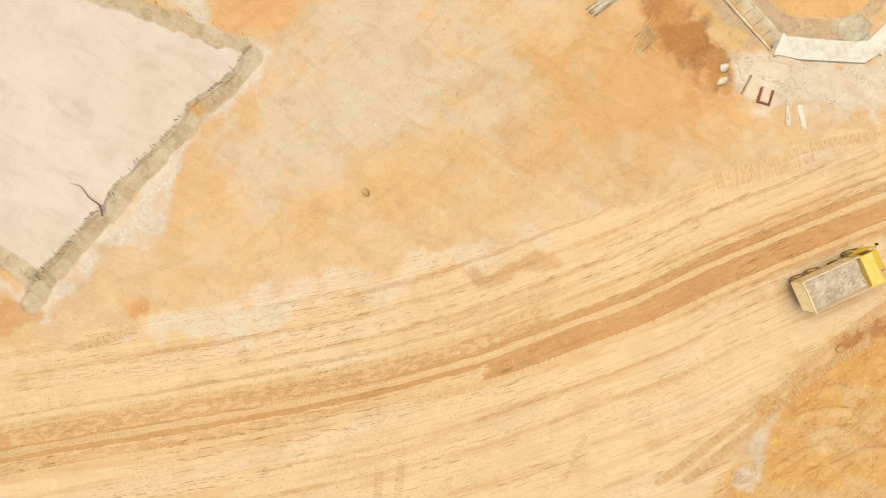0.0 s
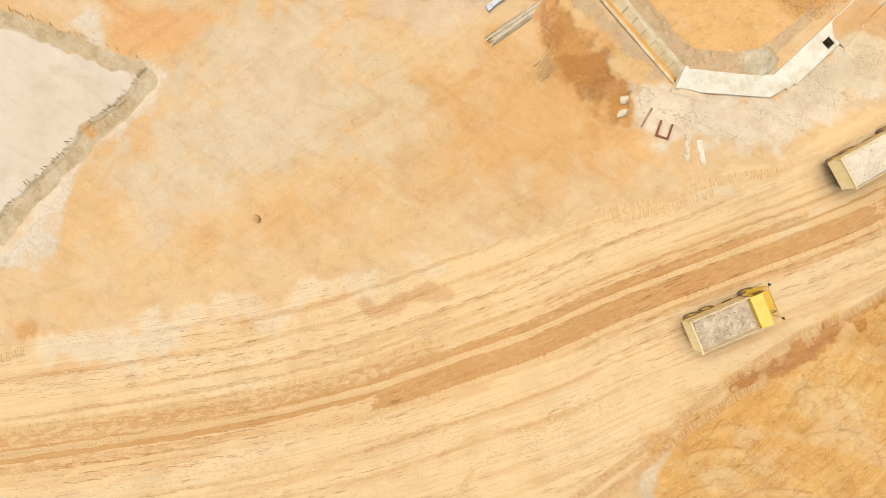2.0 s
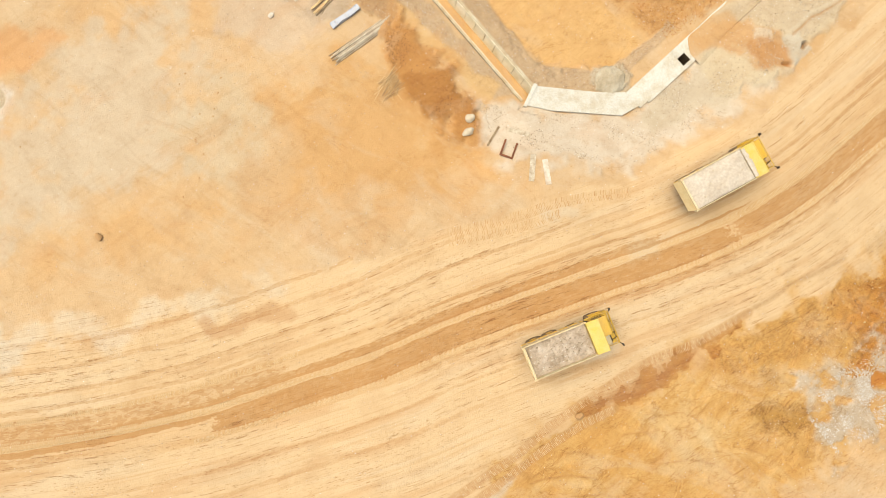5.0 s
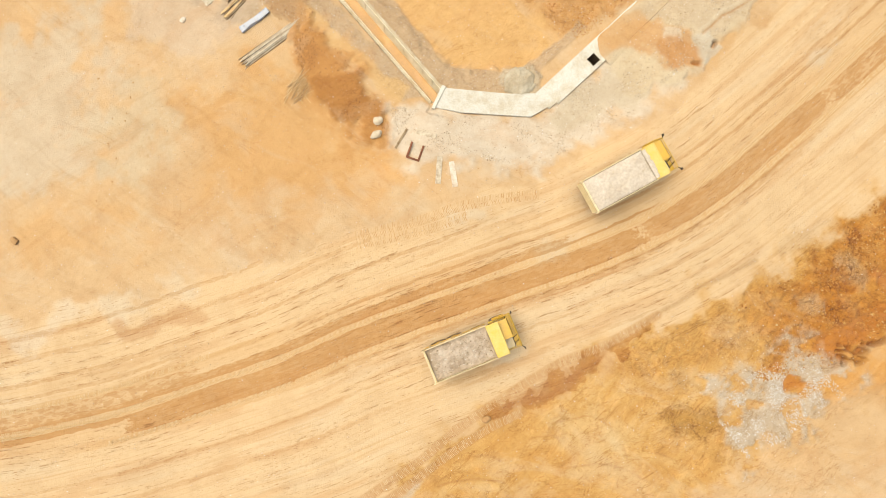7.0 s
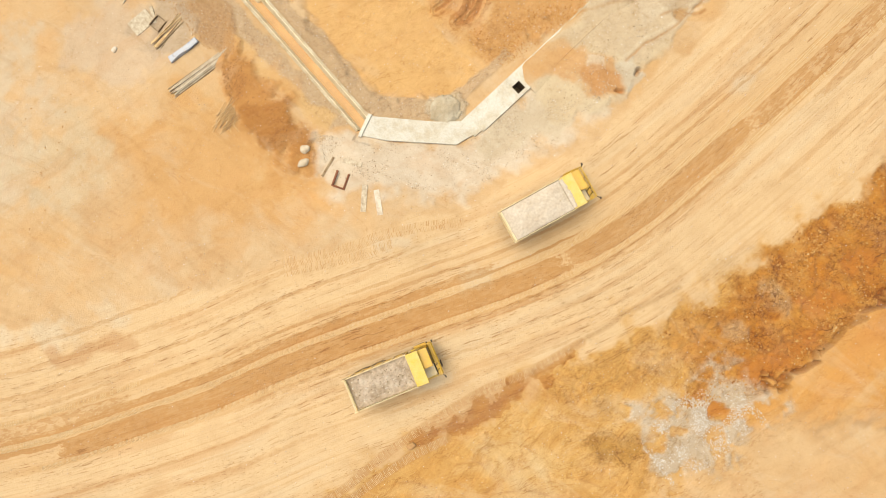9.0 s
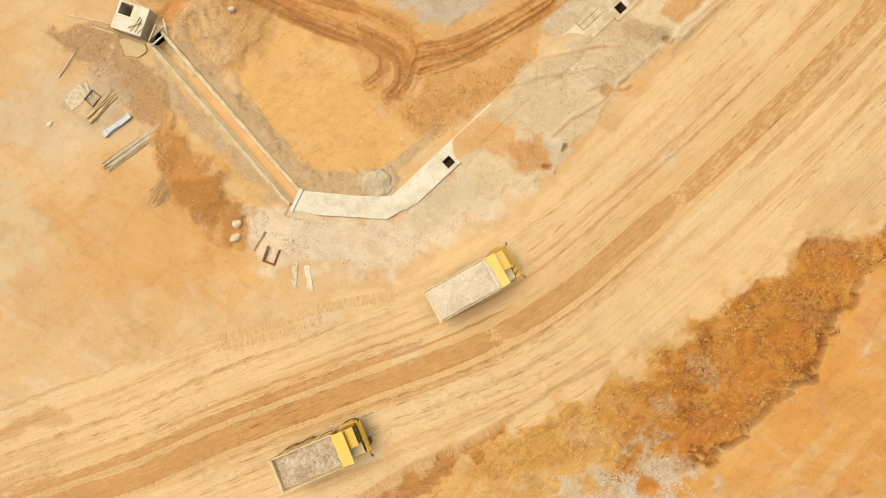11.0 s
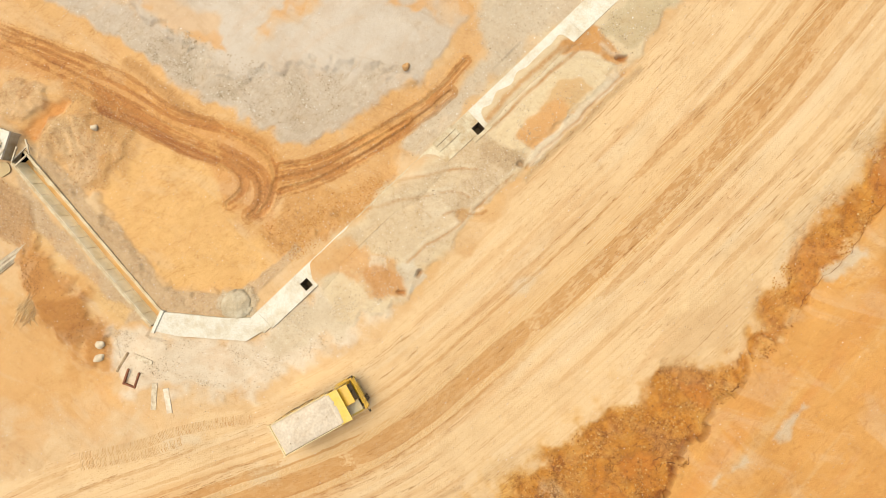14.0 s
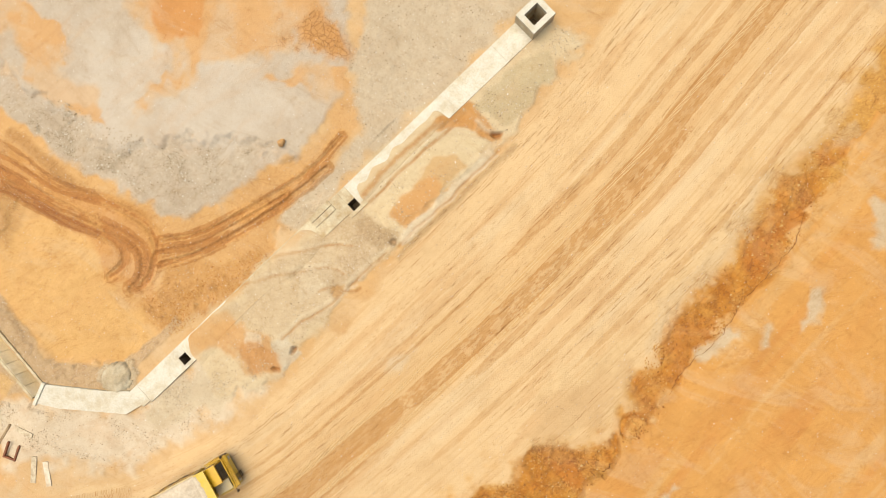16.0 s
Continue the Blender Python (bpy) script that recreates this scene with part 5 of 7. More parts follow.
def channel():
    ob = thing("drainage_channel", (0, 0, 0), 0, "open concrete drainage channel with muddy orange water", "drainage channel", kind="structure")
    for v0, v1 in ((-0.96, -0.72), (0.72, 0.96)):
        part("channel_wall", run_box(at_channel, 0.2, cl, v0, v1, -2.1, 0.28), CONCRETE_DUSTY, ob, "dusty concrete wall cap")
        face = -0.72 if v0 < 0 else 0.72
        side = 1 if v0 < 0 else -1
        panels = 15
        w = (cl - 0.3) / panels
        for k in range(panels):
            u0 = 0.25 + k * w
            bm = bmesh.new()
            ends = []
            for u in (u0 + 0.025, u0 + w - 0.025):
                ends.append([bm.verts.new(at_channel(u, v, z)) for v, z in ((face, 0.2), (face, -1.25), (face + side * 0.34, -1.25), (face + side * 0.05, 0.2))])
            for q in range(4):
                r = (q + 1) % 4
                bm.faces.new((ends[0][q], ends[0][r], ends[1][r], ends[1][q]))
            for e in ends:
                bm.faces.new(e)
            bmesh.ops.recalc_face_normals(bm, faces=bm.faces)
            part("wall_panel", bm, CONCRETE_WET, ob, "stained concrete wall panel")
    bm = bmesh.new()
    n = 60
    grid = []
    for i in range(n + 1):
        u = 0.2 + (cl - 0.2) * i / n
        grid.append([bm.verts.new(at_channel(u, v, -1.1 + 0.06 * noise.noise((u * 0.9, v * 2, 3)))) for v in (-0.72, -0.36, 0.0, 0.36, 0.72)])
    for a, b in zip(grid[:-1], grid[1:]):
        for k in range(4):
            bm.faces.new((a[k], a[k + 1], b[k + 1], b[k]))
    bmesh.ops.recalc_face_normals(bm, faces=bm.faces)
    part("channel_bed", bm, MUD_WATER, ob, "wet orange mud on the channel bed")
    # slumped silt at the upper end
    rnd = random.Random(5)
    bm = bmesh.new()
    for _ in range(90):
        u, v = rnd.uniform(0.8, 4.6), rnd.uniform(-0.5, 0.1)
        r = rnd.uniform(0.08, 0.3)
        bmesh.ops.create_icosphere(bm, subdivisions=2, radius=r, matrix=Matrix.Translation(at_channel(u, v - 0.08 * u, -1.08)) @ Matrix.Diagonal((1.5, 1.2, 0.35, 1)) @ pose(0, 0, 0, rnd.uniform(0, 360), rnd.uniform(0, 360), 0))
    part("silt", bm, CONCRETE_DUSTY, ob, "grey silt slumped into the channel")
    return ob


def culvert():
    ob = thing("culvert", (0, 0, 0), 0, "pale concrete culvert roof partly buried under washed-out soil", "culvert", kind="structure")
    top = 0.3
    bm = bmesh.new()
    prism(bm, [(33.45, 19.05), (35.8, 18.62), (42.25, 18.35), (44.1, 19.5), (42.55, 20.5), (40.2, 20.42), (34.2, 20.85)], -0.5 + LEVEL, top + LEVEL)
    bmesh.ops.recalc_face_normals(bm, faces=bm.faces)
    bmesh.ops.bevel(bm, geom=[e for e in bm.edges], offset=0.03, segments=2, affect="EDGES")
    part("culvert_roof", bm, CONCRETE, ob, "clean white concrete roof slab")
    bm = bmesh.new()
    prism(bm, [(33.25, 18.95), (33.55, 18.85), (34.5, 20.95), (34.15, 21.05)], -0.5 + LEVEL, top + 0.14 + LEVEL)
    bmesh.ops.recalc_face_normals(bm, faces=bm.faces)
    bmesh.ops.bevel(bm, geom=[e for e in bm.edges], offset=0.03, segments=2, affect="EDGES")
    part("headwall", bm, CONCRETE, ob, "raised concrete kerb at the culvert mouth")
    bounds = [0.0]
    for u, v in HATCHES:
        bounds += [u - 0.43, u + 0.43]
    bounds += [kl]
    for k in range(0, 6, 2):
        u = bounds[k] + (1.0 if k == 0 else 0.0)
        stop = bounds[k + 1]
        while u < stop - 0.01:
            nxt = min(u + 6.0, stop)
            part("culvert_roof", run_box(at_culvert, u, nxt - 0.004, 0.0, CUL_W, -0.5, top - 0.02), CONCRETE_DUSTY if 12 < u < 26 else CONCRETE, ob)
            u = nxt
    part("culvert_roof", run_box(at_culvert, 0.1, 1.0, 0.0, 1.9, -0.5, top - 0.004), CONCRETE, ob)
    for u, v in HATCHES:
        a, b = u - 0.43, u + 0.43
        part("culvert_roof", run_box(at_culvert, a, b, 0.0, v - 0.43, -0.5, top - 0.02), CONCRETE_DUSTY if u > 12 else CONCRETE, ob)
        part("culvert_roof", run_box(at_culvert, a, b, v + 0.43, max(CUL_W, v + 0.75), -0.5, top - 0.02), CONCRETE_DUSTY if u > 12 else CONCRETE, ob)
        if v + 0.43 > CUL_W:
            for c, d in ((a - 0.6, a), (b, b + 0.6)):
                part("culvert_roof", run_box(at_culvert, c, d, CUL_W + 0.003, v + 0.75, -0.5, top - 0.023), CONCRETE_DUSTY, ob)
        part("hatch_shaft", run_box(at_culvert, a, b, v - 0.43, v - 0.40, -1.5, top - 0.05), DARK, ob, "dark square shaft wall")
        part("hatch_shaft", run_box(at_culvert, a, b, v + 0.40, v + 0.43, -1.5, top - 0.05), DARK, ob)
        part("hatch_shaft", run_box(at_culvert, a, a + 0.03, v - 0.40, v + 0.40, -1.5, top - 0.05), DARK, ob)
        part("hatch_shaft", run_box(at_culvert, b - 0.03, b, v - 0.40, v + 0.40, -1.5, top - 0.05), DARK, ob)
        part("shaft_floor", run_box(at_culvert, a, b, v - 0.43, v + 0.43, -1.6, -1.48), DARK, ob)
    return ob


def soil_drifts():
    """Soil washed over the culvert roof, thick where it buries it."""
    rnd = random.Random(11)
    for u0, u1, v0, mat, lab in ((6.8, 22.9, 0.10, "a", "pale sandy soil washed over the culvert roof"), (28.0, 38.5, 0.75, "b", "pale sediment drift with orange runnels on the culvert")):
        bm = bmesh.new()
        nu, nv = int((u1 - u0) / 0.25), 12
        grid = []
        for i in range(nu + 1):
            u = u0 + (u1 - u0) * i / nu
            end = min(1, 14 * min(i, nu - i) / nu)
            lo = max(0.03, v0 + (0.1 if mat == "a" else 0.5) * noise.noise((u * 0.8, 1, 7)) + (1 - end) ** 2 * (1.2 + 0.8 * noise.noise((u * 3, 5, 7))))
            hi = CUL_W + (1.0 if mat == "a" else 0.35)
            row = []
            for k in range(nv + 1):
                s = k / nv
                v = lo + (hi - lo) * s
                rise = 0.32 + 0.08 * min(1, s * 4) * end + 0.03 * noise.noise((u * 1.2, v * 1.5, 2)) - 0.012
                rise -= 0.32 * max(0, (s - 0.6) / 0.4) ** 2
                if k == 0:
                    rise = 0.285
                row.append(bm.verts.new(at_culvert(u, v, rise)))
            grid.append(row)
        for a, b in zip(grid[:-1], grid[1:]):
            for k in range(nv):
                bm.faces.new((a[k], a[k + 1], b[k + 1], b[k]))
        bmesh.ops.recalc_face_normals(bm, faces=bm.faces)
        for f in bm.faces:
            f.smooth = True
        drift = obj("soil_drift", bm, SOIL)
        at = np.array([v.co[:2] for v in drift.data.vertices])
        for key in SHEET:
            drift.data.attributes.new(key, "FLOAT_COLOR", "POINT").data.foreach_set("color", sample(SHEET[key].reshape(rows, cols, 4), at[:, 0], at[:, 1]).astype(np.float32).ravel())
        drift.data.attributes.new("along", "FLOAT_VECTOR", "POINT").data.foreach_set("vector", sample(WAY.reshape(rows, cols, 3), at[:, 0], at[:, 1]).astype(np.float32).ravel())
        tagged(drift, lab, "soil", "", "structure")


def drift_material(name, a, b, c):
    m = Mat(name, 0.95)
    col = m.ramp(m.noise(0.7, 7, rough=0.7), (0.35, a), (0.5, b), (0.64, c))
    col = m.mix(0.5, col, m.ramp(m.noise(14, 4), (0.3, 0.6), (0.65, 1.0)), "MULTIPLY")
    return m.colour(col).bump(m.noise(8, 5), 0.5, 0.05).m




def hollow_box(name, at, turn, sx, sy, z1, hx0, hx1, hy0, hy1, label, inner_z=-1.6):
    """A concrete chamber with a square opening in its roof."""
    ob = thing(name, (at[0], at[1], LEVEL), turn, label, "concrete chamber")
    x0, x1, y0, y1 = -sx / 2, sx / 2, -sy / 2, sy / 2
    w = 0.2
    part("chamber_wall", boxed(x0, x1, y0, y0 + w, inner_z, z1 - 0.2, 0.02), CONCRETE_DUSTY, ob)
    part("chamber_wall", boxed(x0, x1, y1 - w, y1, inner_z, z1 - 0.2, 0.02), CONCRETE_DUSTY, ob)
    part("chamber_wall", boxed(x0, x0 + w, y0 + w, y1 - w, inner_z, z1 - 0.2, 0.02), CONCRETE_DUSTY, ob)
    part("chamber_wall", boxed(x1 - w, x1, y0 + w, y1 - w, inner_z, z1 - 0.2, 0.02), CONCRETE_DUSTY, ob)
    bm = bmesh.new()
    xs, ys = [x0, hx0, hx1, x1], [y0, hy0, hy1, y1]
    vs = [[bm.verts.new((x, y, z1)) for y in ys] for x in xs]
    faces = [bm.faces.new((vs[i][j], vs[i + 1][j], vs[i + 1][j + 1], vs[i][j + 1])) for i in range(3) for j in range(3) if (i, j) != (1, 1)]
    out = bmesh.ops.extrude_face_region(bm, geom=faces)
    bmesh.ops.translate(bm, vec=(0, 0, -0.2), verts=[g for g in out["geom"] if isinstance(g, bmesh.types.BMVert)])
    bmesh.ops.recalc_face_normals(bm, faces=bm.faces)
    part("chamber_roof", bm, CONCRETE, ob, "pale concrete roof slab with a square opening")
    bm = bmesh.new()
    for a, b, c, d in ((hx0 - 0.03, hx0, hy0, hy1), (hx1, hx1 + 0.03, hy0, hy1), (hx0 - 0.03, hx1 + 0.03, hy0 - 0.03, hy0), (hx0 - 0.03, hx1 + 0.03, hy1, hy1 + 0.03)):
        box(bm, a, b, c, d, inner_z, z1 - 0.2)
    part("shaft_lining", bm, CONCRETE_DUSTY, ob, "soil-stained concrete shaft lining")
    part("chamber_floor", boxed(x0 + w, x1 - w, y0 + w, y1 - w, inner_z, inner_z + 0.1), DARK, ob)
    return ob


channel()
culvert()
soil_drifts()
hollow_box("valve_chamber", BOX_AT, BOX_TURN, 2.95, 2.7, 1.2, -1.25, -0.02, 0.1, 1.2, "pale concrete chamber with an open hatch at the channel head", -0.9)
hollow_box("inlet_chamber", BOX2_AT, BOX2_TURN, 2.5, 2.25, 1.7, -0.75, 0.75, -0.62, 0.62, "white concrete inlet chamber at the end of the culvert")


def beam_between(name, a, b, w, h, mat, label, category, group=""):
    """A squared timber lying from a to b; it rests on its under side."""
    a, b = Vector(a), Vector(b)
    ln = (b - a).length
    bm = bmesh.new()
    box(bm, -ln / 2, ln / 2, -w / 2, w / 2, -h / 2, h / 2, min(w, h) * 0.12)
    for v in bm.verts:
        v.co.y += 0.15 * w * noise.noise((v.co.x * 0.7, a.x, a.y))
    ob = obj(name, bm, mat)
    d = b - a
    ob.matrix_world = Matrix.Translation((a + b) / 2) @ d.to_track_quat("X", "Z").to_matrix().to_4x4()
    return tagged(ob, label, category, group)


# timber props across the channel head and on the chamber roof
for a, b in (((19.55, 34.65, 0.36), (21.2, 36.2, 0.36)), ((19.9, 34.2, 0.36), (21.0, 35.2, 0.36)), ((19.65, 34.55, 0.45), (20.6, 35.9, 1.0)), ((20.9, 36.7, 0.38), (21.3, 35.3, 0.38))):
    beam_between("timber_prop", (*a[:2], a[2] + LEVEL), (*b[:2], b[2] + LEVEL), 0.14, 0.12, WOOD, "weathered timber prop braced across the channel head", "timber", "props at the channel head")
for a, b in (((18.35, 35.2, 1.25), (19.2, 36.5, 1.25)), ((18.75, 35.1, 1.25), (19.35, 36.3, 1.25)), ((18.15, 35.5, 1.31), (19.3, 35.9, 1.38)), ((19.0, 35.0, 1.25), (19.6, 35.6, 1.25))):
    beam_between("loose_board", (*a[:2], a[2] + LEVEL), (*b[:2], b[2] + LEVEL), 0.15, 0.07, WOOD, "short grey board lying on the chamber roof", "board", "boards on the chamber roof")

# puddle against the chamber
bm = bmesh.new()
ring = [bm.verts.new((17.6 + 1.75 * math.cos(t) * (1 + 0.3 * noise.noise((math.cos(t) * 1.5, math.sin(t) * 1.5, 1))) + 0.25 * math.sin(t), 34.05 + 0.75 * math.sin(t) * (1 + 0.5 * noise.noise((math.cos(t) * 2.2, math.sin(t) * 2.2, 4))) - 0.32 * math.cos(t), 0)) for t in np.linspace(0, 2 * math.pi, 40, endpoint=False)]
bm.faces.new(ring)
low = bmesh.ops.extrude_face_region(bm, geom=bm.faces[:])
bmesh.ops.translate(bm, vec=(0, 0, 0.05), verts=[g for g in low["geom"] if isinstance(g, bmesh.types.BMVert)])
bmesh.ops.recalc_face_normals(bm, faces=bm.faces)
ob = obj("puddle", bm, PUDDLE)
ob.location.z = max(height_at(17.6 + a, 34.05 + b) for a in (-1.2, -0.6, 0, 0.6, 1.2) for b in (-0.4, 0, 0.4)) - 0.1
tagged(ob, "yellow muddy puddle beside the concrete chamber", "puddle", "", "structure")

# gravel tipped over the bend of the culvert
bm = bmesh.new()
bmesh.ops.create_grid(bm, x_segments=40, y_segments=40, size=2.0)
for v in bm.verts:
    d = math.hypot(v.co.x / 1.5, v.co.y / 1.35) + 0.22 * noise.noise((v.co.x * 1.3, v.co.y * 1.3, 4)) + 0.1 * noise.noise((v.co.x * 4, v.co.y * 4, 9))
    v.co.z = 0.62 * max(0.0, 1 - d) ** 0.7 + 0.05 * noise.noise((v.co.x * 7, v.co.y * 7, 1)) * (d < 1) - 0.4 * (d >= 1)
bmesh.ops.delete(bm, geom=[f for f in bm.faces if max(v.co.z for v in f.verts) < -0.3], context="FACES")
for f in bm.faces:
    f.smooth = True
ob = obj("gravel_heap", bm, drift_material("grey gravel", lin(206, 184, 142), lin(224, 204, 164), lin(240, 224, 188)))
ob.location = (41.2, 21.55, LEVEL + 0.05)
tagged(ob, "small heap of grey gravel tipped against the culvert", "gravel heap", "", "stuff")

# two precast trough covers on the culvert
for v0, v1 in ((-0.1, 0.42), (0.5, 0.98)):
    tagged(obj("cover_slab", run_box(at_culvert, 23.2, 25.6, v0, v1, 0.28, 0.40), CONCRETE_DUSTY), "narrow concrete cover slab beside the hatch", "cover slab", "cover slabs")


# ---- loose materials on the ground west of the channel ----
def lying(name, a, b, w, h, mat, label, category, group="", lift=0.0):
    za, zb = height_at(*a), height_at(*b)
    return beam_between(name, (*a, za + h / 2 + lift), (*b, zb + h / 2 + lift), w, h, mat, label, category, group)


lying("formwork_board", (35.2, 14.0), (35.6, 11.75), 0.5, 0.09, PALE_BOARD, "pale clean formwork board lying on gravel", "board")
lying("formwork_board", (34.15, 14.45), (34.05, 12.0), 0.5, 0.06, WOOD, "grey weathered board half sunk in dust", "board")
lying("formwork_board", (32.0, 16.72), (33.8, 16.22), 0.42, 0.1, WOOD, "grey scuffed plank lying on crushed stone", "board")
lying("timber_pole", (31.1, 17.0), (30.1, 15.2), 0.2, 0.12, OLD_WOOD, "brown timber pole lying on crushed stone", "timber pole")
lying("timber_pole", (10.5, 31.3), (12.4, 33.7), 0.1, 0.08, WOOD, "long thin pole lying on bare earth", "timber pole")
lying("timber_pole", (11.6, 37.2), (15.9, 36.3), 0.14, 0.1, WOOD, "long grey pole beside the concrete chamber", "timber pole")
lying("timber_pole", (14.0, 36.0), (16.2, 35.4), 0.14, 0.1, WOOD, "grey pole leaning to the concrete chamber", "timber pole")
lying("formwork_board", (13.25, 31.0), (13.75, 29.4), 0.3, 0.07, WOOD, "short board resting beside a plywood sheet", "board")

# plywood sheet
ob = obj("plywood_sheet", boxed(-1.1, 1.1, -0.75, 0.75, -0.02, 0.02, 0.008), WOOD)
ob.matrix_world = pose(12.35, 29.5, height_at(12.35, 29.5) + 0.08, 3, -2, 40)
tagged(ob, "weathered plywood sheet lying on bare earth", "plywood sheet")

# steel frames
def u_frame(at, turn, w, d, bar, mat, label, closed=False):
    ob = thing("steel_frame", (*at, height_at(*at)), turn, label, "steel frame")
    part("side_bar", boxed(-w / 2, -w / 2 + bar, -d / 2, d / 2, 0, 0.22, 0.02), mat, ob)
    part("side_bar", boxed(w / 2 - bar, w / 2, -d / 2, d / 2, 0, 0.22, 0.02), mat, ob)
    part("cross_bar", boxed(-w / 2 + bar, w / 2 - bar, -d / 2, -d / 2 + bar, 0.01, 0.2, 0.02), mat, ob)
    if closed:
        part("cross_bar", boxed(-w / 2 + bar, w / 2 - bar, d / 2 - bar, d / 2, 0.01, 0.2, 0.02), mat, ob)
    return ob


u_frame((31.95, 14.8), -18, 1.25, 1.5, 0.17, RUST, "rusty steel frame shaped like a U on gravel")
u_frame((14.05, 29.35), -38, 1.15, 1.25, 0.09, OLD_WOOD, "square dusty brown steel frame beside bamboo poles", True)

rnd = random.Random(3)


def heap_of_poles(name, a, b, count, spread, r, mat, label, category, wild=0.1, piece="pole"):
    """Poles stacked side by side, each a part."""
    mid = ((a[0] + b[0]) / 2, (a[1] + b[1]) / 2)
    base = thing(name, (*mid, height_at(*mid)), math.degrees(math.atan2(b[1] - a[1], b[0] - a[0])), label, category)
    ln = math.hypot(b[0] - a[0], b[1] - a[1])
    for k in range(count):
        y = (k / max(1, count * 0.6 - 1) - 0.5) * spread if k < count * 0.6 else rnd.uniform(-0.35, 0.35) * spread
        z = r if k < count * 0.6 else 2.7 * r
        s0, s1 = rnd.uniform(-0.08, 0.05) * ln, rnd.uniform(-0.05, 0.08) * ln
        rr = r * rnd.uniform(0.75, 1.2)
        bm = rod(bmesh.new(), (-ln / 2 + s0, y + rnd.uniform(-wild, wild), z), (ln / 2 + s1, y + rnd.uniform(-wild, wild), z * rnd.uniform(0.9, 1.15)), rr, rr * 0.8)
        part(piece, bm, mat if k % 3 else OLD_WOOD, base)
    return base


heap_of_poles("timber_pile", (16.1, 22.9), (20.8, 26.5), 36, 0.95, 0.06, WOOD, "long pile of grey weathered timber poles", "timber pile", 0.08)
heap_of_poles("bamboo_bundle", (13.9, 27.3), (16.2, 29.9), 14, 0.5, 0.045, BAMBOO, "loose bundle of dry bamboo poles", "bamboo bundle", 0.4)

# wrapped bundle
wrap = thing("wrapped_bundle", (16.75, 26.7, height_at(16.75, 26.7)), 38.6, "long bundle wrapped in scuffed blue and white sheeting", "bundle")
bm = boxed(-1.55, 1.6, -0.27, 0.27, 0.0, 0.35, 0.1)
bmesh.ops.subdivide_edges(bm, edges=bm.edges[:], cuts=2, use_grid_fill=True)
for v in bm.verts:
    v.co += Vector((0.08, 0.09, 0.06)) * noise.noise(v.co * 2.2)
    v.co.z = max(0, v.co.z)
part("wrapping", bm, BLUE_WRAP, wrap)
for x in (-1.0, 0.1, 1.1):
    part("strap", boxed(x, x + 0.03, -0.3, 0.3, 0.0, 0.38, 0.005), WOOD, wrap)

# cut branches
for at, n, size, mat, label in (((21.25, 20.8), 34, 1.3, BAMBOO, "tangled heap of dry cut branches on orange earth"),):
    brush = thing("brushwood", (*at, height_at(*at)), 0, label, "brushwood")
    for k in range(n):
        t = rnd.uniform(20, 75) if k < n * 0.75 else rnd.uniform(0, 180)
        c, s = math.cos(radians(t)), math.sin(radians(t))
        ln, ox, oy, z = rnd.uniform(0.5, 1.25) * size, rnd.uniform(-0.9, 0.9), rnd.uniform(-0.9, 0.9), rnd.uniform(0.04, 0.3)
        part("branch", rod(bmesh.new(), (ox - c * ln, oy - s * ln, max(0.03, z - 0.1)), (ox + c * ln, oy + s * ln, z + 0.08), 0.026, 0.012, 5), mat if k % 4 else OLD_WOOD, brush)


def stone(name, at, sx, sy, sz, turn, mat, label, seed, sink=0.25):
    bm = bmesh.new()
    bmesh.ops.create_icosphere(bm, subdivisions=3, radius=1.0)
    for v in bm.verts:
        v.co *= 1 + 0.28 * noise.noise(v.co * 1.1 + Vector((seed, 0, 0))) + 0.1 * noise.noise(v.co * 3 + Vector((0, seed, 0)))
        v.co = Vector((v.co.x * sx, v.co.y * sy, v.co.z * sz))
    ob = obj(name, bm, mat)
    ob.matrix_world = pose(at[0], at[1], height_at(*at) + sz * (1 - sink) - 0.02, 0, 0, turn)
    return tagged(ob, label, "boulder")


PEG_MARKS = [(5.8, 22.6), (5.4, 20.9), (5.2, 19.5), (4.9, 18.0), (4.8, 17.3), (2.1, 21.2), (1.6, 20.2), (3.6, 17.5), (3.3, 15.1), (4.1, 13.8), (3.8, 11.6), (2.4, 9.8), (-13.1, 14.0)]
stone("boulder", (28.45, 17.65), 0.46, 0.38, 0.18, 20, ROCK, "pale rounded boulder at the edge of the gravel", 1)
stone("boulder", (28.3, 16.4), 0.56, 0.34, 0.15, 25, ROCK, "flat pale boulder at the foot of a spoil heap", 5)
stone("boulder", (56.6, 43.4), 0.38, 0.3, 0.28, 60, SPOIL, "brown boulder alone on grey gravel", 9)
stone("boulder", (26.95, 38.0), 0.34, 0.28, 0.25, 10, ROCK, "pale boulder on a heap of spoil", 12)
stone("boulder", (-5.2, 5.9), 0.3, 0.42, 0.22, 30, SPOIL, "dark lump of earth on the bare field", 15)
stone("boulder", (9.75, 26.95), 0.32, 0.25, 0.1, 30, PALE_BOARD, "flat white stone on the bare field", 18)
stone("boulder", (38.9, -8.7), 0.42, 0.3, 0.25, 30, SPOIL, "dark clod at the edge of the haul road", 21)


# small dark lumps stand in for rows of peg holes
for k, at in enumerate(PEG_MARKS):
    stone("clod", at, 0.07 + 0.025 * (k % 3), 0.06, 0.05, 40 * k, SPOIL, "small dark lump in place of a peg hole on the bare field", 30 + k)


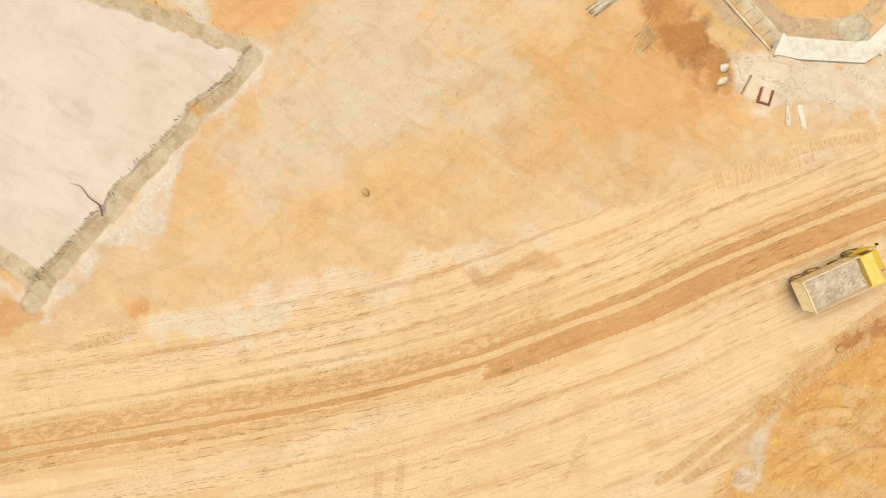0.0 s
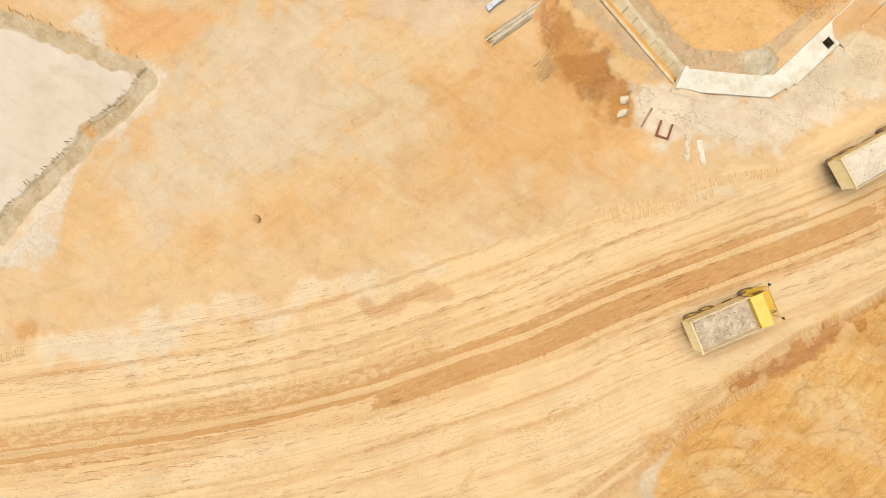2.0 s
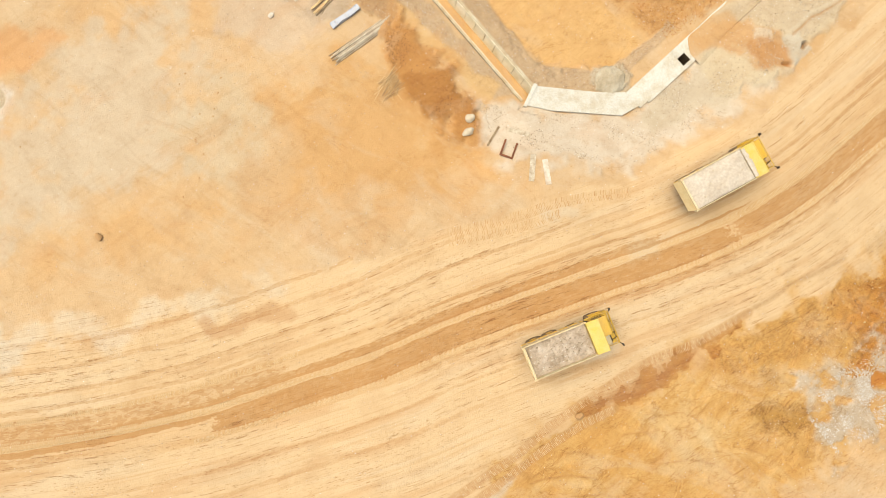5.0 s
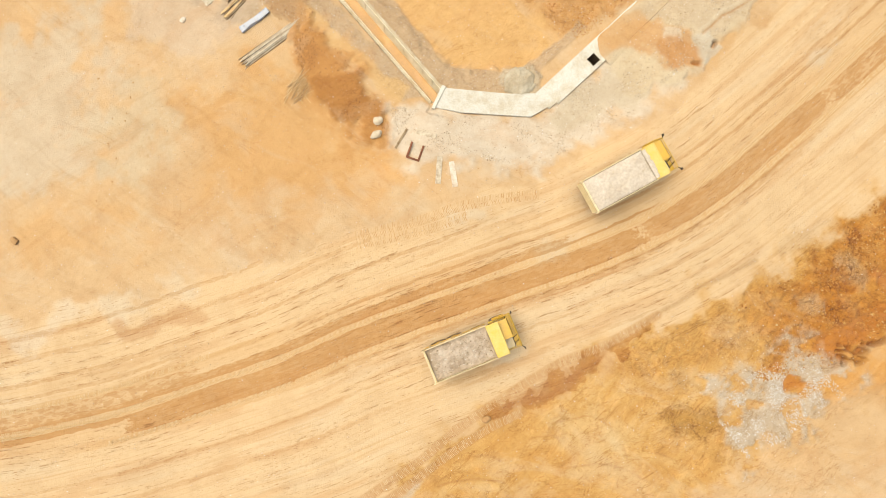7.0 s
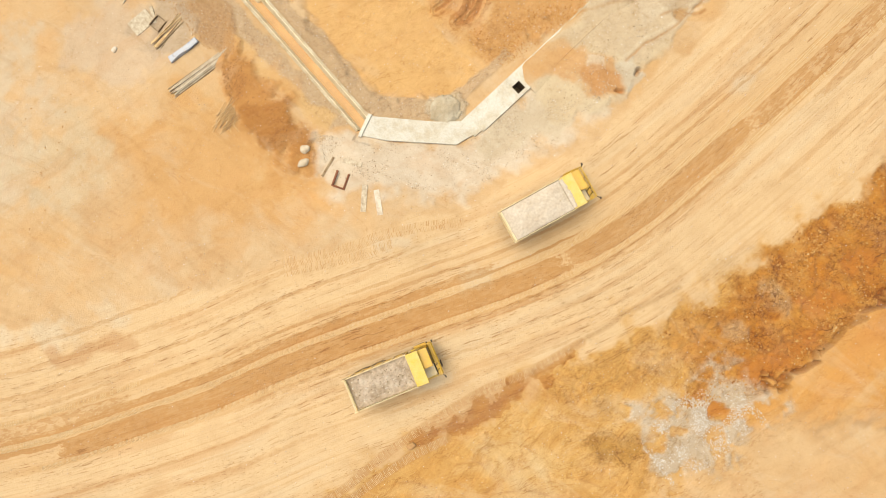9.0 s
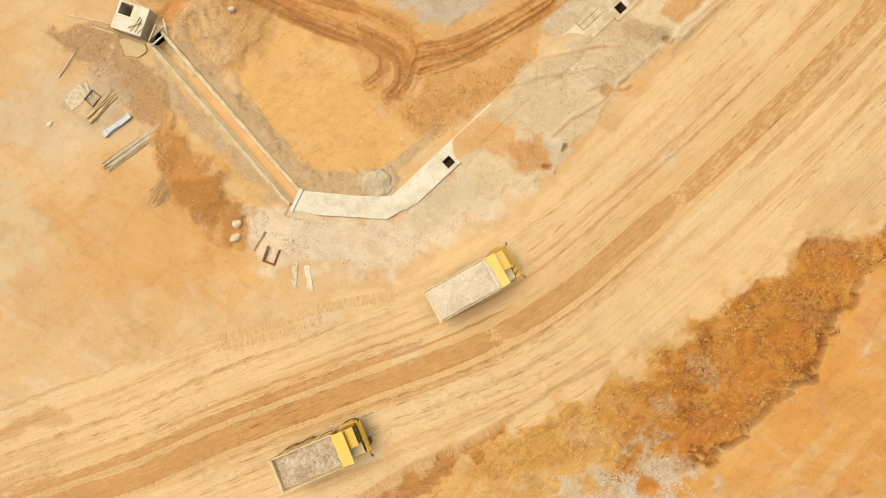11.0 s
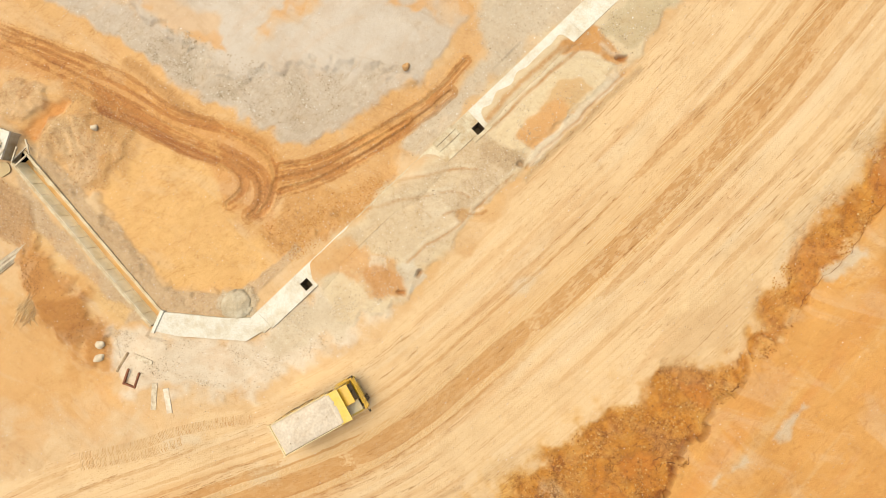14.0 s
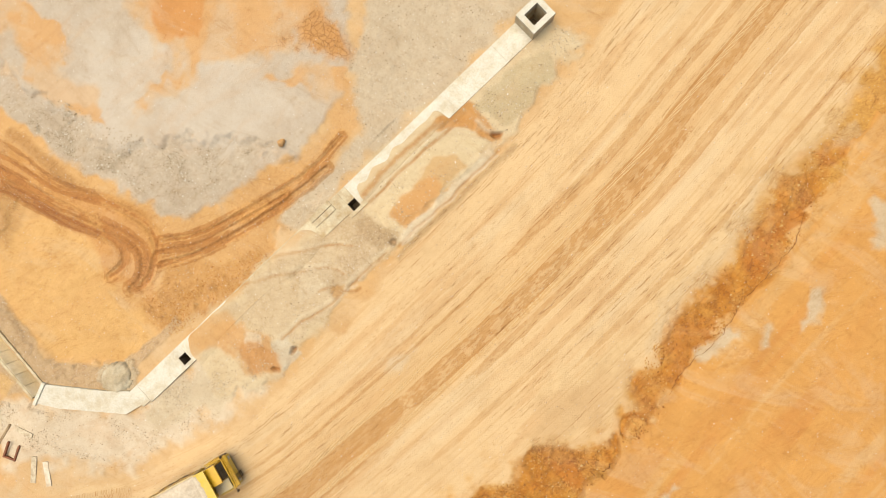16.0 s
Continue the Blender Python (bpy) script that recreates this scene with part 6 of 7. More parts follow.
# ---- starter bars along the concrete pad ----
def pad_bars():
    rnd = random.Random(21)
    n = 0
    for strip, side in ((PAD_STRIPS[1], 1), (PAD_STRIPS[0], -1)):
        pts = curve_points(strip, 0.34)
        for a, b in zip(pts[:-1], pts[1:]):
            if rnd.random() < (0.35 if side > 0 else 0.55):
                continue
            d = (b - a) / np.hypot(*(b - a))
            nrm = np.array((-d[1], d[0])) * (-side)
            root = a + nrm * (0.85 + rnd.uniform(-0.2, 0.1))
            if side < 0:
                root = a - nrm * -0.85
            z = height_at(*root)
            tip = root + nrm * rnd.uniform(0.05, 0.35) + d * rnd.uniform(-0.25, 0.25)
            ob = obj("starter_bar", rod(bmesh.new(), (*root, z - 0.05), (*tip, z + rnd.uniform(0.15, 0.5)), 0.03, 0.022, 6), OLD_WOOD if n % 3 else IRON)
            tagged(ob, "bent dark steel starter bar at the pad's edge", "steel bar", "starter bars along the pad")
            n += 1
    return n


pad_bars()
bm = bmesh.new()
for k, (x, y) in enumerate(((-29.0, 3.6), (-29.3, 4.6), (-30.2, 5.2), (-31.0, 6.3), (-32.0, 6.6))):
    if k:
        rod(bm, (*last, 0.35), (x, y, 0.35 - 0.03 * k), 0.09 - 0.015 * k, 0.075 - 0.015 * k)
    last = (x, y)
tagged(obj("bent_bar", bm, RUST), "long bent rusty bar lying across the pad's edge", "steel bar").location.z = height_at(-29.3, 4.6) - 0.1


# ---- tyre treads pressed into the dust ----
def tread(pts, width, pitch, mat, label, slant=0.35, rise=0.02, gap=0.0):
    """Two rows of slanting lug prints along a way."""
    pitch *= 0.72
    path = curve_points(pts, pitch)
    rnd = random.Random(int(pts[0][0] * 10))
    co, fa = [], []
    for (ax, ay), (bx, by) in zip(path[:-1], path[1:]):
        if rnd.random() < gap:
            continue
        dx, dy = (bx - ax) / pitch, (by - ay) / pitch
        for side in (-1, 1):
            o = len(co)
            for s, wv in ((0.0, 0.02), (0.45, 0.02), (0.45, 0.5), (0.0, 0.5)):
                v = side * wv * width
                u = s * pitch + abs(wv) * width * slant * 0.8 + (pitch * 0.5 if side > 0 else 0) + rnd.uniform(-0.02, 0.02)
                x, y = ax + dx * u - dy * v, ay + dy * u + dx * v
                z = height_at(x, y)
                co += [(x, y, z - 0.03), (x - 0.0, y, z + rise * (1.0 if 0.0 < s else 0.7))]
            for q in range(4):
                r = (q + 1) % 4
                fa.append((o + 2 * q, o + 2 * r, o + 2 * r + 1, o + 2 * q + 1) if side > 0 else (o + 2 * q + 1, o + 2 * r + 1, o + 2 * r, o + 2 * q))
            fa.append((o + 1, o + 3, o + 5, o + 7) if side > 0 else (o + 7, o + 5, o + 3, o + 1))
    me = bpy.data.meshes.new("tyre_tread")
    me.from_pydata(co, [], fa)
    me.materials.append(mat)
    return tagged(new("tyre_tread", me), label, "tyre track", "tyre tracks", "stuff")


def beside(off, s0, s1, curve=lambda s: 0.0):
    """A way beside the road's main track, between two distances along it."""
    out = []
    for k in range(int(s0 / 2), min(int(s1 / 2), len(AXIS) - 1), 3):
        d = AXIS[k + 1] - AXIS[k]
        d = d / np.hypot(*d)
        v = off + curve(2 * k)
        out.append((AXIS[k][0] - d[1] * v, AXIS[k][1] + d[0] * v))
    return out


tread(beside(0.0, 20, 222), 0.42, 0.17, TREAD, "light zigzag tyre track down the haul road")
tread(beside(-2.45, 80, 178), 0.42, 0.17, TREAD, "light zigzag tyre track beside the main one", gap=0.1)
tread(beside(2.35, 20, 98), 0.42, 0.24, TREAD, "faint tyre track along the haul road", gap=0.25)
tread(beside(0.55, 60, 86, lambda s: -0.02 * (s - 60)), 0.36, 0.24, TREAD, "faint doubled tyre track on damp soil", gap=0.2)
tread([(26.7, 7.1), (32.9, 8.8), (36.0, 10.0), (40.6, 11.0), (43.2, 11.3)], 0.9, 0.2, TREAD_DARK, "broad tyre track curving at the road's edge", 0.15)
tread([(26.7, 6.3), (32.9, 7.8), (37.0, 9.3)], 0.8, 0.2, TREAD_DARK, "broad tyre track curving at the road's edge", 0.15, gap=0.2)
tread([(-3.9, -19.5), (-4.1, -23.0)], 0.8, 0.2, TREAD_DARK, "short broad tyre track across the road", 0.1)
tread([(-1.8, -19.0), (-2.3, -23.0)], 0.8, 0.2, TREAD_DARK, "short broad tyre track across the road", 0.1)
tread(EDGE_TRACKS[0], 0.72, 0.2, TREAD_DARK, "broad tyre track along the foot of the bank", 0.12, gap=0.12)
tread(EDGE_TRACKS[1], 0.72, 0.2, TREAD_DARK, "broad tyre track along the foot of the bank", 0.12, gap=0.12)
tread([(13.2, -21.2), (15.3, -16.6)], 0.6, 0.2, TREAD_DARK, "short tyre track turning on the road", 0.15)
tread([(-32, -8.6), (-26, -6.8)], 0.8, 0.2, TREAD_DARK, "short broad tyre track on the road's edge", 0.15)


# ---- loose stones and clods, past counting ----
def scatter(name, outline, count, r0, r1, mat, label, seed, flat=0.6, keep=None):
    rg = np.random.default_rng(seed)
    xs, ys = [p[0] for p in outline], [p[1] for p in outline]
    bm = bmesh.new()
    bmesh.ops.create_icosphere(bm, subdivisions=1, radius=1.0)
    unit = np.array([v.co[:] for v in bm.verts])
    tri = np.array([[v.index for v in f.verts] for f in bm.faces])
    bm.free()
    co, fa, n = [], [], 0
    while n < count:
        px, py = rg.uniform(min(xs), max(xs), 4000), rg.uniform(min(ys), max(ys), 4000)
        ok = inside(outline, px, py)
        for x, y in zip(px[ok], py[ok]):
            if cut[min(rows - 1, max(0, int(round((y - GY[0]) / STEP)))), min(cols - 1, max(0, int(round((x - GX[0]) / STEP))))] or (keep and keep(x, y) < rg.random()):
                continue
            r = r0 * (r1 / r0) ** (rg.random() ** 2.2)
            j = 1 + rg.uniform(-0.5, 0.4, (len(unit), 1))
            a = rg.uniform(0, 6.28)
            p = unit * j * (r, r * rg.uniform(0.6, 1.0), r * flat)
            p = np.stack([p[:, 0] * math.cos(a) - p[:, 1] * math.sin(a), p[:, 0] * math.sin(a) + p[:, 1] * math.cos(a), p[:, 2]], 1) + (x, y, height_at(x, y) + r * flat * 0.3)
            co.append(p)
            fa.append(tri + n * len(unit))
            n += 1
            if n >= count:
                break
    me = bpy.data.meshes.new(name)
    me.from_pydata(np.vstack(co).tolist(), [], np.vstack(fa).tolist())
    me.materials.append(mat)
    return tagged(new(name, me), label, "stones", "", "stuff")


clump = lambda x, y: 0.06 + 0.94 * max(0, noise.noise((x * 0.35, y * 0.35, 5)) * 1.6 + noise.noise((x * 1.1, y * 1.1, 8)) * 0.9)
scatter("earth_clods", CORE, 9000, 0.022, 0.13, CLODS, "loose clods of orange earth on the broken bank", 1, 0.6, clump)
scatter("crushed_stones", GREEN_GRAVEL, 4200, 0.022, 0.085, PEBBLES, "pale loose stones on grey gravel", 2)
scatter("crushed_stones", SHOULDER, 3000, 0.022, 0.085, PEBBLES, "pale loose stones along the culvert", 3, keep=clump)
scatter("crushed_stones", [(58.5, -7.3), (61.9, -4.1), (65.3, -2.0), (68.5, -3.6), (69.8, -5.4), (65.9, -9.0), (62.0, -11.6)], 4600, 0.022, 0.085, WHITE_STONES, "heap of pale crushed stone by the bank", 4, keep=lambda x, y: 0.1 + 1.6 * noise.noise((x * 0.6, y * 0.6, 2)))
scatter("crushed_stones", [(28, 49), (30.0, 46.3), (34.9, 42.6), (42.0, 39.5), (46.3, 37.6), (51.5, 40), (54, 43), (46, 43), (40, 45), (33, 48.5)], 4200, 0.022, 0.09, PEBBLES, "grey stones at the rim of the yard", 5, keep=clump)
scatter("spoil_lumps", MOUND, 900, 0.02, 0.08, DARK_LUMPS, "dark lumps on a heap of wet earth", 6, keep=clump)
scatter("spoil_lumps", [(9, 35.6), (15.7, 36.5), (17.1, 34.5), (21.2, 30.0), (22.4, 27.1), (20.8, 25.8), (18.1, 27.4), (15.0, 31.0), (11.5, 33.0)], 2400, 0.022, 0.09, SPOIL, "brown stony lumps near the channel head", 7)
scatter("spoil_lumps", [(43.1, 29.0), (47.9, 32.2), (54.2, 33.9), (55.7, 32.9), (51.6, 28.7), (48.0, 26.6), (46.4, 25.5)], 2600, 0.02, 0.08, CLODS, "loose orange crumbs on the basin floor", 8, keep=clump)
scatter("spoil_lumps", [(23.8, 42.5), (25.5, 43.5), (28.2, 42.0), (31.5, 37.8), (29.4, 34.1), (27.2, 32.0), (25.0, 32.5), (24.4, 36.7)], 2400, 0.022, 0.09, SPOIL, "brown crumbs on a heap in the basin", 9)
scatter("crushed_stones", [(29.0, 19.3), (33.4, 18.6), (42.5, 18.0), (48.1, 22.5), (53.2, 25.4), (56.2, 23.6), (50.7, 18.4), (43.1, 13.9), (31.2, 14.7)], 3600, 0.02, 0.07, PEBBLES, "crushed stone spread round the culvert mouth", 10, keep=clump)


# ---- the long crack behind the bank ----
def crack(pts, label, thin=0.012, wide=0.035, lift=0.03, seed=1, step=0.3):
    """A crooked flat ribbon for a crack, its shade put into the colour; it widens and narrows along its way."""
    path = curve_points(pts, step)
    left, right = [], []
    bm = bmesh.new()
    for k in range(len(path)):
        d = path[min(k + 1, len(path) - 1)] - path[max(k - 1, 0)]
        n = np.array((-d[1], d[0])) / (np.hypot(*d) + 1e-9)
        mid = path[k] + n * (0.25 * noise.noise((k * 0.4, 3, seed)) + 0.1 * noise.noise((k * 1.1, 7, seed)))
        w = thin + wide * (0.5 + 0.5 * noise.noise((k * 0.3, 1, 9 * seed)))
        w *= min(1.0, 0.15 + 0.3 * min(k, len(path) - 1 - k))
        ends = [mid + n * w * q for q in (1, -1)]
        z = max(height_at(*p) for p in ends) + lift
        for side, p in ((left, ends[0]), (right, ends[1])):
            side.append(bm.verts.new((p[0], p[1], z)))
    for k in range(len(path) - 1):
        bm.faces.new((left[k], left[k + 1], right[k + 1], right[k]))
    bmesh.ops.recalc_face_normals(bm, faces=bm.faces)
    return tagged(obj("ground_crack", bm, CRACK), label, "crack", "", "structure")


crack([(90.9, 21.9), (92.0, 23.8), (93.1, 25.2), (94.3, 26.3), (95.4, 27.7), (96.0, 28.7), (97.1, 30.4), (98.8, 32.4), (99.9, 33.6), (101.0, 35.3), (101.5, 36.6), (101.9, 38.2)], "long thin crack in the orange earth behind the bank", 0.006, 0.026, lift=0.05)
for k, way in enumerate(([(74.2, 2.6), (75.3, 2.7), (76.0, 3.6), (77.0, 3.7)], [(79.2, 8.4), (80.3, 8.9), (81.4, 9.0), (82.0, 9.8)], [(79.4, 8.0), (79.0, 9.0), (80.0, 9.7)], [(84.2, 15.0), (85.6, 15.4), (86.6, 16.4)])):
    crack(way, "short jagged crack along the rim of the bank", 0.0, 0.07, 0.03, k + 2, 0.16)


# ---- dump trucks ----
def wheel(parent, x, y, r, w):
    """A tyre with its rim and hub."""
    bm = bmesh.new()
    turn = pose(x, y, r, 90, 0, 0)
    prof = [(r * 0.55, -w / 2), (r * 0.93, -w / 2), (r, -w * 0.36), (r, w * 0.36), (r * 0.93, w / 2), (r * 0.55, w / 2)]
    n = 24
    rings = [[bm.verts.new(turn @ Vector((a * math.cos(2 * math.pi * k / n), a * math.sin(2 * math.pi * k / n), z))) for k in range(n)] for a, z in prof]
    for i in range(len(prof)):
        a, b = rings[i], rings[(i + 1) % len(prof)]
        for k in range(n):
            bm.faces.new((a[k], a[(k + 1) % n], b[(k + 1) % n], b[k]))
    bmesh.ops.recalc_face_normals(bm, faces=bm.faces)
    tyre = part("wheel", bm, RUBBER, parent, "dusty black tyre")
    bm = bmesh.new()
    bmesh.ops.create_cone(bm, cap_ends=True, segments=20, radius1=r * 0.55, radius2=r * 0.55, depth=w * 0.7, matrix=turn)
    bmesh.ops.create_cone(bm, cap_ends=True, segments=12, radius1=r * 0.2, radius2=r * 0.16, depth=w * 0.95, matrix=turn)
    part("rim", bm, YELLOW_DEEP, tyre, "yellow steel rim")


def slab_between(pts, thick):
    """A plate of that thickness under a four-cornered outline in space."""
    bm = bmesh.new()
    f = bm.faces.new([bm.verts.new(p) for p in pts])
    bm.normal_update()
    n = f.normal.copy()
    out = bmesh.ops.extrude_face_region(bm, geom=[f])
    bmesh.ops.translate(bm, vec=-n * thick, verts=[g for g in out["geom"] if isinstance(g, bmesh.types.BMVert)])
    bmesh.ops.recalc_face_normals(bm, faces=bm.faces)
    return bm


def dump_truck(at, turn, load_mat, load_label, label, seed, heap):
    """A three-axle quarry truck heading along +x, its middle over the given place."""
    t = thing("dump_truck", (*at, height_at(*at) + 0.0), turn, label, "dump truck", "dump trucks on the haul road")
    W, RAIL = 1.42, 3.2
    # running gear
    part("chassis", boxed(-3.4, 3.65, -0.5, 0.5, 0.75, 1.15, 0.03), IRON, t, "dark steel chassis frame")
    for x in (-2.55, -1.05):
        part("axle", rod(bmesh.new(), (x, -1.2, 0.72), (x, 1.2, 0.72), 0.14), IRON, t)
        for y in (-1.2, -0.82, 0.82, 1.2):
            wheel(t, x, y, 0.72, 0.36)
    part("axle", rod(bmesh.new(), (2.95, -1.2, 0.72), (2.95, 1.2, 0.72), 0.12), IRON, t)
    for y in (-1.28, 1.28):
        wheel(t, 2.95, y, 0.72, 0.4)
    part("fuel_tank", rod(bmesh.new(), (0.4, -1.1, 0.95), (1.7, -1.1, 0.95), 0.36, sides=16), DUSTY, t)
    part("air_tank", rod(bmesh.new(), (0.5, 1.1, 0.95), (1.3, 1.1, 0.95), 0.28, sides=16), IRON, t)
    # tipping body: floor, two ribbed sides, front, tailgate
    x0, x1 = -3.75, 1.84
    part("body_floor", boxed(x0, x1, -W + 0.12, W - 0.12, 1.45, 1.6, 0.02), DUSTY, t)
    for s in (-1, 1):
        side = part("body_side", slab_between([(x0, s * (W - 0.14), 1.5), (x1, s * (W - 0.14), 1.5), (x1, s * W, RAIL - 0.06), (x0, s * W, RAIL - 0.06)][::s], 0.06), DUSTY, t, "dusty yellow body side")
        part("top_rail", boxed(x0, x1, s * W - 0.022, s * W + 0.022, RAIL - 0.1, RAIL, 0.01), DUSTY, side, "worn steel top rail")
        for k in range(6):
            x = x0 + 0.45 + k * 0.95
            part("side_rib", slab_between([(x, s * (W - 0.09), 1.5), (x + 0.14, s * (W - 0.09), 1.5), (x + 0.14, s * (W - 0.01), RAIL - 0.14), (x, s * (W - 0.01), RAIL - 0.14)][::s], 0.1), DUSTY, side)
        part("lower_rail", boxed(x0, x1, s * (W - 0.1) - 0.09, s * (W - 0.1) + 0.09, 1.42, 1.58, 0.02), YELLOW_DEEP, side)
    part("body_front", boxed(x1 - 0.08, x1, -W, W, 1.5, RAIL, 0.01), YELLOW, t)
    gate = part("tailgate", slab_between([(x0 - 0.02, -W, RAIL - 0.1), (x0 - 0.02, W, RAIL - 0.1), (x0 - 0.08, W - 0.06, 1.5), (x0 - 0.08, -W + 0.06, 1.5)], 0.09), TAIL, t, "sloping dusty tailgate")
    part("gate_rail", boxed(x0 - 0.1, x0 + 0.02, -W - 0.04, W + 0.04, RAIL - 0.12, RAIL - 0.02, 0.02), DUSTY, gate)
    for k in range(4):
        y = -1.0 + k * 0.67
        part("gate_rib", slab_between([(x0 - 0.04, y - 0.06, RAIL - 0.15), (x0 - 0.04, y + 0.06, RAIL - 0.15), (x0 - 0.105, y + 0.06, 1.55), (x0 - 0.105, y - 0.06, 1.55)], 0.05), TAIL, gate)
    for s in (-1, 1):
        part("gate_hinge", boxed(x0 - 0.2, x0 + 0.1, s * (W + 0.02) - 0.06, s * (W + 0.02) + 0.06, RAIL - 0.35, RAIL + 0.04, 0.02), DUSTY, gate)
    # canopy over the cab
    canopy = part("canopy", slab_between([(x1 - 0.06, -W, RAIL + 0.02), (x1 + 1.0, -W, RAIL + 0.16), (x1 + 1.0, W, RAIL + 0.16), (x1 - 0.06, W, RAIL + 0.02)], 0.07), YELLOW, t, "bright yellow steel canopy")
    part("canopy_lip", boxed(x1 + 0.94, x1 + 1.02, -W, W, RAIL + 0.1, RAIL + 0.2, 0.015), YELLOW, canopy)
    for y in (-0.95, 0.0, 0.95):
        part("canopy_rib", boxed(x1, x1 + 0.96, y - 0.05, y + 0.05, RAIL - 0.14, RAIL + 0.01), YELLOW_DEEP, canopy)
    # load
    full = heap > 0.5
    level = RAIL - 0.12 if full else RAIL - 0.5
    heap = 0.3 if full else heap
    bm = bmesh.new()
    nx, ny = 64, 34
    grid = []
    for i in range(nx + 1):
        row = []
        for j in range(ny + 1):
            u, v = i / nx, j / ny
            x, y = x0 + 0.05 + (x1 - x0 - 0.14) * u, (-W + 0.05) + (2 * W - 0.1) * v
            rim = min(1, 5 * min(u, 1 - u), 4 * min(v, 1 - v))
            z = level + heap * rim ** 0.6 * (0.8 + 0.35 * noise.noise((x * 0.55 + seed, y * 0.7, 1)))
            z += (0.05 if full else 0.1) * noise.noise((x * 3, y * 3, seed)) + (0.02 if full else 0.05) * noise.noise((x * 9, y * 9, seed))
            row.append(bm.verts.new((x, y, z)))
        grid.append(row)
    for a, b in zip(grid[:-1], grid[1:]):
        for j in range(ny):
            bm.faces.new((a[j], b[j], b[j + 1], a[j + 1])).smooth = True
    load = part("load", bm, load_mat, t, load_label)
    rn = random.Random(seed)
    bm = bmesh.new()
    for k in range(6 if full else 420):
        x, y = rn.uniform(x0 + 0.25, x1 - 0.25), rn.uniform(-W + 0.25, W - 0.25)
        i, j = int((x - x0 - 0.06) / (x1 - x0 - 0.16) * nx), int((y + W - 0.1) / (2 * W - 0.2) * ny)
        z = level + heap * (min(1, 5 * min(i / nx, 1 - i / nx), 4 * min(j / ny, 1 - j / ny)) ** 0.6) * (0.8 + 0.35 * noise.noise((x * 0.55 + seed, y * 0.7, 1)))
        r = rn.uniform(0.025, 0.06) * (1.0 if k % 15 else 1.7)
        bmesh.ops.create_icosphere(bm, subdivisions=1, radius=r, matrix=Matrix.Translation((x, y, z + r * 0.3)) @ pose(0, 0, 0, rn.uniform(0, 360), rn.uniform(0, 360), 0) @ Matrix.Diagonal((1.2, 0.9, 0.7, 1)))
    if full:
        bm = bmesh.new()
        strip = []
        for j in range(25):
            y = -W + 0.12 + (2 * W - 0.24) * j / 24
            reach = 0.1 + 0.32 * max(0, 0.6 + noise.noise((y * 1.4, seed, 2)) + 0.5 * noise.noise((y * 4, seed, 5))) * (1 - abs(y) / W * 0.5)
            strip.append([bm.verts.new((x1 - 0.16 + q * (reach + 0.16), y, RAIL + (0.05, 0.16, 0.13, 0.05)[k])) for k, q in enumerate((0, 0.4, 0.75, 1.0))])
        for a, b in zip(strip[:-1], strip[1:]):
            for k in range(3):
                bm.faces.new((a[k], a[k + 1], b[k + 1], b[k])).smooth = True
        bmesh.ops.recalc_face_normals(bm, faces=bm.faces)
        part("spilled_stone", bm, load_mat, load, "crushed stone spilled over the canopy's edge")
        bm = bmesh.new()
        for k in range(6):
            bmesh.ops.create_icosphere(bm, subdivisions=1, radius=rn.uniform(0.04, 0.08), matrix=Matrix.Translation((rn.uniform(x0 + 0.5, x1 - 0.5), rn.uniform(-1, 1), level + heap * 0.95)))
    tagged(part("stones", bm, ROCK if full else PEBBLES, load, "larger stones lying on the load"), kind="stuff")
    # half cab on the left side
    c0, c1 = 2.2, 3.58
    cab = part("cab", boxed(c0, c1, -0.28, 1.32, 1.3, 2.85, 0.07), YELLOW_DEEP, t, "deep yellow half-width cab")
    part("cab_roof", boxed(c0 - 0.03, c1 + 0.04, -0.31, 1.35, 2.85, 2.95, 0.035), YELLOW_DEEP, cab)
    part("windscreen", slab_between([(c1 + 0.16, -0.2, 1.95), (c1 + 0.16, 1.22, 1.95), (c1 + 0.02, 1.22, 2.78), (c1 + 0.02, -0.2, 2.78)], 0.03), GLASS, cab, "dark dusty windscreen")
    for y in (-0.31, 1.325):
        part("side_window", boxed(c0 + 0.3, c1 - 0.2, y, y + 0.025, 2.0, 2.65, 0.008), GLASS, cab)
    part("cab_door", boxed(c0 + 0.25, c1 - 0.15, 1.33, 1.355, 1.35, 1.95, 0.01), YELLOW, cab)
    # engine deck, front guard and steps
    part("engine_deck", boxed(2.1, 3.58, -1.3, -0.34, 1.3, 1.85, 0.06), DUSTY, t, "dust-covered engine deck beside the cab")
    deck = part("front_platform", boxed(3.65, 4.08, -1.42, 1.5, 1.5, 1.56, 0.015), YELLOW_DEEP, t, "narrow yellow platform before the windscreen")
    part("side_platform", boxed(2.5, 3.62, 1.36, 1.62, 1.56, 1.62, 0.015), YELLOW_DEEP, deck)
    part("deck_rail", rod(bmesh.new(), (2.5, 1.6, 2.3), (4.05, 1.48, 2.3), 0.035), YELLOW_DEEP, deck)
    part("deck_rail", rod(bmesh.new(), (2.5, 1.6, 1.95), (4.05, 1.48, 1.95), 0.028), YELLOW_DEEP, deck)
    for x in (2.52, 3.05, 3.6):
        part("rail_post", rod(bmesh.new(), (x, 1.59, 1.6), (x, 1.59, 2.3), 0.028, sides=6), YELLOW_DEEP, deck)
    for y in (-1.1, -0.62):
        part("brace", rod(bmesh.new(), (3.65, y, 1.6), (4.03, y + 0.3, 2.3), 0.028, sides=6), IRON, deck)
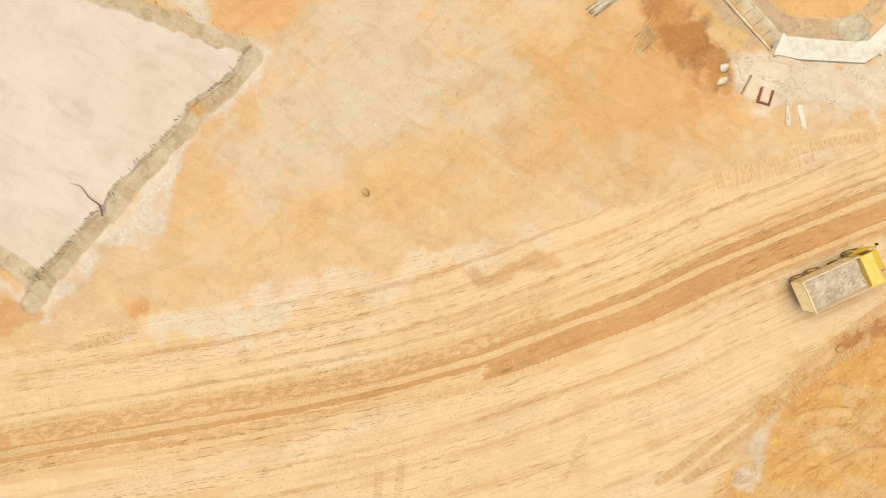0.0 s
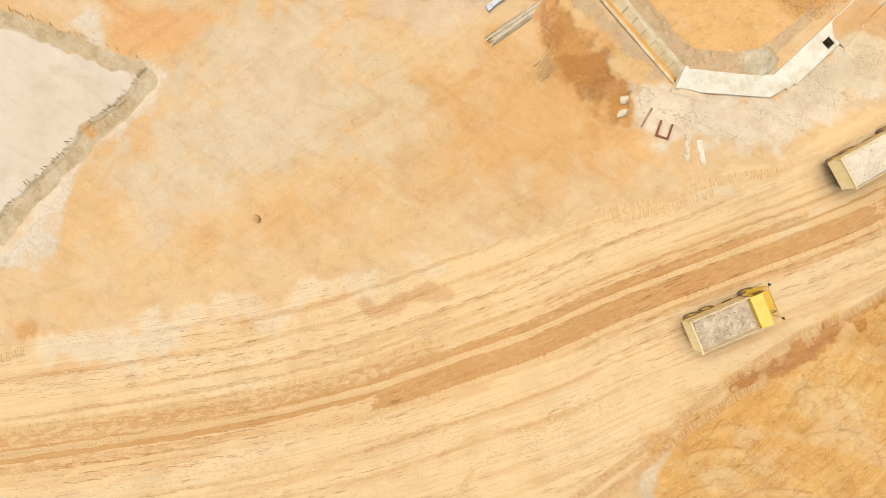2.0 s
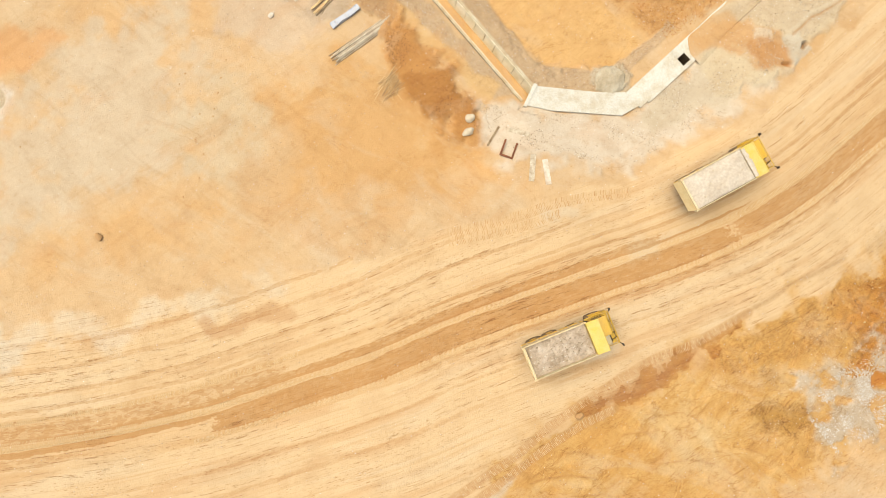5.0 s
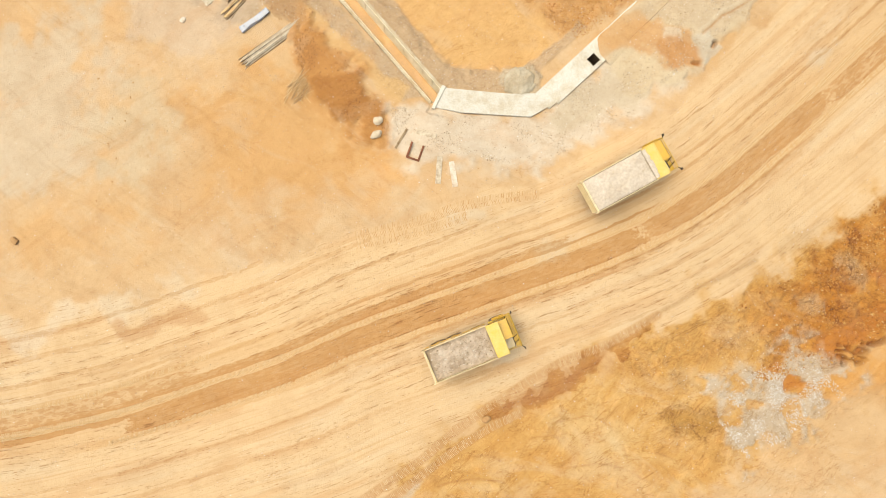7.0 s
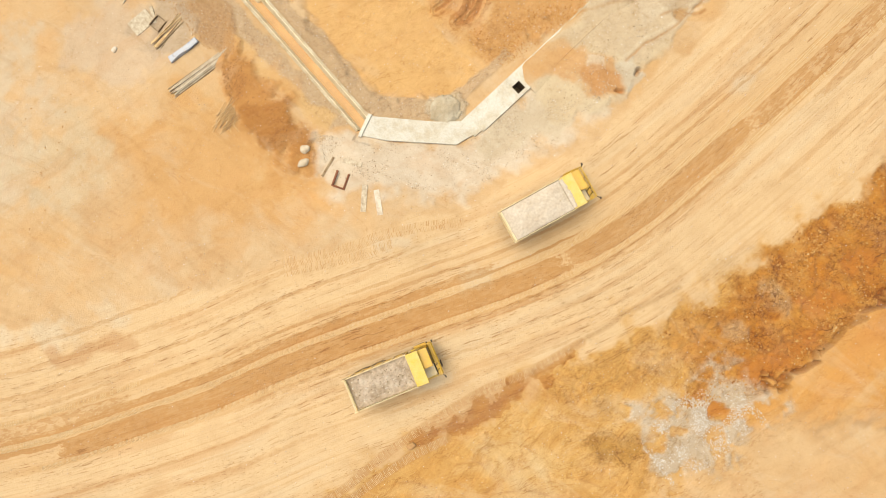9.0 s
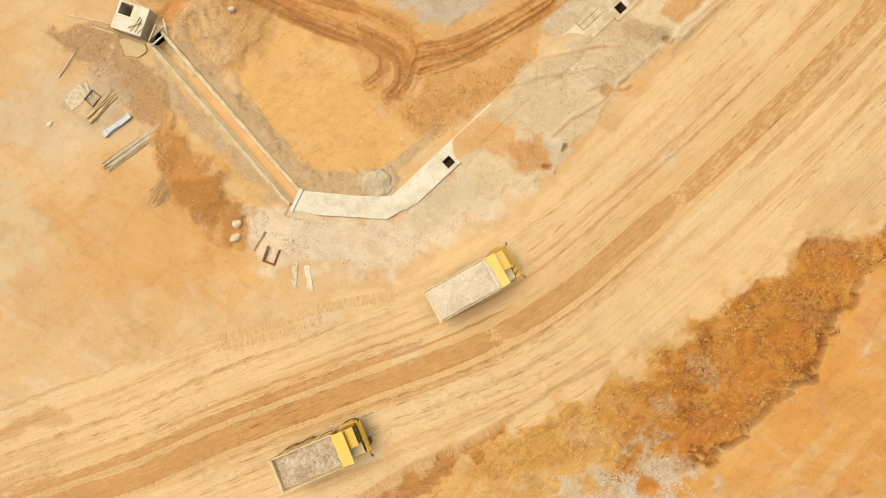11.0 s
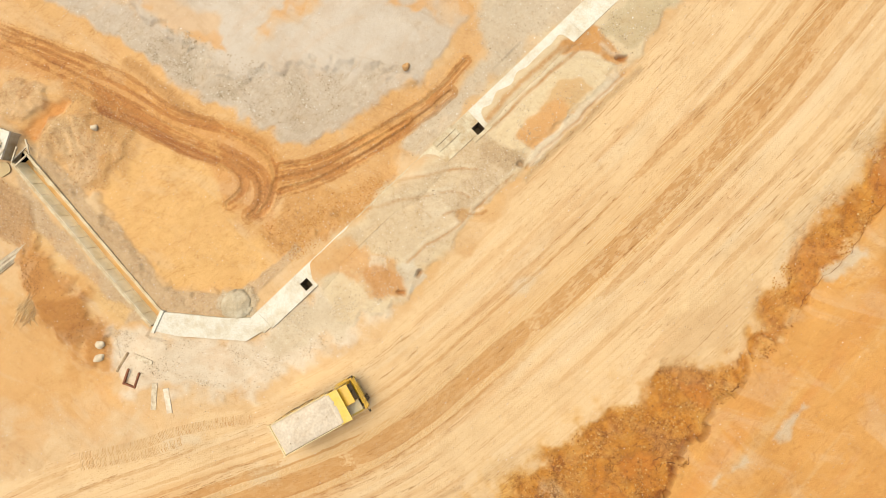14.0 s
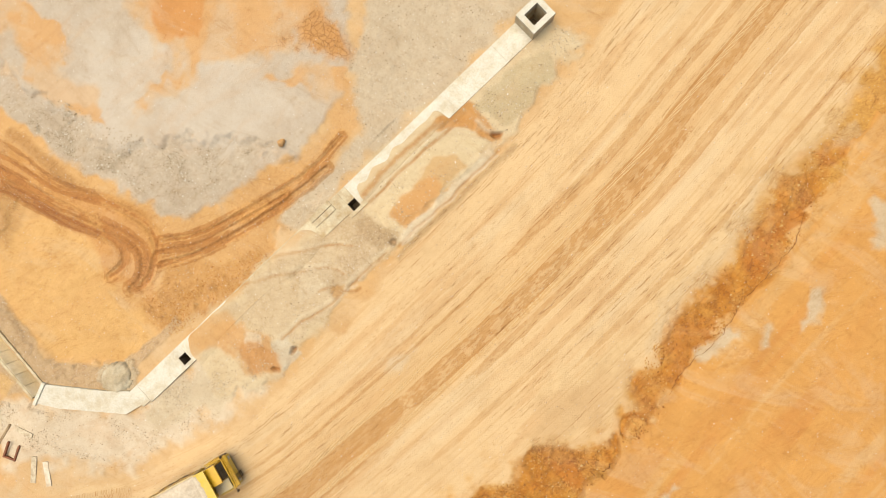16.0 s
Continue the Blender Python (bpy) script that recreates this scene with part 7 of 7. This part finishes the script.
    part("radiator_grille", boxed(3.59, 3.64, -1.15, -0.4, 1.35, 1.9, 0.01), IRON, t)
    bumper = part("bumper", boxed(3.65, 3.95, -1.38, 1.38, 0.7, 1.25, 0.06), YELLOW, t, "heavy yellow front bumper")
    for y in (-1.05, 1.05):
        part("headlight", boxed(3.95, 3.99, y - 0.16, y + 0.16, 0.9, 1.1, 0.02), LIGHT_LENS, bumper, "dusty rectangular headlight")
    part("front_mudguard", boxed(2.1, 3.5, 1.12, 1.42, 1.5, 1.56, 0.02), YELLOW, t)
    part("front_mudguard", boxed(2.1, 3.5, -1.42, -1.32, 1.5, 1.56, 0.02), YELLOW, t)
    rail = part("guard_rail", rod(bmesh.new(), (4.05, -1.36, 2.35), (4.05, 1.46, 2.35), 0.045), YELLOW_DEEP, t, "yellow tube guard rail")
    part("middle_rail", rod(bmesh.new(), (4.06, -1.36, 1.98), (4.06, 1.46, 1.98), 0.03), YELLOW_DEEP, rail)
    for y in (-1.34, -0.85, -0.38, 0.5, 1.44):
        part("rail_post", rod(bmesh.new(), (4.03, y, 1.5), (4.03, y, 2.35), 0.032), YELLOW_DEEP, rail)
    part("side_rail", rod(bmesh.new(), (2.4, -1.34, 2.35), (4.03, -1.34, 2.35), 0.03), YELLOW_DEEP, rail)
    ladder = part("ladder", boxed(4.09, 4.14, -0.95, -0.9, 0.5, 1.6), IRON, t, "steel boarding ladder")
    part("ladder_side", boxed(4.09, 4.14, -0.5, -0.45, 0.5, 1.6), IRON, ladder)
    for k in range(4):
        part("rung", boxed(4.09, 4.14, -0.9, -0.5, 0.6 + 0.28 * k, 0.64 + 0.28 * k), IRON, ladder)
    for y, s in ((-1.34, -1), (1.34, 1)):
        arm = part("mirror_arm", rod(bmesh.new(), (4.03, y, 2.3), (4.2, y + s * 0.25, 2.5), 0.03), IRON, t)
        part("mirror", boxed(4.16, 4.26, y + s * 0.27 - 0.1, y + s * 0.27 + 0.1, 2.3, 2.62, 0.03), IRON, arm, "dark rear-view mirror")
    part("exhaust_stack", rod(bmesh.new(), (2.15, 1.2, 1.2), (2.15, 1.2, 2.6), 0.09, sides=12), IRON, t)
    for y in (-1.1, 1.1):
        part("tail_lamp", boxed(-3.5, -3.42, y - 0.12, y + 0.12, 1.0, 1.14, 0.02), RUST, t)
    return t


dump_truck(TRUCK_1[:2], TRUCK_1[2], LOAD_PALE, "smooth heap of pale crushed stone", "dusty yellow dump truck heaped with pale crushed stone", 3, 0.62)
dump_truck(TRUCK_2[:2], TRUCK_2[2], LOAD_ROUGH, "uneven load of brown rubble", "yellow dump truck half filled with brown rubble", 8, 0.25)
